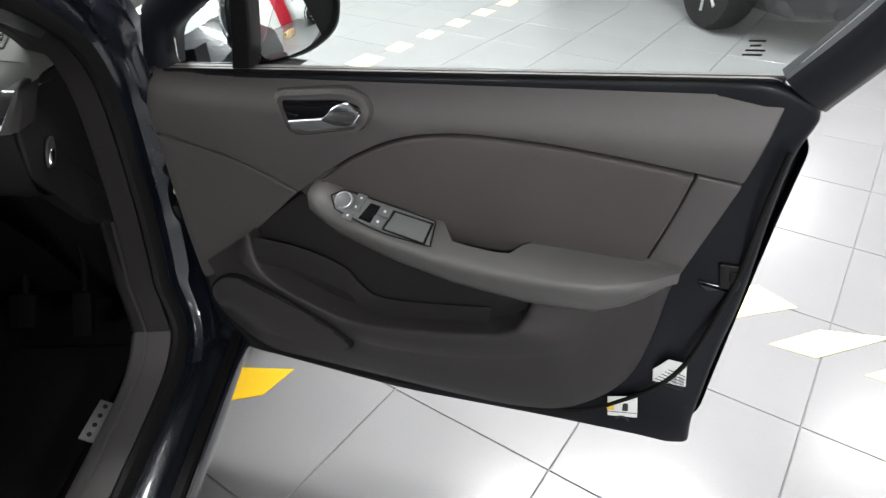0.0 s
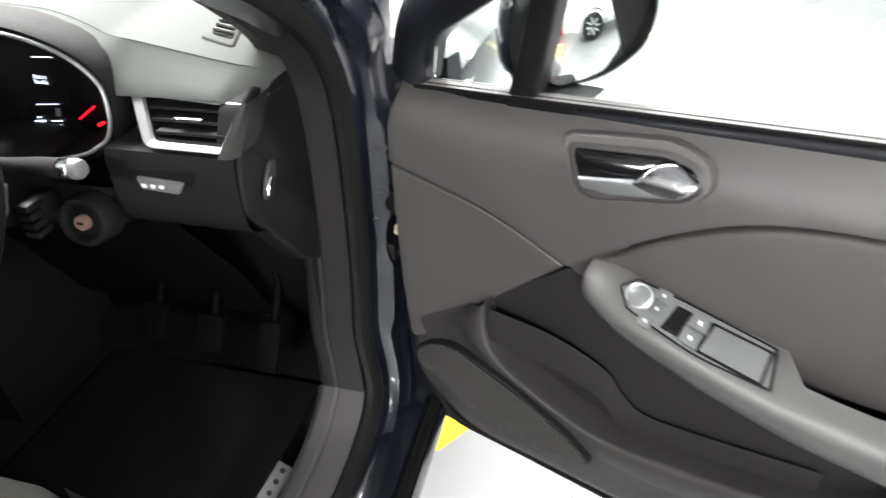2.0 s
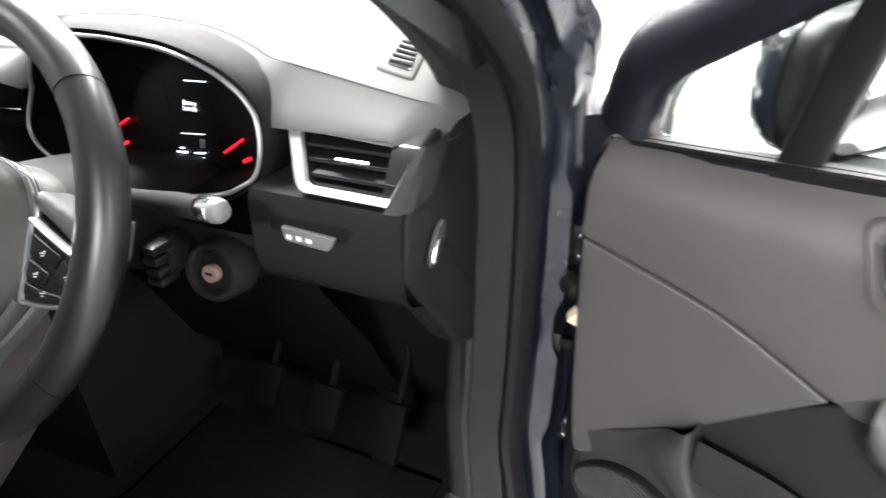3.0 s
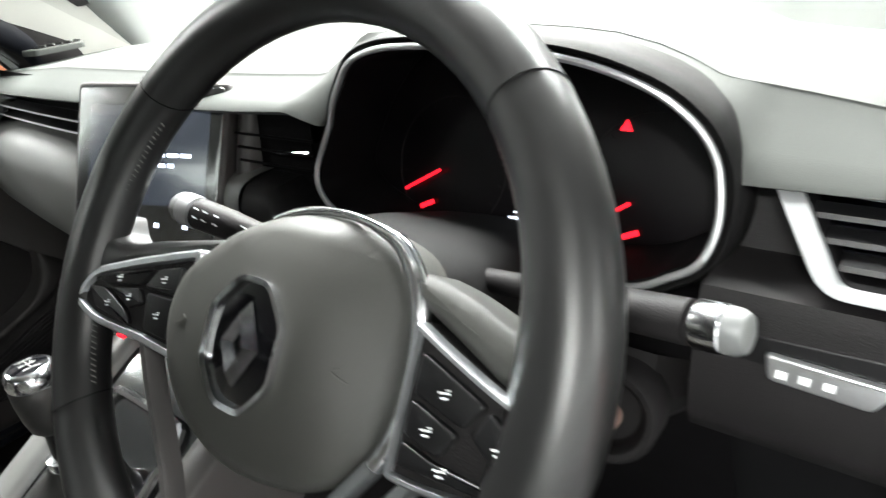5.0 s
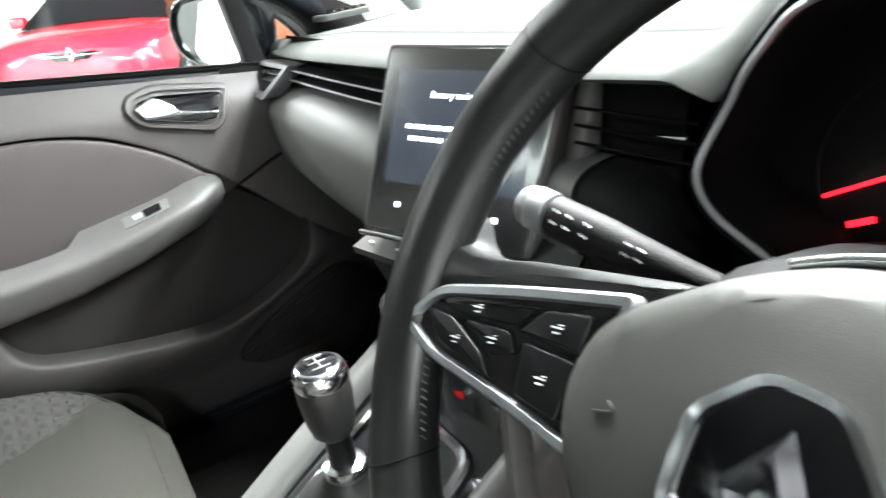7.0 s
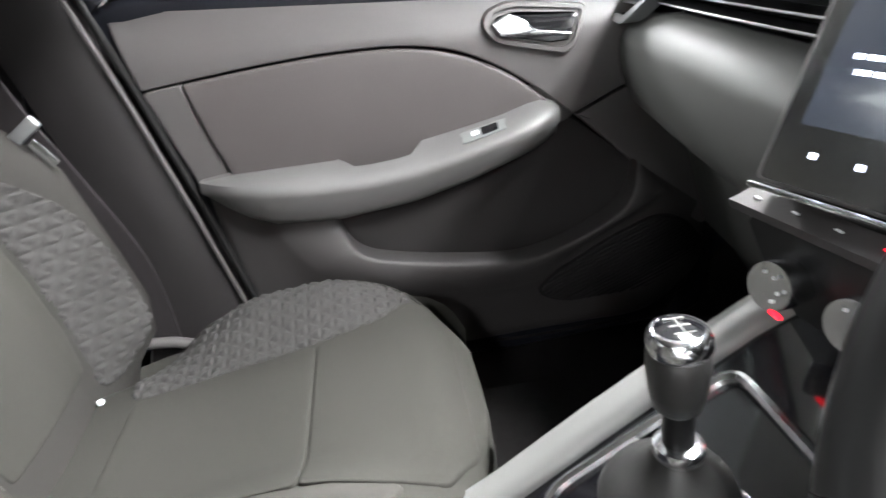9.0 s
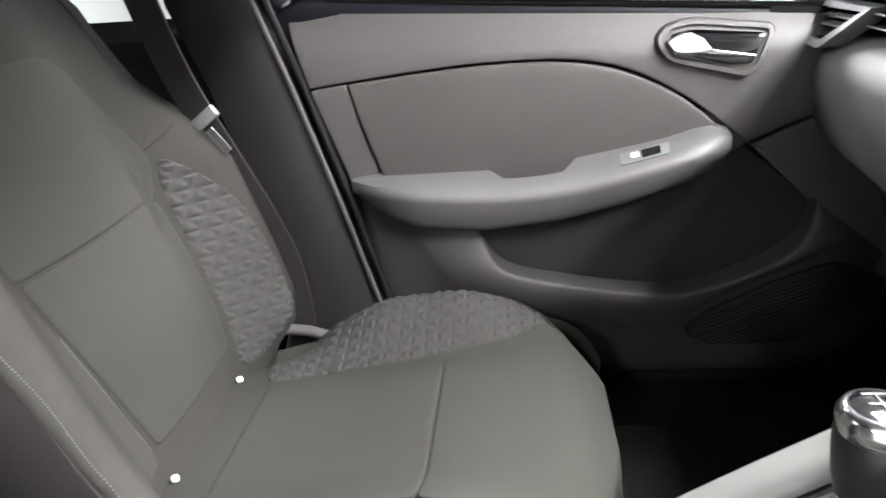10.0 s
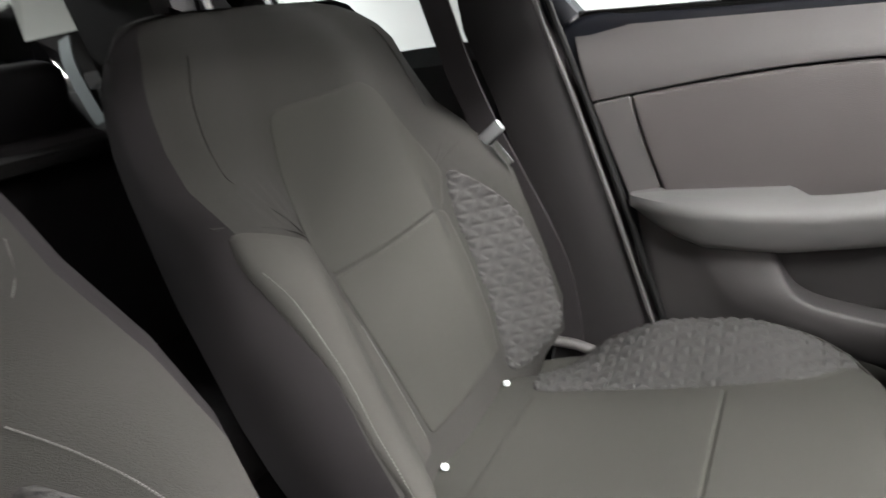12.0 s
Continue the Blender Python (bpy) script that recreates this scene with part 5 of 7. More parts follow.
ks = part("key_switch", pad(rnd([(-0.162, 0.853), (-0.143, 0.852), (-0.126, 0.872), (-0.120, 0.893), (-0.134, 0.895), (-0.153, 0.876)], 0.010), lambda u, z, h: Vector((0.7295 + h, u, z)), 0.001, 0.004, 0), INK, dash, "recessed oval key switch")
part("key_slot", pad(rnd([(-0.158, 0.857), (-0.146, 0.857), (-0.132, 0.872), (-0.137, 0.879), (-0.147, 0.876)], 0.005), lambda u, z, h: Vector((0.7315 + h, u, z)), 0.002, 0.004, 0), CHROME, ks, "bright metal key slot")
# switch strip under the driver's vent
sp = rnd([(0.568, 0.905, 0.008), (0.672, 0.908, 0.008), (0.655, 0.880, 0.008), (0.572, 0.868, 0.008)], 0.008)
swp = part("switch_strip", pad(sp, lambda u, z, h: Vector((u, -0.199 - h, z)), 0.002, 0.01, 0), BLACK, dash, "black switch strip")
part("switch_bank", pad(rnd([(0.585, 0.897), (0.650, 0.894), (0.640, 0.877), (0.588, 0.880)], 0.004), lambda u, z, h: Vector((u, -0.203 - h, z)), 0.002, 0.006, 0), SILVER, swp, "grey switches")
for k in range(3):
    u0 = 0.592 + 0.012 * k
    part("icon", pad([(u0, 0.884), (u0 + 0.006, 0.884), (u0 + 0.006, 0.889), (u0, 0.889)], lambda u, z, h: Vector((u, -0.2042 - h, z)), 0.0001, 0.0004, 0), WHITE_PRINT, swp)
# side demister outlet on the dash top
for sx in (1, -1):
    dv = part("demister_outlet", pad(rnd([(0.624, -0.062), (0.672, -0.068), (0.645, 0.026), (0.608, 0.018)], 0.008), lambda u, z, h: Vector((sx * u, z, (driver_top(u, z) if sx > 0 else passenger_top(u, z)) + 0.003 + h)), 0.003, 0.01, 0.03), DASH_TOP, dash, "grey demister outlet")
    part("outlet_slot", pad(rnd([(0.633, -0.050), (0.6625, -0.054), (0.639, 0.012), (0.6195, 0.008)], 0.005), lambda u, z, h: Vector((sx * u, z, (driver_top(u, z) if sx > 0 else passenger_top(u, z)) + 0.0042 + h)), 0.0005, 0.001, 0), GLOSS, dv)
    for k in range(5):
        y_ = -0.040 + 0.0135 * k
        xa, xb = 0.631 - 0.0031 * k, 0.658 - 0.0048 * k
        dz_ = (lambda u: driver_top(u, y_)) if sx > 0 else (lambda u: passenger_top(u, y_))
        part("outlet_bar", tube([(sx * xa, y_, dz_(xa) + 0.0055), (sx * xb, y_, dz_(xb) + 0.0055)], 0.0022, 6), DASH_PAD, dv)
# instrument hood and cluster


def CL(u, z, h):
    return Vector((u, -0.165 - h + (z - 0.95) * 0.25 - 0.40 * max(0.0, z - 0.99), z))


def CF(u, z, h=0.0):
    return Vector((u, -0.099 - h + (z - 0.93) * 0.25, z))


bez_o = curve2([(0.188, 0.942)] + list(zip(RIM_X[1:-1], RIM_Z[1:-1])) + [(0.544, 0.952), (0.537, 0.930), (0.520, 0.918), (0.49, 0.905), (0.40, 0.890), (0.29, 0.888), (0.245, 0.903), (0.205, 0.920)], 4, True)


def hood_ring(d):
    return inset(bez_o, -d)


def inset(poly, d):
    """An outline drawn in by d along its normals."""
    P = [Vector(p[:2]) for p in poly]
    c_ = sum(P, Vector((0, 0))) / len(P)
    out = []
    for i, p in enumerate(P):
        t_ = P[(i + 1) % len(P)] - P[i - 1]
        n_ = Vector((-t_.y, t_.x)).normalized()
        if n_.dot(c_ - p) < 0:
            n_ = -n_
        out.append(tuple(p + n_ * d))
    return out


bez_i = hood_ring(-0.004)
part("cluster_bezel", tube([CL(u, z, 0.003) for u, z in bez_o], 0.0026, 8, True), SILVER, dash, "thin silver rim round the instruments")
part("cluster_hood", loft([[CL(u, z, h) for u, z in q] for q, h in ((bez_i, 0.0), (bez_o, 0.0), (hood_ring(0.003), -0.004), (hood_ring(0.0045), 0.0), (hood_ring(0.007), 0.001), (hood_ring(0.0095), -0.004), (hood_ring(0.011), -0.016), (hood_ring(0.012), -0.036), (hood_ring(0.010), -0.060))], True, False), BLACK_SOFT, dash, "dark hood over the instruments", 60)
clu = part("instrument_face", pad(bez_i, lambda u, z, h: CF(u, z, h - 0.002), 0.001, 0.004, 0), CLUSTER, dash, "black instrument panel")
part("cluster_wall", loft([[CL(u, z, h) for u, z in q] for q, h in ((bez_i, 0.002), (bez_i, -0.110))], True, False), MATT_BLACK, dash)


def flat_strip(a, b, w, F, h=0.001):
    a, b = Vector(a), Vector(b)
    t = (b - a).normalized()
    n = Vector((-t.y, t.x)) * w
    return pad([tuple(a - n), tuple(b - n), tuple(b + n), tuple(a + n)], lambda u, z, hh: F(u, z, hh + h), 0.0001, 0.0005, 0)


part("needle", flat_strip((0.240, 0.920), (0.280, 0.942), 0.0013, CF, 0.004), RED_LED, clu, "glowing red needle")
part("needle", flat_strip((0.434, 0.918), (0.463, 0.937), 0.0013, CF, 0.004), RED_LED, clu, "glowing red needle")
part("warning_light", flat_strip((0.258, 0.9045), (0.273, 0.9115), 0.0020, CF), RED_LED, clu)
part("warning_light", flat_strip((0.460, 0.910), (0.472, 0.9155), 0.0020, CF), RED_LED, clu)
part("warning_light", pad([(0.446, 0.989), (0.456, 0.989), (0.451, 0.998)], lambda u, z, h: CF(u, z, h + 0.001), 0.0001, 0.0004, 0), RED_LED, clu)
for cx_, cz_, r_ in ((0.290, 0.947, 0.060), (0.478, 0.947, 0.058)):
    part("dial_ring", tube([CF(cx_ + r_ * math.cos(a), cz_ + r_ * math.sin(a), 0.002) for a in np.linspace(0, 2 * math.pi, 48, endpoint=False)], 0.0006, 6, True), TRIM_DARK, clu)
    marks = [flat_strip((cx_ + (r_ - 0.007) * math.cos(a), cz_ + (r_ - 0.007) * math.sin(a)), (cx_ + (r_ - 0.002) * math.cos(a), cz_ + (r_ - 0.002) * math.sin(a)), 0.0004, CF) for a in np.linspace(-0.9, 4.0, 16)]
    part("dial_marks", merge(*marks), TRIM_DARK, clu)


def lettering(body, F, size, parent, mat, name="text", depth=0.0003):
    cu = bpy.data.curves.new("text", "FONT")
    cu.body, cu.size, cu.extrude = body, size, 0.0
    o = bpy.data.objects.new("text", cu)
    scene.collection.objects.link(o)
    dg = bpy.context.evaluated_depsgraph_get()
    me = bpy.data.meshes.new_from_object(o.evaluated_get(dg))
    bpy.data.objects.remove(o)
    bm = bmesh.new()
    bm.from_mesh(me)
    bpy.data.meshes.remove(me)
    for v in bm.verts:
        v.co = F(v.co.x, v.co.y)
    return part(name, bm, mat, parent, "", 0)


lettering("Battery", lambda x, y: CF(0.3690 + x, 0.9665 + y, 0.0012), 0.0072, clu, WHITE_LED, "display_text")
lettering("Standby", lambda x, y: CF(0.3690 + x, 0.9600 + y, 0.0012), 0.0072, clu, WHITE_LED, "display_text")
part("display_line", flat_strip((0.372, 0.9935), (0.406, 0.9945), 0.0005, CF), WHITE_LED, clu)
part("display_line", flat_strip((0.364, 0.932), (0.402, 0.9345), 0.0003, CF), WHITE_LED, clu)
for a, b, w in (((0.356, 0.909), (0.374, 0.9105), 0.0011), ((0.361, 0.9145), (0.368, 0.915), 0.0007), ((0.385, 0.911), (0.402, 0.9125), 0.0008), ((0.389, 0.906), (0.400, 0.907), 0.0007)):
    part("display_mark", flat_strip(a, b, w, CF), WHITE_LED, clu)
part("fuel_icon", pad(rnd([(0.394, 0.918), (0.402, 0.9185), (0.402, 0.929), (0.394, 0.9285)], 0.001), lambda u, z, h: CF(u, z, h + 0.001), 0.0001, 0.0004, 0), SILVER, clu)

# ---- steering wheel ----
W_C, W_T = Vector((0.348, -0.362, 0.937)), radians(29.2)
W_E2, W_N = Vector((0, math.sin(W_T), math.cos(W_T))), Vector((0, -math.cos(W_T), math.sin(W_T)))


def WP(a, b, h=0.0):
    return W_C + Vector((a, 0, 0)) + W_E2 * b + W_N * h


wheel = thing("steering_wheel", W_C, "black leather steering wheel with chrome trim and badge", "steering wheel")
RM = 0.190
secs = []
for k in range(73):
    a = 2 * math.pi * k / 72
    sw = 0.0205 + 0.0022 * max(0, math.cos(2 * (a - 0.0))) ** 4
    secs.append([WP((RM + sw * math.cos(q)) * math.cos(a), (RM + sw * math.cos(q)) * math.sin(a), 0.0185 * math.sin(q)) for q in np.linspace(0, 2 * math.pi, 18, endpoint=False)])
bmr = loft(secs, True, False)
bmesh.ops.remove_doubles(bmr, verts=bmr.verts, dist=1e-6)
rim = part("rim", bmr, LEATHER_SMOOTH, wheel, "black leather wheel rim", 80)
for ang in (41.5, 141, 215, 325):
    a = radians(ang)
    part("seam", tube([WP((RM + 0.0207 * math.cos(q)) * math.cos(a + 0.03 * math.sin(q)), (RM + 0.0207 * math.cos(q)) * math.sin(a + 0.03 * math.sin(q)), 0.0187 * math.sin(q)) for q in np.linspace(0, 2 * math.pi, 20, endpoint=False)], 0.0004, 5, True), MATT_BLACK, rim)
st = []
for a0, a1 in ((146, 172), (192, 213), (12, 38), (330, 350)):
    for a in np.arange(a0, a1, 1.35):
        r = radians(a)
        st.append(tube([WP((RM - 0.0204) * math.cos(r), (RM - 0.0204) * math.sin(r), 0.0048), WP((RM - 0.0208) * math.cos(r + 0.010), (RM - 0.0208) * math.sin(r + 0.010), 0.0015)], 0.0005, 5))
tagged(part("stitching", merge(*st), THREAD, rim, "grey cross stitching"), "", "", "", "stuff")
# airbag cover
hub = rnd([(-0.068, -0.018, 0.02), (-0.058, 0.010, 0.02), (-0.010, 0.044, 0.03), (0.020, 0.057, 0.03), (0.060, 0.059, 0.03), (0.092, 0.050, 0.02), (0.108, 0.030, 0.02), (0.116, -0.005, 0.03), (0.112, -0.045, 0.03), (0.080, -0.082, 0.03), (0.015, -0.092, 0.04), (-0.030, -0.078, 0.03), (-0.058, -0.050, 0.03)], 0.02)


def hub_h(u, z):
    r2 = ((u - 0.022) / 0.10) ** 2 + ((z + 0.015) / 0.085) ** 2
    # a raised middle with chamfers falling to the upper and outer edges
    return 0.015 * max(0.0, 1 - r2) - 0.42 * max(0.0, u - 0.074 + 0.25 * (z + 0.02)) - 0.25 * max(0.0, z - 0.036)


cover = part("airbag_cover", pad(hub, lambda u, z, h: WP(u, z, h + 0.012), 0.012, 0.045, 0.012, hub_h), HUB, wheel, "grained grey airbag cover")
trim_o = [tuple(Vector((0.024, -0.015)) + (Vector(p) - Vector((0.024, -0.015))) * 1.03) for p in hub]
edge_ = [(u, z) for u, z in trim_o if z > -0.06 and u > -0.01]
part("chrome_edge", tube([WP(u, z, 0.001) for u, z in edge_], [0.0024 + 0.0030 * smoothstep(0.06, 0.11, u) for u, z in edge_], 10), CHROME, wheel, "bright chrome edge of the hub")
# badge: ring and diamond
bc = Vector((0.025, -0.018))
hexo = [(0.011, 0.0355, 0.006), (0.0285, 0.016, 0.006), (0.0285, -0.016, 0.006), (0.011, -0.0355, 0.006), (-0.011, -0.0355, 0.006), (-0.0285, -0.016, 0.006), (-0.0285, 0.016, 0.006), (-0.011, 0.0355, 0.006)]


def BG(u, z, h):
    q = bc + Vector((u, z))
    return WP(q.x, q.y, h + 0.0125 + hub_h(q.x, q.y))


ho = rnd(hexo, 0.008)
hi_ = [(u * 0.90, z * 0.91) for u, z in ho]
bd = part("badge", pad(ho, BG, 0.002, 0.004, 0.01), GLOSS, wheel, "black emblem plate")
part("badge_rim", loft([[BG(u, z, h) for u, z in q] for q, h in ((ho, -0.001), (ho, 0.0035), (hi_, 0.0025), (hi_, 0.0))], True, False), CHROME, bd, "chrome emblem rim", 30)
dia_o, dia_i = [(0.001, 0.023), (0.0150, 0.0), (0.001, -0.023), (-0.0130, 0.0)], [(0.001, 0.009), (0.0060, 0.0), (0.001, -0.009), (-0.0040, 0.0)]
part("diamond", loft([[BG(u, z, h) for u, z in q] for q, h in ((dia_o, 0.001), ([(u * 0.62, z * 0.68) for u, z in dia_o], 0.0065), (dia_i, 0.0015))], True, False), DARK_CHROME, bd, "plain chrome diamond", 10)
# horn marks pressed into the cover
for hu, hz_, sg in ((-0.036, -0.020, 1), (0.086, -0.016, -1)):
    pts = [(hu - 0.004 * sg, hz_ - 0.003), (hu + 0.004 * sg, hz_ + 0.0005), (hu + 0.001 * sg, hz_ + 0.003)]
    part("horn_mark", tube([WP(u, z, 0.0124 + hub_h(u, z)) for u, z in curve2(pts, 4)], 0.0005, 6), HUB, cover)
# spokes
SPH = 0.010
lsp = rnd([(-0.181, -0.041, 0.012), (-0.163, -0.014, 0.015), (-0.105, 0.005, 0.02), (-0.045, 0.022, 0.006), (-0.048, -0.049, 0.006), (-0.088, -0.048, 0.02), (-0.152, -0.050, 0.015)], 0.012)
rsp = rnd([(0.196, -0.024, 0.012), (0.186, -0.003, 0.012), (0.164, 0.003, 0.02), (0.135, 0.014, 0.02), (0.119, 0.021, 0.004), (0.121, -0.052, 0.004), (0.140, -0.052, 0.01), (0.180, -0.046, 0.02)], 0.012)
for nm, sp_ in (("left", lsp), ("right", rsp)):
    spk = part("spoke", pad(sp_, lambda u, z, h: WP(u, z, h + SPH), 0.004, 0.032, 0), TRIM_DARK, wheel, "dark spoke with buttons")
    inn_ = inset(sp_, 0.0065 if nm == "left" else 0.0045)
    part("spoke_rim", loft([[WP(u, z, h + SPH - 0.002) for u, z in q] for q, h in ((sp_, -0.006), (sp_, 0.0035), (inset(sp_, 0.0015), 0.0055), (inset(sp_, 0.005 if nm == "left" else 0.0032), 0.0055), (inn_, 0.001))], True, False), SPOKE_SILVER, spk, "satin silver spoke edge", 40)
    bts = [[(-0.166, -0.026), (-0.150, -0.015), (-0.092, 0.004), (-0.104, -0.014), (-0.146, -0.026)], [(-0.088, 0.005), (-0.062, 0.014), (-0.062, -0.012), (-0.100, -0.016)], [(-0.172, -0.034), (-0.150, -0.030), (-0.118, -0.042), (-0.108, -0.054), (-0.155, -0.052)], [(-0.142, -0.028), (-0.106, -0.018), (-0.098, -0.030), (-0.114, -0.040)], [(-0.095, -0.019), (-0.062, -0.015), (-0.062, -0.052), (-0.090, -0.052)]]
    if nm == "right":
        bts = [[(0.106, 0.026), (0.150, 0.008), (0.140, -0.010), (0.106, 0.0)], [(0.153, 0.006), (0.176, -0.012), (0.172, -0.034), (0.146, -0.012)], [(0.106, -0.004), (0.138, -0.014), (0.130, -0.032), (0.106, -0.026)], [(0.106, -0.030), (0.128, -0.035), (0.168, -0.036), (0.160, -0.042), (0.106, -0.046)]]
    bts = [[((x_ + 0.05) * 0.92 - 0.05, (y_ + 0.015) * 0.70 - 0.0135) if nm == "left" else (0.127 + (x_ - 0.106) * 0.85, (y_ + 0.01) * 0.72 - 0.018) for x_, y_ in q] for q in bts]
    for q in bts:
        b_ = part("button", pad(rnd(q, 0.003), lambda u, z, h: WP(u, z, h + SPH + 0.0035), 0.0015, 0.006, 0), BLACK, spk)
        mx, mz = sum(p[0] for p in q) / len(q), sum(p[1] for p in q) / len(q)
        part("icon", merge(flat_strip((mx - 0.0030, mz - 0.0002), (mx + 0.0030, mz + 0.0010), 0.0004, WP, SPH + 0.0042), flat_strip((mx - 0.0012, mz - 0.0022), (mx + 0.0022, mz - 0.0014), 0.0004, WP, SPH + 0.0042), flat_strip((mx + 0.0008, mz + 0.0018), (mx + 0.0028, mz + 0.0024), 0.0003, WP, SPH + 0.0042)), WHITE_PRINT, b_)
    # leather arm above the pod
    if nm == "left":
        arm_ = [(-0.188, 0.030, 0.01), (-0.168, 0.006, 0.015), (-0.140, 0.009, 0.02), (-0.118, 0.0155, 0.02), (-0.034, 0.032, 0.005), (-0.034, 0.018, 0.005), (-0.105, 0.001, 0.01), (-0.162, -0.020, 0.01), (-0.190, -0.035, 0.01)]
    else:
        arm_ = [(0.190, 0.034, 0.01), (0.178, 0.020, 0.012), (0.150, 0.031, 0.02), (0.128, 0.038, 0.01), (0.105, 0.042, 0.005), (0.105, 0.028, 0.005), (0.135, 0.015, 0.01), (0.164, 0.001, 0.01), (0.192, -0.008, 0.01)]
    part("spoke_arm", pad(rnd(arm_, 0.01), lambda u, z, h: WP(u, z, h + (0.006 if nm == "left" else 0.005)), 0.010, 0.034, 0.012), LEATHER_SMOOTH if nm == "left" else HUB, wheel, "", 70)
for s_ in (-1, 1):
    for dx_ in (0.0, 0.026) if s_ > 0 else (0.026,):
        ctl = curve2([(0.096 + dx_ * 0.9, -0.044), (0.074 + dx_ * 0.85, -0.075), (0.050 + dx_ * 0.45, -0.115), (0.034 + dx_ * 0.25, -0.150), (0.026, -0.178)], 4)
        part("lower_spoke", loft([[WP(0.018 + s_ * (a_ + da), b_, h) for da, h in ((-0.0045, -0.008), (-0.0045, 0.003), (-0.003, 0.005), (0.003, 0.005), (0.0045, 0.003), (0.0045, -0.008))] for a_, b_ in ctl], True, True), SPOKE_SILVER if s_ > 0 else TRIM, wheel, "thin satin silver lower spoke" if s_ > 0 else "grey lower spoke", 40)
part("lower_trim", pad(rnd([(-0.018, -0.140), (0.052, -0.140), (0.062, -0.176), (-0.028, -0.176)], 0.008), lambda u, z, h: WP(u, z, h + 0.006), 0.003, 0.014, 0), RAIL, wheel, "bright silver lower spoke plate")

# ---- steering column and stalks ----
col = thing("steering_column", (0.36, -0.2, 0.87), "black steering column shroud with stalks and ignition", "steering column")
secs = []
for y, w, z0, z1 in ((-0.325, 0.065, 0.865, 0.955), (-0.29, 0.078, 0.845, 0.958), (-0.22, 0.085, 0.815, 0.945), (-0.15, 0.085, 0.79, 0.925), (-0.08, 0.08, 0.77, 0.90)):
    zc, hh = (z0 + z1) / 2, (z1 - z0) / 2
    secs.append([(0.36 + w * math.copysign(abs(math.cos(a)) ** 0.6, math.cos(a)), y, zc + hh * math.copysign(abs(math.sin(a)) ** 0.6, math.sin(a))) for a in np.linspace(0, 2 * math.pi, 24, endpoint=False)])
part("shroud", loft(secs, True, True), BLACK_SOFT, col, "dark grey column shroud", 60)


def stalk(p0, p1, tipmat, bright, sc=1.0):
    p0, p1 = Vector(p0), Vector(p1)
    ax = (p1 - p0).normalized()
    L = (p1 - p0).length
    s_ = part("stalk", lathe([(q * sc, w) for q, w in ((0.010, 0), (0.0105, L * 0.25), (0.0125, L * 0.45), (0.0145, L * 0.60), (0.0150, L * 0.80), (0.0150, L * 0.83))], p0, ax), TRIM_DARK, col, "dark control stalk")
    part("stalk_ring", lathe([(q * sc, w) for q, w in ((0.0152, L * 0.85), (0.0160, L * 0.86), (0.0160, L * 0.93), (0.0150, L * 0.935))], p0, ax), tipmat, s_, "bright knurled ring" if bright else "")
    part("stalk_end", lathe([(q * sc, w) for q, w in ((0.0150, L * 0.935), (0.0148, L * 0.965), (0.012, L * 0.99), (0.006, L), (0.0, L))], p0, ax), SWITCH, s_)
    return s_, ax


sl_, ax_ = stalk((0.30, -0.27, 0.918), (0.150, -0.290, 0.944), SILVER, False, 0.86)
p0_ = Vector((0.30, -0.27, 0.918))
for f_, r0 in ((0.62, 0.0128), (0.70, 0.0130), (0.76, 0.0131), (0.40, 0.0106), (0.45, 0.0110)):
    for da in (-0.3, 0.25):
        d_ = (Vector((0, -0.86, 0.5)) + Vector((0, 0.5, 0.86)) * da).normalized()
        c_ = p0_ + (Vector((0.150, -0.290, 0.944)) - p0_) * f_ + d_ * r0
        part("icon", merge(tube([c_ - ax_ * 0.0018, c_ + ax_ * 0.0012 + Vector((0, 0, 0.0010))], 0.00035, 5), tube([c_ + ax_ * 0.0020, c_ + ax_ * 0.0030 + Vector((0, 0, 0.0016))], 0.0003, 5)), WHITE_PRINT, sl_)
stalk((0.42, -0.25, 0.925), (0.590, -0.275, 0.946), CHROME, True, 0.78)
# satellite control under the right stalk
rc = part("remote_control", lathe([(0.014, 0), (0.020, 0.01), (0.023, 0.03), (0.0225, 0.05), (0.016, 0.060), (0, 0.060)], (0.438, -0.20, 0.850), (0.35, -0.75, 0.1), 20), BLACK, col, "black audio satellite control")
for k in range(4):
    part("button", box(0.452 + 0.001 * k, 0.473, -0.266, -0.240, 0.832 + 0.0125 * k, 0.841 + 0.0125 * k, 0.002), BLACK, rc)
ib = part("ignition_bezel", lathe([(0.034, -0.035), (0.0335, 0.0), (0.0300, 0.005), (0.026, 0.004), (0.0225, -0.001), (0.0225, -0.004), (0.020, -0.008), (0.0, -0.008)], (0.503, -0.225, 0.836), (0.12, -0.95, 0.25)), TRIM_DARK, col, "round dark ignition bezel")
part("ignition_lock", lathe([(0.0100, -0.006), (0.0100, 0.001), (0.0088, 0.003), (0.0, 0.003)], (0.503, -0.228, 0.836), (0.12, -0.95, 0.25)), material("copper_lock", (0.62, 0.42, 0.36), 0.3, 0.7), ib, "coppery key barrel")
part("key_slot", box(0.4985, 0.5075, -0.2318, -0.2305, 0.8355, 0.8385), INK, ib)
part("lower_shroud", loft([[(x, -0.195 + dy, 0.875 - dz), (x, -0.20 + dy, 0.83), (x, -0.185 + dy, 0.80 + dz * 0.5), (x, -0.10, 0.79)] for x, dy, dz in ((0.38, 0.0, 0.0), (0.46, -0.005, 0.0), (0.52, 0.01, 0.01), (0.545, 0.05, 0.03))], False, False), TRIM_DARK, col)

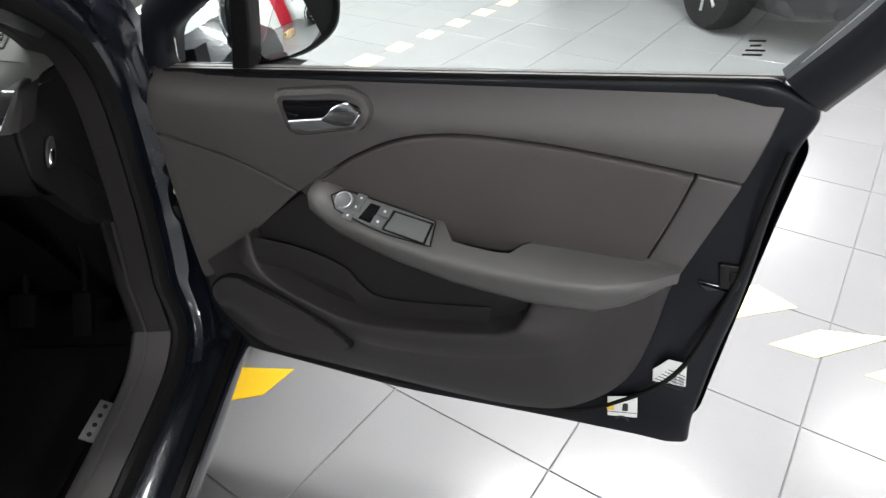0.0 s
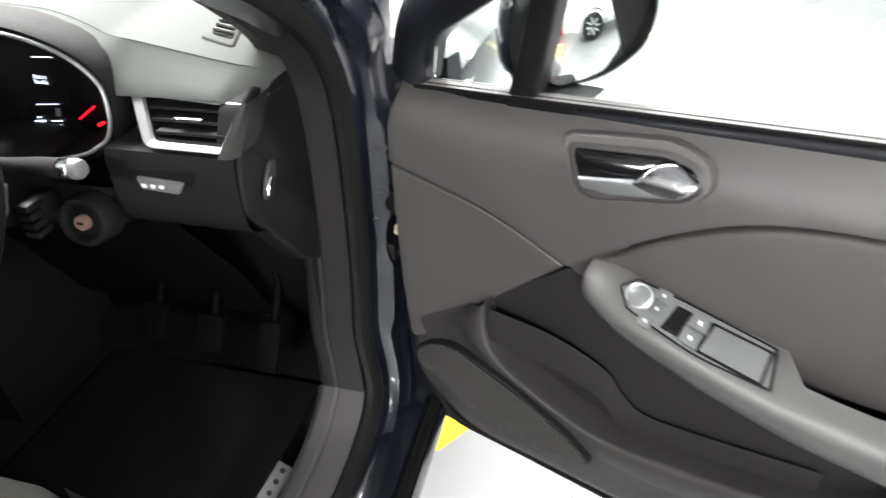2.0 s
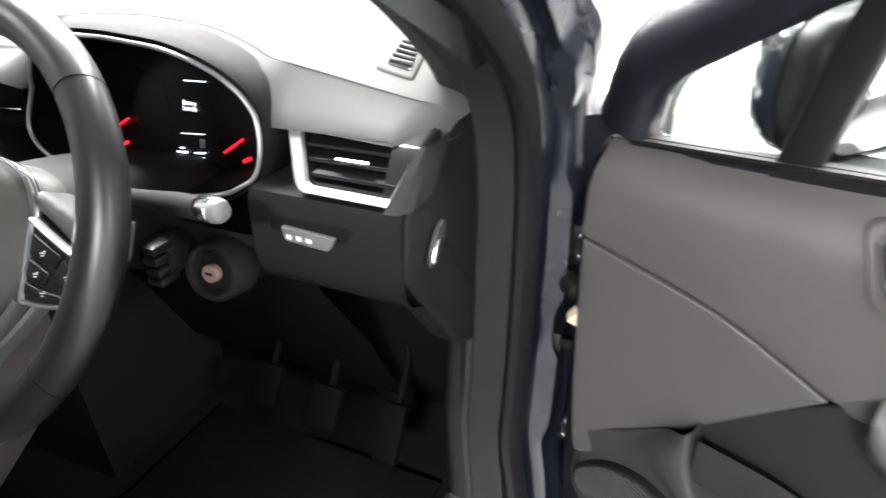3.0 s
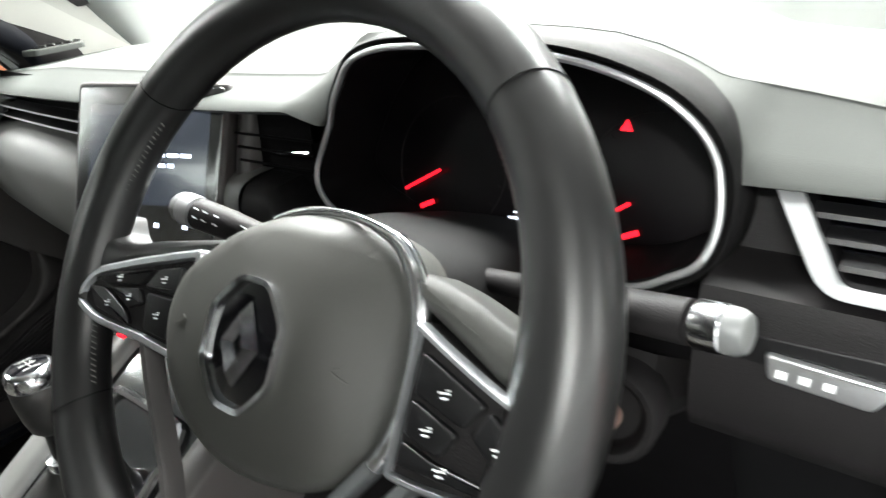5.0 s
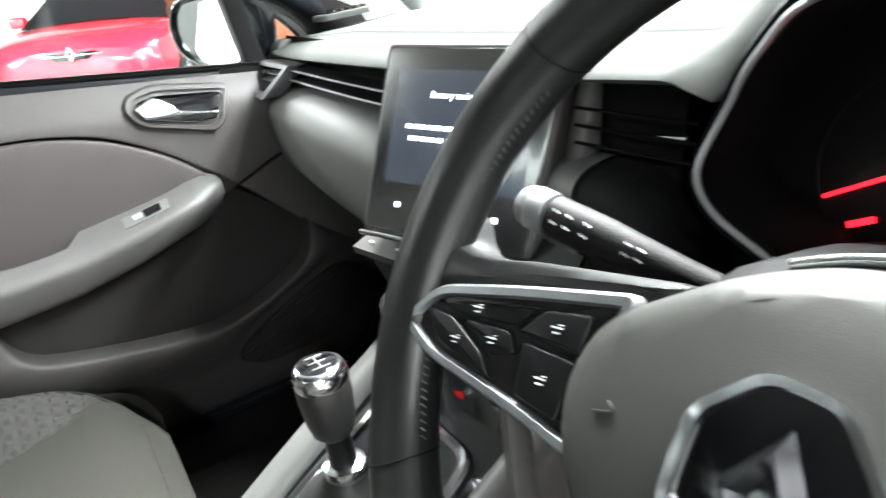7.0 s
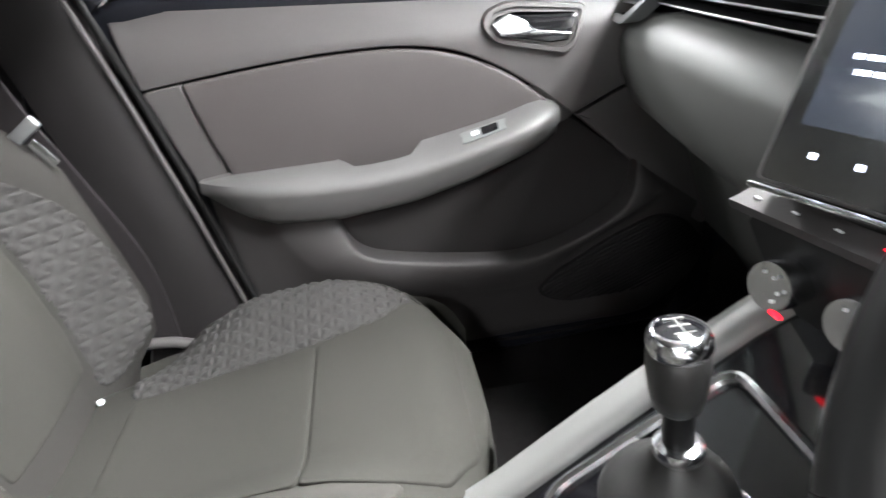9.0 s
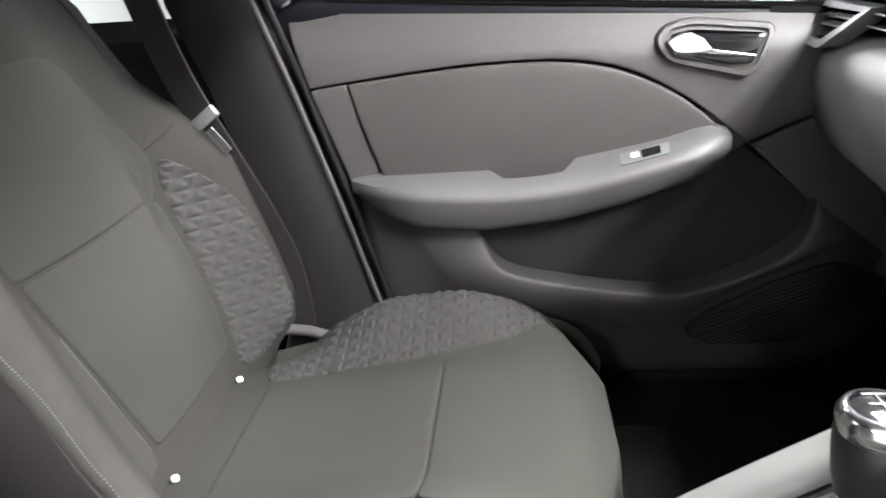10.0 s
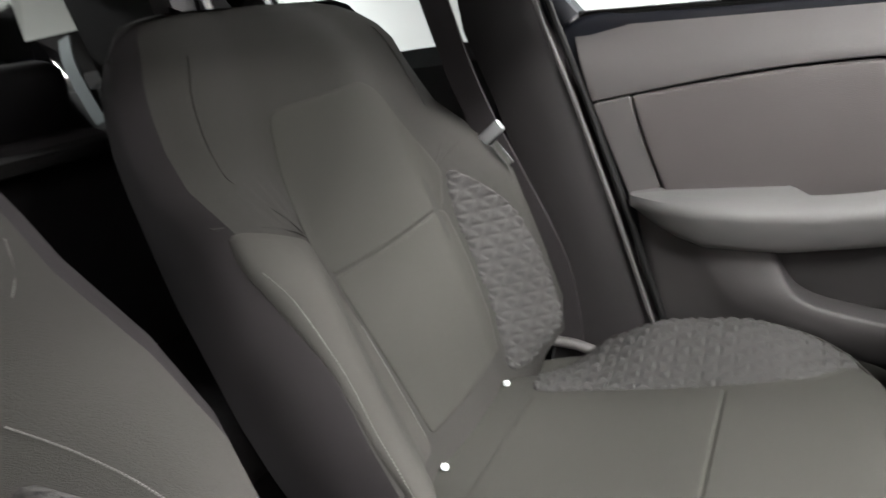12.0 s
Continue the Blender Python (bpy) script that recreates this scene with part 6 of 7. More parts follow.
# ---- touchscreen ----
S_TL, S_TR, S_BL = Vector((-0.110, -0.228, 1.024)), Vector((0.062, -0.160, 1.020)), Vector((-0.112, -0.281, 0.852))
SU, SV = (S_TR - S_TL).normalized(), (S_BL - S_TL).normalized()
SN = SV.cross(SU).normalized()
if SN.y > 0:
    SN = -SN
SWD, SHT = (S_TR - S_TL).length, (S_BL - S_TL).length


def SC(u, v, h):
    return S_TL + SU * u + SV * v + SN * h


scr = thing("touchscreen", S_TL, "upright touchscreen in a grey frame with a standby message", "touchscreen")
part("frame", pad(rnd([(-0.002, -0.002), (SWD + 0.002, -0.002), (SWD + 0.002, SHT), (-0.002, SHT)], 0.008), SC, 0.004, 0.026, 0), TRIM, scr, "grey screen frame")
part("screen_glass", pad(rnd([(0.003, 0.003), (SWD - 0.003, 0.003), (SWD - 0.003, SHT - 0.004), (0.003, SHT - 0.004)], 0.006), lambda u, v, h: SC(u, v, h + 0.0008), 0.0006, 0.002, 0), DISPLAY, scr, "glossy black screen")
part("display_area", pad([(0.018, 0.022), (SWD - 0.018, 0.022), (SWD - 0.018, 0.128), (0.018, 0.128)], lambda u, v, h: SC(u, v, h + 0.0012), 0.0001, 0.0003, 0), material("lit_display", (0.022, 0.027, 0.040), 0.22, spec=1.0, vary=0.0, fine=0.0, coat=1.0, emit=0.3), scr).data.materials[0].node_tree.nodes["Principled BSDF"].inputs["IOR"].default_value = 2.0
lettering("Battery saving", lambda x, y: SC(0.058 + x, 0.047 - y, 0.0018), 0.0085, scr, WHITE_LED, "display_text")
for v0, u0, u1 in ((0.072, 0.035, 0.135), (0.083, 0.040, 0.125)):
    k = u0
    random.seed(int(v0 * 1000))
    bars = []
    while k < u1:
        w_ = random.uniform(0.006, 0.016)
        bars.append(pad([(k, v0), (k + w_, v0), (k + w_, v0 + 0.004), (k, v0 + 0.004)], lambda u, v, h: SC(u, v, h + 0.0016), 0.0001, 0.0003, 0))
        k += w_ + 0.003
    part("display_text_bars", merge(*bars), WHITE_LED, scr)
for k in range(4):
    u0 = 0.035 + 0.036 * k
    part("icon", pad(rnd([(u0, 0.147), (u0 + 0.006, 0.147), (u0 + 0.006, 0.152), (u0, 0.152)], 0.001), lambda u, v, h: SC(u, v, h + 0.0014), 0.0001, 0.0003, 0), WHITE_LED, scr)
part("screen_back", moved(box(-0.012, 0.012, -0.045, 0.03, -0.085, 0.075, 0.010, 3), pose(0.070, -0.125, 0.935, -14)), TRIM, scr, "grey back of the screen housing")
part("chrome_strip", tube([SC(-0.002, SHT + 0.003, 0.002), SC(SWD, SHT + 0.003, 0.002)], 0.0028, 8), CHROME, scr, "bright strip under the screen")

# ---- centre stack and console ----
cons = thing("centre_console", (-0.02, -0.35, 0.3), "dark centre console with silver rails and climate controls", "centre console")
part("centre_panel", loft([[(-0.135, -0.13, 0.95), (-0.135, -0.255, 0.845), (-0.140, -0.262, 0.80), (-0.140, -0.215, 0.70), (-0.145, -0.20, 0.60), (-0.150, -0.20, 0.30)], [(0.105, -0.11, 0.95), (0.105, -0.205, 0.845), (0.105, -0.215, 0.80), (0.100, -0.195, 0.70), (0.105, -0.19, 0.60), (0.11, -0.19, 0.30)]], False, False), BLACK, cons, "black centre stack")
for sx, x0 in ((-1, -0.142), (1, 0.108)):
    part("side_cheek", loft([[(x0, -0.12, 0.95), (x0, -0.20, 0.85), (x0, -0.215, 0.80), (x0, -0.19, 0.70), (x0, -0.19, 0.30)], [(x0, 0.1, 0.95), (x0, 0.1, 0.85), (x0, 0.1, 0.80), (x0, 0.1, 0.7), (x0, 0.1, 0.3)]], False, False), TRIM_DARK, cons)
row = part("switch_rail", loft([[(-0.138, -0.262, 0.836), (-0.138, -0.285, 0.826), (-0.138, -0.283, 0.818), (-0.138, -0.255, 0.812)], [(0.10, -0.215, 0.838), (0.10, -0.238, 0.828), (0.10, -0.236, 0.820), (0.10, -0.21, 0.814)]], True, True), LOWER_TRIM, cons, "row of grey piano switches", 20)
for k in range(4):
    f_ = (k + 0.5) / 6
    c_ = Vector((-0.138, -0.2745, 0.8320)).lerp(Vector((0.10, -0.2275, 0.834)), f_)
    part("icon", box(c_.x - 0.004, c_.x + 0.003, c_.y - 0.0012, c_.y + 0.0008, c_.z - 0.0004, c_.z + 0.0008), WHITE_PRINT if k != 3 else RED_LED, row)
for k, x_ in enumerate((-0.086, -0.015, 0.056)):
    ax = Vector((0.28, -0.95, 0.12))
    kb = part("climate_knob", lathe([(0.021, -0.02), (0.0225, 0.0), (0.0225, 0.010), (0.0215, 0.013), (0.019, 0.013)], (x_, -0.262 + 0.02 * k, 0.764), ax), CHROME, cons, "chrome-rimmed climate knob")
    part("knob_face", lathe([(0.0192, 0.0125), (0.0, 0.0125)], (x_, -0.262 + 0.02 * k, 0.764), ax), INK, kb)
    for a in range(6):
        c_ = Vector((x_, -0.262 + 0.02 * k, 0.764)) + ax.normalized() * 0.0132 + Vector((math.cos(a * 1.05) * 0.013, 0.0, math.sin(a * 1.05) * 0.013))
        part("icon", lathe([(0.0018, 0), (0.0018, 0.0006), (0, 0.0006)], c_, ax, 8), WHITE_PRINT, kb)
part("red_mark", box(-0.075, -0.062, -0.276, -0.272, 0.744, 0.747), RED_LED, cons)
# console rails rising to the stack
for x0, x1 in ((-0.165, -0.118), (0.078, 0.125)):
    secs = []
    for y, z in ((-0.95, 0.47), (-0.70, 0.475), (-0.60, 0.49), (-0.54, 0.512), (-0.50, 0.537), (-0.45, 0.573), (-0.40, 0.608), (-0.34, 0.648), (-0.25, 0.705), (-0.20, 0.730)):
        o_ = 1 if x0 < 0 else -1
        a_, b_ = (x0, x1) if x0 < 0 else (x1, x0)
        secs.append([(a_, y, z - 0.18), (a_, y, z - 0.010), (a_ + o_ * 0.006, y, z - 0.002), (a_ + o_ * 0.030, y, z), (b_ - o_ * 0.006, y, z - 0.003), (b_, y, z - 0.012), (b_, y, z - 0.10)])
    part("rail", loft(secs, False, False), RAIL if x0 < 0 else TRIM, cons, "pale grey console rail" if x0 < 0 else "", 50)
secs = [[(x, y, z) for x in (-0.120, 0.080)] for y, z in ((-0.95, 0.455), (-0.60, 0.475), (-0.50, 0.518), (-0.45, 0.554), (-0.40, 0.590), (-0.34, 0.631), (-0.25, 0.69), (-0.20, 0.715))]
part("shift_plate", loft(secs, False, False), GLOSS, cons, "black shift plate")
chr_ = rnd([(-0.095, -0.285, 0.02), (0.055, -0.285, 0.02), (0.062, -0.47, 0.03), (-0.102, -0.47, 0.03)], 0.03)


def plate_z(y):
    return lerp(y, [-0.95, -0.60, -0.50, -0.45, -0.40, -0.34, -0.25, -0.20], [0.455, 0.475, 0.518, 0.554, 0.590, 0.631, 0.69, 0.715])


part("chrome_surround", tube([(u, v, plate_z(v) + 0.004) for u, v in chr_], 0.0065, 8, True), CHROME, cons, "chrome shift surround")
lev = thing("gear_lever", (-0.018, -0.375, 0.62), "gear lever with leather gaiter and chrome-topped knob", "gear lever")
part("gaiter", lathe([(0.066, 0.0), (0.060, 0.012), (0.045, 0.022), (0.036, 0.030), (0.026, 0.040), (0.019, 0.052)], (-0.018, -0.375, 0.612), (-0.02, -0.05, 1), 24), LEATHER, lev, "black leather gaiter")
part("collar", lathe([(0.020, 0.0), (0.021, 0.004), (0.020, 0.012), (0.014, 0.014)], (-0.018, -0.377, 0.660), (-0.02, -0.05, 1)), CHROME, lev, "chrome collar")
part("stem", lathe([(0.013, 0.0), (0.012, 0.05)], (-0.018, -0.378, 0.668), (-0.02, -0.05, 1)), BLACK, lev)
kn = part("knob", lathe([(0.014, 0.0), (0.0195, 0.006), (0.0225, 0.02), (0.0245, 0.042), (0.0245, 0.054), (0.0225, 0.058)], (-0.019, -0.381, 0.706), (-0.02, -0.05, 1)), LEATHER, lev, "black leather knob")
part("knob_ring", lathe([(0.0232, 0.056), (0.0250, 0.060), (0.0246, 0.068), (0.0215, 0.074), (0.0195, 0.0755)], (-0.019, -0.381, 0.706), (-0.02, -0.05, 1)), CHROME, kn, "chrome ring")
part("knob_cap", lathe([(0.0196, 0.0752), (0.012, 0.0768), (0.0, 0.0772)], (-0.019, -0.381, 0.706), (-0.02, -0.05, 1)), GLOSS, kn, "black cap with shift pattern")
for a, b in (((-0.010, -0.008), (-0.010, 0.008)), ((0.0, -0.008), (0.0, 0.008)), ((0.010, -0.008), (0.010, 0.008)), ((-0.010, 0.0), (0.010, 0.0))):
    part("pattern_line", tube([(-0.0207 + a[0], -0.3847 + a[1], 0.7832), (-0.0207 + b[0], -0.3847 + b[1], 0.7832)], 0.0007, 5), RAIL, kn)
# pedals
for k, (px, pw, pz) in enumerate(((0.345, 0.026, 0.47), (0.46, 0.028, 0.46), (0.575, 0.021, 0.43))):
    pd = thing("pedal", (px, -0.02, pz), "black rubber-faced foot pedal", "pedal", "pedals")
    part("pad", moved(box(-pw, pw, -0.008, 0.008, -0.035, 0.035 if k < 2 else 0.06, 0.005), pose(px, -0.03, pz, -35, 0, 0)), MATT_BLACK, pd)
    part("arm", tube([(px, -0.02, pz), (px, 0.05, pz + 0.10), (px, 0.06, pz + 0.28)], 0.007, 8), MATT_BLACK, pd)


# ---- seats ----
def seat(cx, group_label, side, dy=0.0):
    """Front seat: side is +1 when the door is on the +x side."""
    root = thing("passenger_seat" if side < 0 else "driver_seat", (cx, -0.85, 0.30), group_label, "seat", "front seats")
    root.location.y += dy
    inner = -side

    def hw(z):
        return lerp(z, [0.44, 0.50, 0.62, 0.80, 0.90, 0.97, 1.03, 1.07, 1.09, 1.10], [0.250, 0.270, 0.288, 0.290, 0.284, 0.276, 0.258, 0.230, 0.195, 0.15])

    def back_y(z):
        return -1.05 - 0.30 * (z - 0.48)

    def round_(k, z):
        """The shoulders round back towards the top corners."""
        return 0.036 * smoothstep(0.84, 1.0, z) * max(0.0, (k - 0.45) / 0.55) ** 2 + 0.05 * max(0.0, (z - 1.03) / 0.07) ** 2

    def prot(x, z):
        w = hw(z)
        k = abs(x - cx) / w
        amp = 0.100 * smoothstep(0.42, 0.56, z) * (1 - 0.84 * smoothstep(0.81, 0.93, z))
        if k < 0.46:
            return 0.010 * (1 - (k / 0.46) ** 2) - round_(k, z)
        crown = smoothstep(0.42, 0.86, k)
        if k > 0.84:
            crown -= 0.35 * ((k - 0.84) / 0.16) ** 2
        return amp * crown - round_(k, z)

    def BK(x, z, h):
        return Vector((x, back_y(z) + prot(x, z) + h, z + 0.25 * h))
    secs = []
    for z in (0.43, 0.47, 0.52, 0.58, 0.65, 0.72, 0.80, 0.86, 0.92, 0.96, 1.0, 1.03, 1.055, 1.075, 1.09, 1.10):
        w = hw(z)
        row_ = []
        for k in np.linspace(-1, 1, 29):
            row_.append((cx + k * w, back_y(z) + prot(cx + k * w, z) - (0.012 if abs(k) > 0.99 else 0.0), z))
        thick = lerp(z, [0.43, 0.6, 0.9, 1.0, 1.07, 1.10], [0.12, 0.12, 0.115, 0.11, 0.10, 0.085])
        b = back_y(z) - thick
        row_ += [(cx + w * 1.01, b + 0.05, z), (cx + w * 0.9, b + 0.008, z), (cx + w * 0.4, b - 0.006, z), (cx - w * 0.4, b - 0.006, z), (cx - w * 0.9, b + 0.008, z), (cx - w * 1.01, b + 0.05, z)]
        secs.append(row_)
    back = part("backrest", loft([r[1:28] for r in secs], False, False), FABRIC_DARK, root, "dark cloth backrest with built-in headrest", 70)
    part("back_shell", loft([r[27:] + r[:2] for r in secs], False, False), SEATBACK, root, "black cloth seat side and back", 70)
    part("back_top", loft([secs[-1][:15], [secs[-1][k] for k in (0, 34, 34, 33, 33, 33, 32, 32, 31, 31, 31, 30, 30, 29, 28)]], False, False), SEATBACK, back)
    # centre panels
    q = [(cx - 0.147, 0.768), (cx + 0.130, 0.768), (cx + 0.150, 0.828), (cx + 0.132, 0.912, 0.03), (cx + 0.110, 0.974, 0.02), (cx - 0.085, 0.981, 0.03), (cx - 0.122, 0.960, 0.03), (cx - 0.152, 0.885, 0.05), (cx - 0.163, 0.825)]
    part("upper_panel", pad(rnd(q, 0.012), BK, 0.004, 0.008, 0.016, lambda x, z: 0.0022), FABRIC, back, "grey cloth centre panel")
    q = [(cx - 0.132, 0.522), (cx + 0.092, 0.522), (cx + 0.108, 0.64), (cx + 0.128, 0.766), (cx - 0.147, 0.766), (cx - 0.150, 0.68), (cx - 0.146, 0.595)]
    part("lower_panel", pad(rnd(q, 0.01), BK, 0.004, 0.008, 0.016, lambda x, z: 0.0026), FABRIC, back, "grey cloth centre panel")

    def quilt(x, z):
        u1, u2, u3 = z * 48, (x * 0.866 + z * 0.5) * 48, (x * 0.866 - z * 0.5) * 48
        g_ = max(smoothstep(0.26, 0.5, abs(u % 1 - 0.5)) for u in (u1, u2, u3))
        return 0.0058 - 0.0044 * g_
    for s in (-1, 1):
        if s == inner and side < 0:
            q = [(cx + s * 0.100, 0.505), (cx + s * 0.20, 0.485), (cx + s * 0.252, 0.55), (cx + s * 0.266, 0.64), (cx + s * 0.270, 0.74), (cx + s * 0.280, 0.80), (cx + s * 0.284, 0.845), (cx + s * 0.270, 0.879, 0.015), (cx + s * 0.245, 0.871), (cx + s * 0.158, 0.826, 0.01), (cx + s * 0.132, 0.766), (cx + s * 0.112, 0.64)]
            part("side_bolster", pad(rnd(q, 0.02), BK, 0.006, 0.008, 0.016, lambda x, z: 0.004), FABRIC_BOLSTER, back, "grey cloth side bolster")
            lns = [[(cx + s * 0.252, 0.56), (cx + s * 0.260, 0.65), (cx + s * 0.262, 0.72), (cx + s * 0.270, 0.79), (cx + s * 0.278, 0.84)], [(cx + s * 0.106, 0.53), (cx + s * 0.116, 0.63), (cx + s * 0.124, 0.70)]]
        else:
            q = [(cx + s * 0.136, 0.485), (cx + s * 0.175, 0.478), (cx + s * 0.218, 0.53), (cx + s * 0.234, 0.61), (cx + s * 0.233, 0.69), (cx + s * 0.218, 0.757), (cx + s * 0.197, 0.797), (cx + s * 0.168, 0.830), (cx + s * 0.153, 0.76), (cx + s * 0.154, 0.68), (cx + s * 0.149, 0.59)]
            part("side_bolster", pad(rnd(q, 0.03), BK, 0.006, 0.008, 0.0034, quilt), FABRIC_QUILT, back, "grey quilted side bolster")
            lns = [] if side < 0 else [[(cx + s * 0.179, 0.856), (cx + s * 0.196, 0.832), (cx + s * 0.214, 0.796), (cx + s * 0.232, 0.74), (cx + s * 0.24, 0.66)], [(cx + s * 0.246, 0.950), (cx + s * 0.235, 0.925), (cx + s * 0.21, 0.904), (cx + s * 0.185, 0.885)]]
        stc = []
        for ln in lns:
            cv = curve2(ln, 22)
            for i in range(0, len(cv) - 1):
                (x0, z0), (x1, z1) = cv[i], cv[i + 1]
                stc.append(tube([BK(x0, z0, 0.0045 if s == inner and side < 0 else 0.0005), BK(x0 + (x1 - x0) * 0.5, z0 + (z1 - z0) * 0.5, 0.0045 if s == inner and side < 0 else 0.0005)], 0.0007, 5))
        if stc:
            tagged(part("stitching", merge(*stc), THREAD, back, "pale stitched seam"), "", "", "", "stuff")
    # seam over the shoulder, and up the head of the seat
    for s in (-1, 1):
        if side > 0:
            continue
        part("shoulder_seam", tube([BK(cx + s * a, z, -0.0003) for a, z in curve2([(0.150, 0.830), (0.20, 0.856), (0.245, 0.876), (0.276, 0.884)], 4)], 0.0012, 6), FABRIC_DARK, back)
        part("head_seam", tube([BK(cx + s * a, z, 0.0005) for a, z in curve2([(0.160, 0.838), (0.200, 0.886), (0.216, 0.930), (0.205, 1.0), (0.18, 1.05)], 4)], 0.0010, 6), FABRIC_DARK, back)
    # headrest on two posts
    for px_ in (-0.055, 0.055):
        part("headrest_post", tube([(cx + px_, -1.30, 1.08), (cx + px_, -1.318, 1.16)], 0.006, 10), CHROME, root, "bright steel headrest post")
    part("headrest", moved(box(-0.11, 0.11, -0.04, 0.04, -0.048, 0.048, 0.03, 4), pose(cx, -1.318, 1.19, -10)), FABRIC_DARK, root, "dark cloth headrest", 60)
    # isofix guides
    for bx in (-0.105, 0.105):
        part("guide_button", lathe([(0.0048, 0.0), (0.0048, 0.005), (0.003, 0.007), (0, 0.007)], (cx + bx, -1.040, 0.484), (0, 1, 0.4), 14), WHITE_PRINT, root, "small pale guide button")
    # cushion

    def cz(y):
        return 0.478 + 0.125 * (y + 1.05)

    def cw(y):
        return lerp(y, [-1.08, -1.0, -0.8, -0.62, -0.57, -0.535, -0.512, -0.498, -0.49], [0.215, 0.245, 0.268, 0.264, 0.252, 0.228, 0.195, 0.155, 0.11])

    def ch(x, y):
        k = abs(x - cx) / cw(y)
        h = 0.044 * smoothstep(0.42, 0.84, k) * smoothstep(-0.96, -0.80, y) * (1 - smoothstep(-0.72, -0.55, y))
        if k > 0.84:
            h *= 1 - 0.4 * ((k - 0.84) / 0.16) ** 2
        h -= 0.055 * smoothstep(0.5, 1.0, k) * smoothstep(-0.90, -1.02, y)
        return h - 0.042 * smoothstep(-0.60, -0.49, y) ** 2 - 0.035 * smoothstep(0.6, 1.0, k) * smoothstep(-0.62, -0.50, y)

    def CU(x, y, h):
        return Vector((x, y, cz(y) + ch(x, y) + h))
    secs = []
    for y in (-1.08, -1.04, -0.98, -0.92, -0.86, -0.80, -0.74, -0.68, -0.62, -0.57, -0.535, -0.512, -0.498, -0.490):
        w = cw(y)
        row_ = [(cx + k * w, y, cz(y) + ch(cx + k * w, y) - (0.012 if abs(k) > 0.99 else 0.0)) for k in np.linspace(-1, 1, 29)]
        row_ += [(cx + w * 1.02, y, cz(y) - 0.03), (cx + w, y, 0.36), (cx, y, 0.345), (cx - w, y, 0.36), (cx - w * 1.02, y, cz(y) - 0.03)]
        secs.append(row_)
    cu = part("cushion", loft(secs, True, True), FABRIC, root, "grey cloth seat cushion", 70)
    q = [(cx - inner * 0.086, -0.983), (cx + inner * 0.178, -0.983), (cx + inner * 0.200, -0.7175), (cx - inner * 0.118, -0.7175)]
    part("rear_panel", pad(rnd(q, 0.01), CU, 0.003, 0.008, 0.02, lambda x, y: 0.0026), FABRIC, cu, "grey cloth centre panel")
    q = [(cx - inner * 0.118, -0.7150), (cx + inner * 0.200, -0.7150), (cx + inner * 0.205, -0.62), (cx + inner * 0.205, -0.56), (cx + inner * 0.15, -0.515), (cx - inner * 0.13, -0.515), (cx - inner * 0.195, -0.545), (cx - inner * 0.137, -0.611)]
    part("front_panel", pad(rnd(q, 0.012), CU, 0.003, 0.008, 0.02, lambda x, y: 0.0026), FABRIC, cu, "grey cloth front panel")
    for s in (-1, 1):
        q = [(cx + s * 0.090, -0.995), (cx + s * 0.16, -1.0), (cx + s * 0.225, -0.94), (cx + s * 0.252, -0.86), (cx + s * 0.256, -0.72), (cx + s * 0.240, -0.62), (cx + s * 0.205, -0.548), (cx + s * 0.142, -0.613), (cx + s * 0.122, -0.718), (cx + s * 0.100, -0.898)]
        if s == inner:
            q = [(cx + s * max(a_, 0.206), b_) for a_, b_ in ((0.206, -0.97), (0.23, -0.97), (0.252, -0.90), (0.256, -0.72), (0.240, -0.62), (0.206, -0.60))]
        if s == inner and side < 0:
            part("side_bolster", pad(rnd(q, 0.03), CU, 0.006, 0.008, 0.02, lambda x, y: 0.004), FABRIC_BOLSTER, cu, "grey cloth side bolster")
        else:
            part("side_bolster", pad(rnd(q, 0.03), CU, 0.006, 0.008, 0.0034, quilt), FABRIC_QUILT, cu, "grey quilted side bolster")
            part("piping", tube([CU(cx + s * a, y, 0.001) for a, y in curve2([(0.205, -0.99), (0.252, -0.90), (0.257, -0.72), (0.232, -0.59), (0.19, -0.545)], 6)], 0.0018, 6), FABRIC_DARK, cu)
    # base, side cover, lever
    part("base_cover", box(cx - 0.26, cx + 0.26, -1.05, -0.56, 0.302, 0.38, 0.02), BLACK, root, "black plastic seat base")
    part("recline_lever", tube([(cx + side * 0.266, -1.015, 0.478), (cx + side * 0.268, -0.975, 0.474), (cx + side * 0.266, -0.928, 0.461)], 0.010, 10), TRIM, root, "grey recline lever")
    return root


seat(-0.355, "grey and black cloth passenger seat with quilted bolsters", -1)
seat(0.365, "grey and black cloth driver seat with quilted bolsters", 1, 0.09)

# ---- rear bench ----
bench = thing("rear_bench", (0, -1.75, 0.3), "dark cloth rear bench seat", "rear seat")
part("bench_cushion", box(-0.62, 0.62, -1.85, -1.42, 0.34, 0.50, 0.05, 4), SEATBACK, bench)
for cx_ in (-0.38, 0.0, 0.38):
    q = rnd([(cx_ - 0.185, 0.46), (cx_ + 0.185, 0.46), (cx_ + 0.180, 0.95, 0.08), (cx_ - 0.180, 0.95, 0.08)], 0.04)
    part("bench_back", pad(q, lambda x, z, h: Vector((x, -1.82 - 0.30 * (z - 0.5) + h, z)), 0.03, 0.12, 0.04), SEATBACK, bench)
    if cx_:
        part("headrest", moved(box(-0.12, 0.12, -0.045, 0.045, -0.075, 0.075, 0.035, 4), pose(cx_, -2.02, 1.02, -12)), SEATBACK, bench)

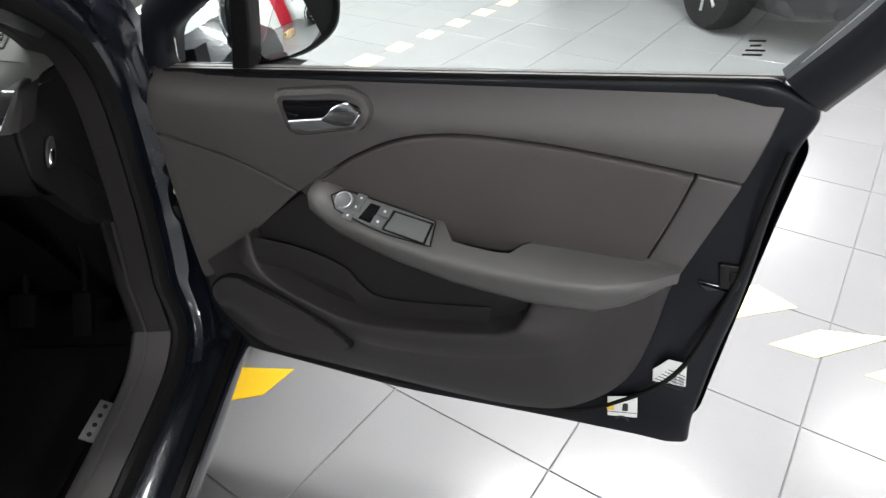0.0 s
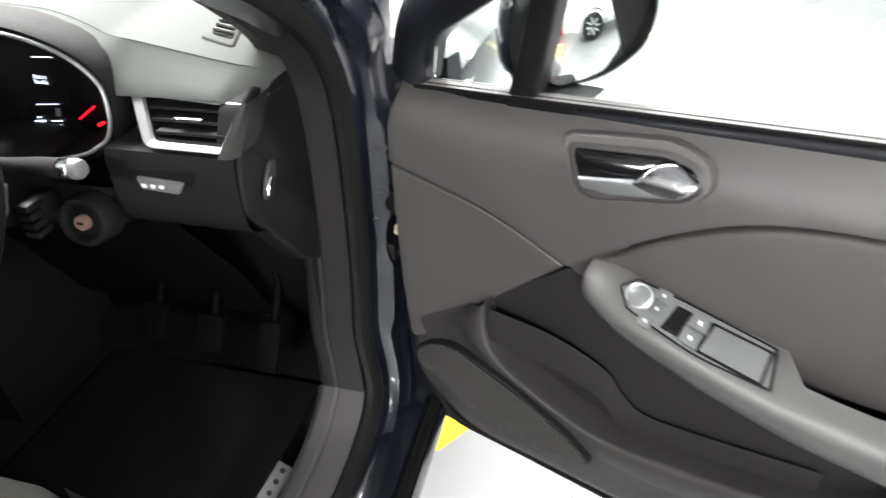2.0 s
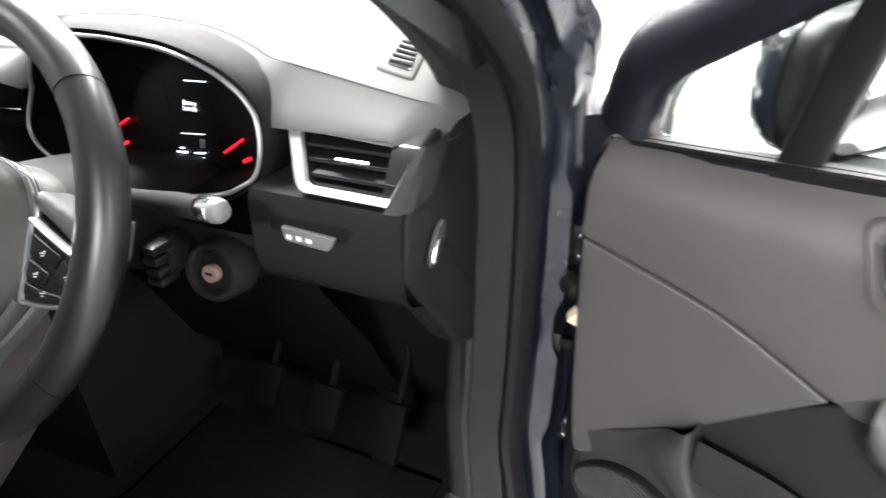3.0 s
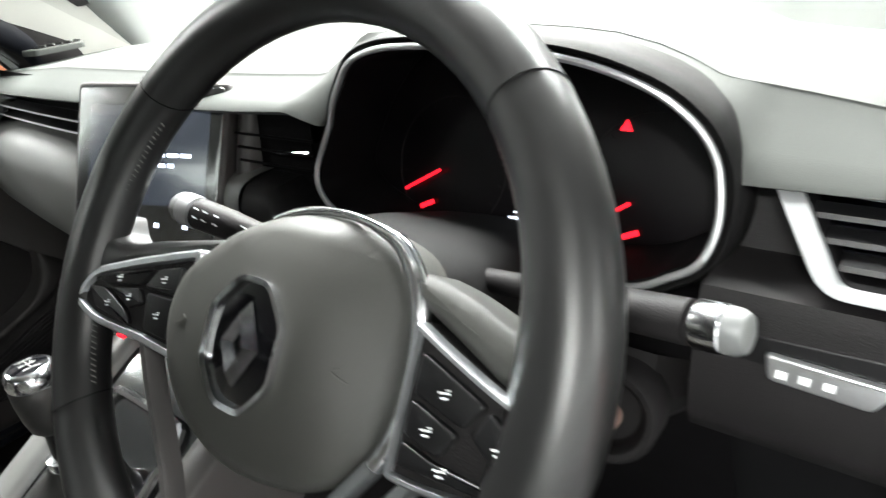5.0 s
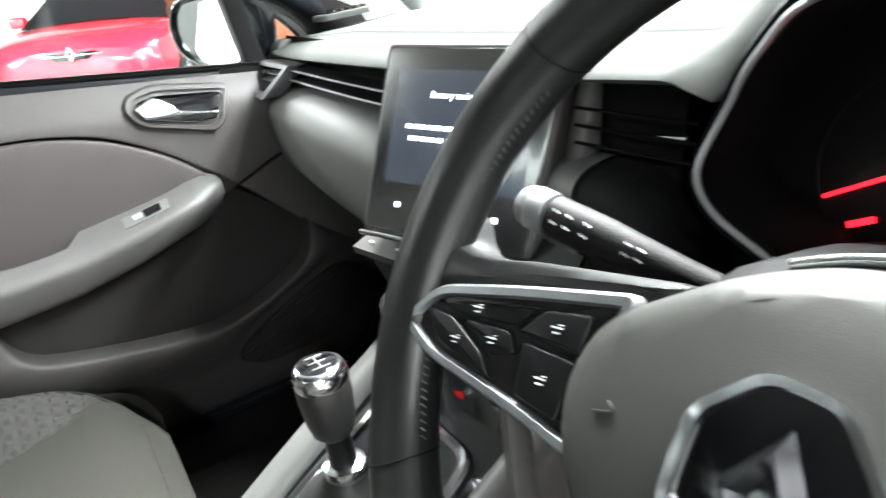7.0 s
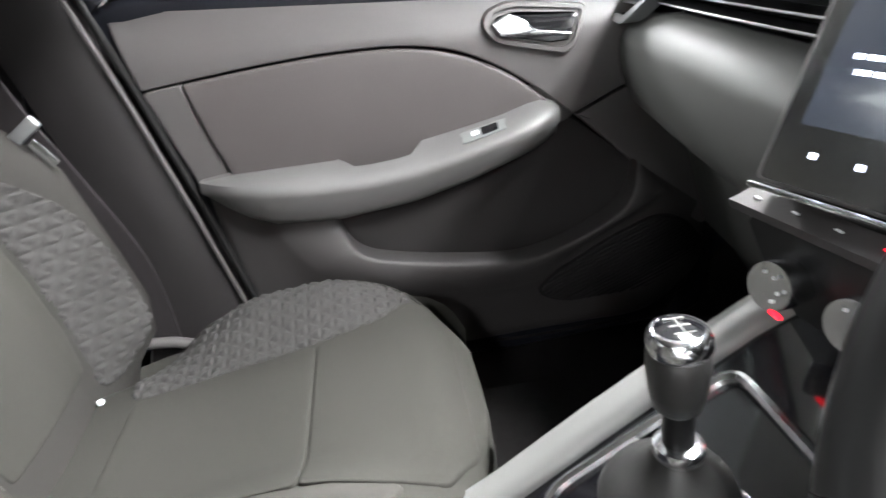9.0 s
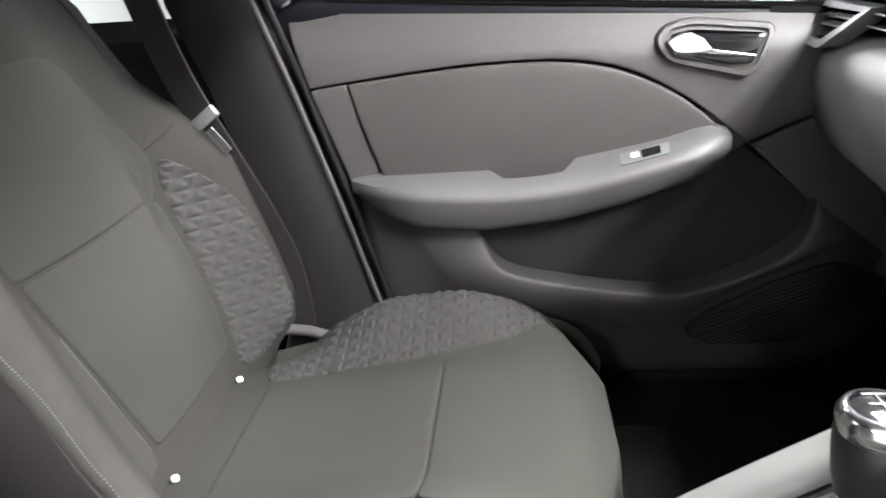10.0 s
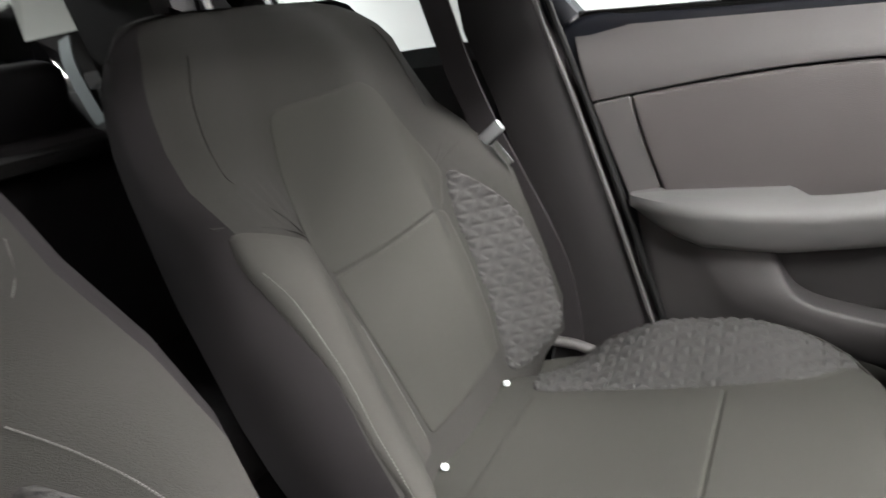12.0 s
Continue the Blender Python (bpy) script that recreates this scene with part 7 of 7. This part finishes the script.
# ---- seat belt on the left pillar ----
belt_ = thing("seat_belt", (-0.62, -1.1, 0.9), "grey webbing seat belt hanging by the centre pillar", "seat belt")
pts = curve2([(-0.585, -1.165, 1.20), (-0.600, -1.140, 1.06), (-0.605, -1.115, 0.95), (-0.606, -1.085, 0.865), (-0.612, -1.06, 0.80), (-0.632, -1.00, 0.62), (-0.645, -0.99, 0.45)], 6)
secs = []
for i, p in enumerate(pts):
    p = Vector(p)
    secs.append([p + Vector((-0.004, 0.022, 0.006)), p + Vector((0.002, 0.022, 0.006)), p + Vector((0.004, -0.022, -0.006)), p + Vector((-0.002, -0.022, -0.006))])
part("webbing", loft(secs, True, True), SEATBACK, belt_, "dark woven webbing", 30)
part("tongue", moved(box(-0.006, 0.006, -0.030, 0.030, -0.010, 0.010, 0.004), pose(-0.600, -1.080, 0.858, 35)), SILVER, belt_, "pale plastic and steel tongue")
part("tongue_plate", moved(box(-0.002, 0.002, -0.008, 0.008, -0.022, 0.022, 0.001), pose(-0.596, -1.058, 0.828, 35)), CHROME, belt_)

# ---- rear seat belt ----
rb = thing("seat_belt", (-0.60, -2.07, 1.0), "grey webbing seat belt beside the rear bench", "seat belt")
pts = curve2([(-0.615, -2.13, 1.14), (-0.595, -2.11, 1.08), (-0.590, -2.07, 0.98), (-0.595, -2.03, 0.88), (-0.60, -1.98, 0.72)], 5)
part("webbing", loft([[Vector(p) + Vector((0.0, 0.022, 0.004)), Vector(p) + Vector((0.004, 0.022, 0.004)), Vector(p) + Vector((0.006, -0.022, -0.004)), Vector(p) + Vector((0.002, -0.022, -0.004))] for p in pts], True, True), WEBBING, rb, "grey woven webbing", 30)

# ---- floor mats ----
for x0, x1 in ((-0.58, -0.18), (0.16, 0.64)):
    part("floor_mat", box(x0, x1, -0.50, 0.02, 0.300, 0.312, 0.005), CARPET, None, "black carpet mat on the car floor", 40, "floor mat", "", "floor mats")

# ---- protective film over the bonnet ----
FILM = material("crinkled_clear_film", (0.62, 0.64, 0.66), 0.16, metal=0.55, vary=0.25, scale=6)
secs = []
for i in range(46):
    v = i / 45
    row_ = []
    for j in range(40):
        u = j / 39
        x = 0.16 + 0.72 * u
        y = 0.16 + 0.75 * v - 0.06 * (abs(x) / 0.8) ** 2
        z = lerp(y, [0.1, 0.4, 0.7, 1.0], [0.955, 0.985, 0.962, 0.91]) - 0.09 * (abs(x) / 0.75) ** 4
        n_ = noise.noise(Vector((x * 9, y * 9, 3.1))) * 0.016 + abs(noise.noise(Vector((x * 22, y * 17, 7.7)))) * 0.014
        row_.append((x, y, z + 0.014 + n_))
    secs.append(row_)
part("plastic_film", loft(secs, False, False), FILM, None, "crinkled clear protective film on the car bonnet", 25, "plastic film")


# ---- other cars in the hall ----
def parked_car(name, loc, heading, paint, label, badge=True):
    root = thing(name, loc, label, "car")
    m = Matrix.Translation(loc) @ Matrix.Rotation(radians(heading), 4, "Z")

    def put(nm, bm, mat, par=None, lab="", sm=40):
        return part(nm, moved(bm, m), mat, par or root, lab, sm)
    # local: +x is the nose at x = 0, body runs to x = -4.0
    st_ = [(0.0, 0.50, 0.30, 0.62, 0.66), (-0.03, 0.66, 0.22, 0.72, 0.76), (-0.15, 0.80, 0.20, 0.80, 0.84), (-0.5, 0.87, 0.20, 0.88, 0.92), (-0.95, 0.885, 0.22, 0.95, 0.99), (-1.3, 0.885, 0.24, 0.97, 1.02), (-2.4, 0.885, 0.24, 0.98, 1.02), (-3.3, 0.87, 0.25, 1.0, 1.04), (-3.8, 0.82, 0.28, 1.0, 1.03), (-4.0, 0.70, 0.35, 0.90, 0.95)]
    secs = []
    for x, w, z0, zs, zc in st_:
        secs.append([(x, y * w, z) for y, z in ((-0.85, z0), (-1.0, z0 + 0.12), (-1.02, (z0 + zs) / 2), (-0.99, zs - 0.06), (-0.90, zs), (-0.5, zc - 0.01), (0, zc), (0.5, zc - 0.01), (0.90, zs), (0.99, zs - 0.06), (1.02, (z0 + zs) / 2), (1.0, z0 + 0.12), (0.85, z0))])
    put("body", loft(secs, True, True), paint, None, "", 35)
    cab = []
    for x, w, z in ((-0.98, 0.70, 0.99), (-1.35, 0.66, 1.22), (-1.75, 0.60, 1.41), (-2.3, 0.60, 1.45), (-3.0, 0.58, 1.41), (-3.55, 0.60, 1.20), (-3.75, 0.64, 1.0)):
        cab.append([(x, -0.80, 0.96), (x, -w - 0.06, 0.98 + (z - 0.98) * 0.5), (x, -w, z - 0.04), (x, -w * 0.6, z), (x, 0, z + 0.01), (x, w * 0.6, z), (x, w, z - 0.04), (x, w + 0.06, 0.98 + (z - 0.98) * 0.5), (x, 0.80, 0.96)])
    put("glasshouse", loft(cab, False, False), GLOSS, None, "dark windows and roof", 35)
    put("roof_panel", loft([[(x, y * w, z + 0.018) for y in (-0.9, -0.4, 0, 0.4, 0.9)] for x, w, z in ((-1.75, 0.60, 1.40), (-2.3, 0.60, 1.445), (-3.0, 0.58, 1.405))], False, False), paint)
    # grille band, lamps, bumper intakes
    put("grille", loft([[(0.012 - 0.22 * (y / 0.62) ** 2, y, z) for z in (0.66, 0.735)] for y in np.linspace(-0.56, 0.56, 15)], False, False), GLOSS, None, "black grille")
    put("grille_bar", tube([(0.022 - 0.22 * (y / 0.62) ** 2, y, 0.715 - 0.012 * math.cos(y * 4)) for y in np.linspace(-0.56, 0.56, 15)], 0.009, 8), CHROME, None, "chrome grille bar")
    put("lower_intake", loft([[(0.02 - 0.20 * (y / 0.62) ** 2, y, z) for z in (0.36, 0.50)] for y in np.linspace(-0.5, 0.5, 11)], False, False), BLACK)
    if badge:
        put("emblem", loft([[(0.03 + h, y, 0.715 + z) for y, z in q] for q, h in (([(0, 0.085), (0.05, 0), (0, -0.085), (-0.05, 0)], 0.0), ([(0, 0.06), (0.033, 0), (0, -0.06), (-0.033, 0)], 0.02), ([(0, 0.03), (0.016, 0), (0, -0.03), (-0.016, 0)], 0.004))], True, False), CHROME, None, "plain chrome diamond", 10)
    for s in (-1, 1):
        h_ = put("headlight", loft([[(-0.10 - 0.34 * k - 0.006, s * (0.50 + 0.30 * k), 0.70 + 0.05 * k), (-0.07 - 0.34 * k, s * (0.52 + 0.31 * k), 0.74 + 0.05 * k), (-0.12 - 0.34 * k, s * (0.50 + 0.30 * k), 0.80 + 0.06 * k)] for k in (0.0, 0.3, 0.6, 1.0)], False, False), CHROME, None, "clear bright headlight")
        put("bonnet_line", tube([(-0.12, s * 0.5, 0.79), (-0.5, s * 0.62, 0.885), (-0.95, s * 0.66, 0.965)], 0.006, 6), BLACK)
        put("door_line", tube([(-1.3, s * 0.905, 0.35), (-1.3, s * 0.905, 0.9)], 0.006, 6), BLACK)
        put("side_mirror", moved(box(-0.09, 0.05, -0.09, 0.09, -0.06, 0.06, 0.03, 3), Matrix.Translation((-1.45, s * 0.98, 1.04))), paint)
        for x in (-0.82, -3.35):
            wh = put("wheel", lathe([(0.19, -0.10), (0.29, -0.10), (0.31, -0.06), (0.31, 0.06), (0.29, 0.10), (0.20, 0.10)], (x, s * 0.80, 0.31), (0, 1, 0), 32), RUBBER, None, "black tyre")
            put("rim", lathe([(0.20, 0.05), (0.205, 0.095), (0.19, 0.10), (0.18, 0.07), (0.06, 0.06), (0.0, 0.075)], (x, s * 0.80, 0.31), (0, s, 0), 28), SILVER, wh, "alloy rim")
            for k in range(8):
                a = k * math.pi / 4
                put("spoke", tube([(x + 0.05 * math.cos(a), s * 0.89, 0.31 + 0.05 * math.sin(a)), (x + 0.19 * math.cos(a), s * 0.895, 0.31 + 0.19 * math.sin(a))], 0.016, 6), SILVER, wh)
            put("wheel_arch", tube([(x + 0.37 * math.cos(a), s * 0.885, 0.31 + 0.37 * math.sin(a)) for a in np.linspace(0.0, math.pi, 14)], 0.02, 6), BLACK)
    return root


RED = material("red_metallic_paint", (0.62, 0.012, 0.035), 0.25, metal=0.2, vary=0.06, scale=4, coat=1.0)
DARK_PAINT = material("black_car_paint", (0.010, 0.010, 0.012), 0.2, metal=0.3, vary=0.1, scale=5, coat=1.0)
parked_car("parked_car", (-7.05, 0.03, 0.0), -24, RED, "shiny red hatchback parked nose-on in the hall")
parked_car("parked_car", (4.15, 2.75, 0.0), -78, DARK_PAINT, "black hatchback parked on the tiled floor")
parked_car("parked_car", (-0.6, 5.2, 0.0), -8, DARK_PAINT, "black hatchback parked across the hall")

# carton, red panel and white door on the east side of the hall
KRAFT = material("brown_cardboard", (0.50, 0.34, 0.19), 0.8, vary=0.10, scale=14, bump=0.3, bump_scale=200)
bx = thing("cardboard_box", (5.30, -0.62, 0.0), "brown cardboard box standing on the floor", "box")
bp_ = pose(5.30, -0.62, 0, 0, 0, 20)
part("carton", moved(box(-0.15, 0.15, -0.13, 0.13, 0, 0.22, 0.004), bp_), KRAFT, bx)
part("packing_tape", moved(box(-0.153, 0.153, -0.02, 0.02, 0.08, 0.2225, 0.002), bp_), TAPE_PALE, bx)
part("printed_block", moved(box(-0.154, -0.1515, -0.09, -0.03, 0.12, 0.18), bp_), INK, bx)
part("wall_panel", box(8.10, 8.19, -1.37, -0.73, 0.0, 2.4, 0.01), RED, None, "tall red panel fixed on the wall", 40, "wall panel")
dr3 = thing("door_3", (8.18, 0.23, 0), "white double door in a pale frame", "door", "", "structure")
part("door_frame", merge(box(8.12, 8.2, -0.71, -0.63, 0, 2.2, 0.005), box(8.12, 8.2, 1.03, 1.11, 0, 2.2, 0.005), box(8.12, 8.2, -0.63, 1.03, 2.12, 2.2, 0.005)), HEADLINER, dr3)
for y in (-0.625, 0.205):
    part("door_leaf", box(8.14, 8.19, y, y + 0.82, 0.01, 2.11, 0.004), WALL, dr3)
part("baseboard", box(8.165, 8.2, 1.13, 9.9, 0.0, 0.10, 0.004), INK, None, "black skirting along the wall", 30, "skirting", "structure")
WHITE_PAINT = material("white_car_paint", (0.78, 0.79, 0.79), 0.25, vary=0.02, scale=4, coat=1.0)
parked_car("parked_car", (6.35, 3.70, 0.0), 90, WHITE_PAINT, "white hatchback parked beside the wall of the hall")

# poster stand and red post beyond the far side of the car
PAPER = material("cream_poster_paper", (0.20, 0.165, 0.115), 0.6, vary=0.05, scale=5)
BROWN = material("brown_print", (0.13, 0.06, 0.035), 0.6, vary=0.05, scale=9)
BRICK = material("orange_brick", (0.50, 0.17, 0.09), 0.8, vary=0.2, scale=9, bump=0.4, bump_scale=80)
ps = thing("poster_stand", (-3.093, 2.095, 0), "cream poster on a stand with a brown oval print", "poster")
pm = pose(-3.093, 2.095, 0, 0, 0, 55)
part("board", moved(box(-0.72, 0.72, -0.02, 0.02, 0.985, 1.75, 0.005), pm), PAPER, ps)
part("disc", moved(moved(lathe([(0.15, 0.0), (0.15, 0.006), (0.0, 0.006)], (0, 0, 0), (0, -1, 0), 32), Matrix.Diagonal((1, 1, 0.42, 1))), pm @ Matrix.Translation((-0.36, -0.02, 1.055))), BROWN, ps, "brown printed oval")
for k in range(4):
    part("print_bar", moved(box(-0.12, 0.30 - 0.05 * (k % 2), -0.026, -0.021, 1.155 - 0.032 * k, 1.168 - 0.032 * k), pm), BROWN, ps)
for sx in (-0.6, 0.6):
    part("leg", moved(box(sx - 0.02, sx + 0.02, -0.02, 0.02, 0, 1.05, 0.004), pm), SILVER, ps)
rp = thing("sign_post", (-4.6, -1.0, 0), "red sign post standing on the floor", "sign")
part("column", box(-4.66, -4.54, -1.06, -0.92, 0.02, 1.02, 0.01), RED, rp)
part("foot", box(-4.78, -4.42, -1.18, -0.80, 0.0, 0.02, 0.004), SILVER, rp)
part("wall_panel", box(-12.99, -12.90, 3.6, 7.4, 0.0, 3.0, 0.01), BRICK, None, "orange-brown cladding panel on the wall", 30, "wall panel")
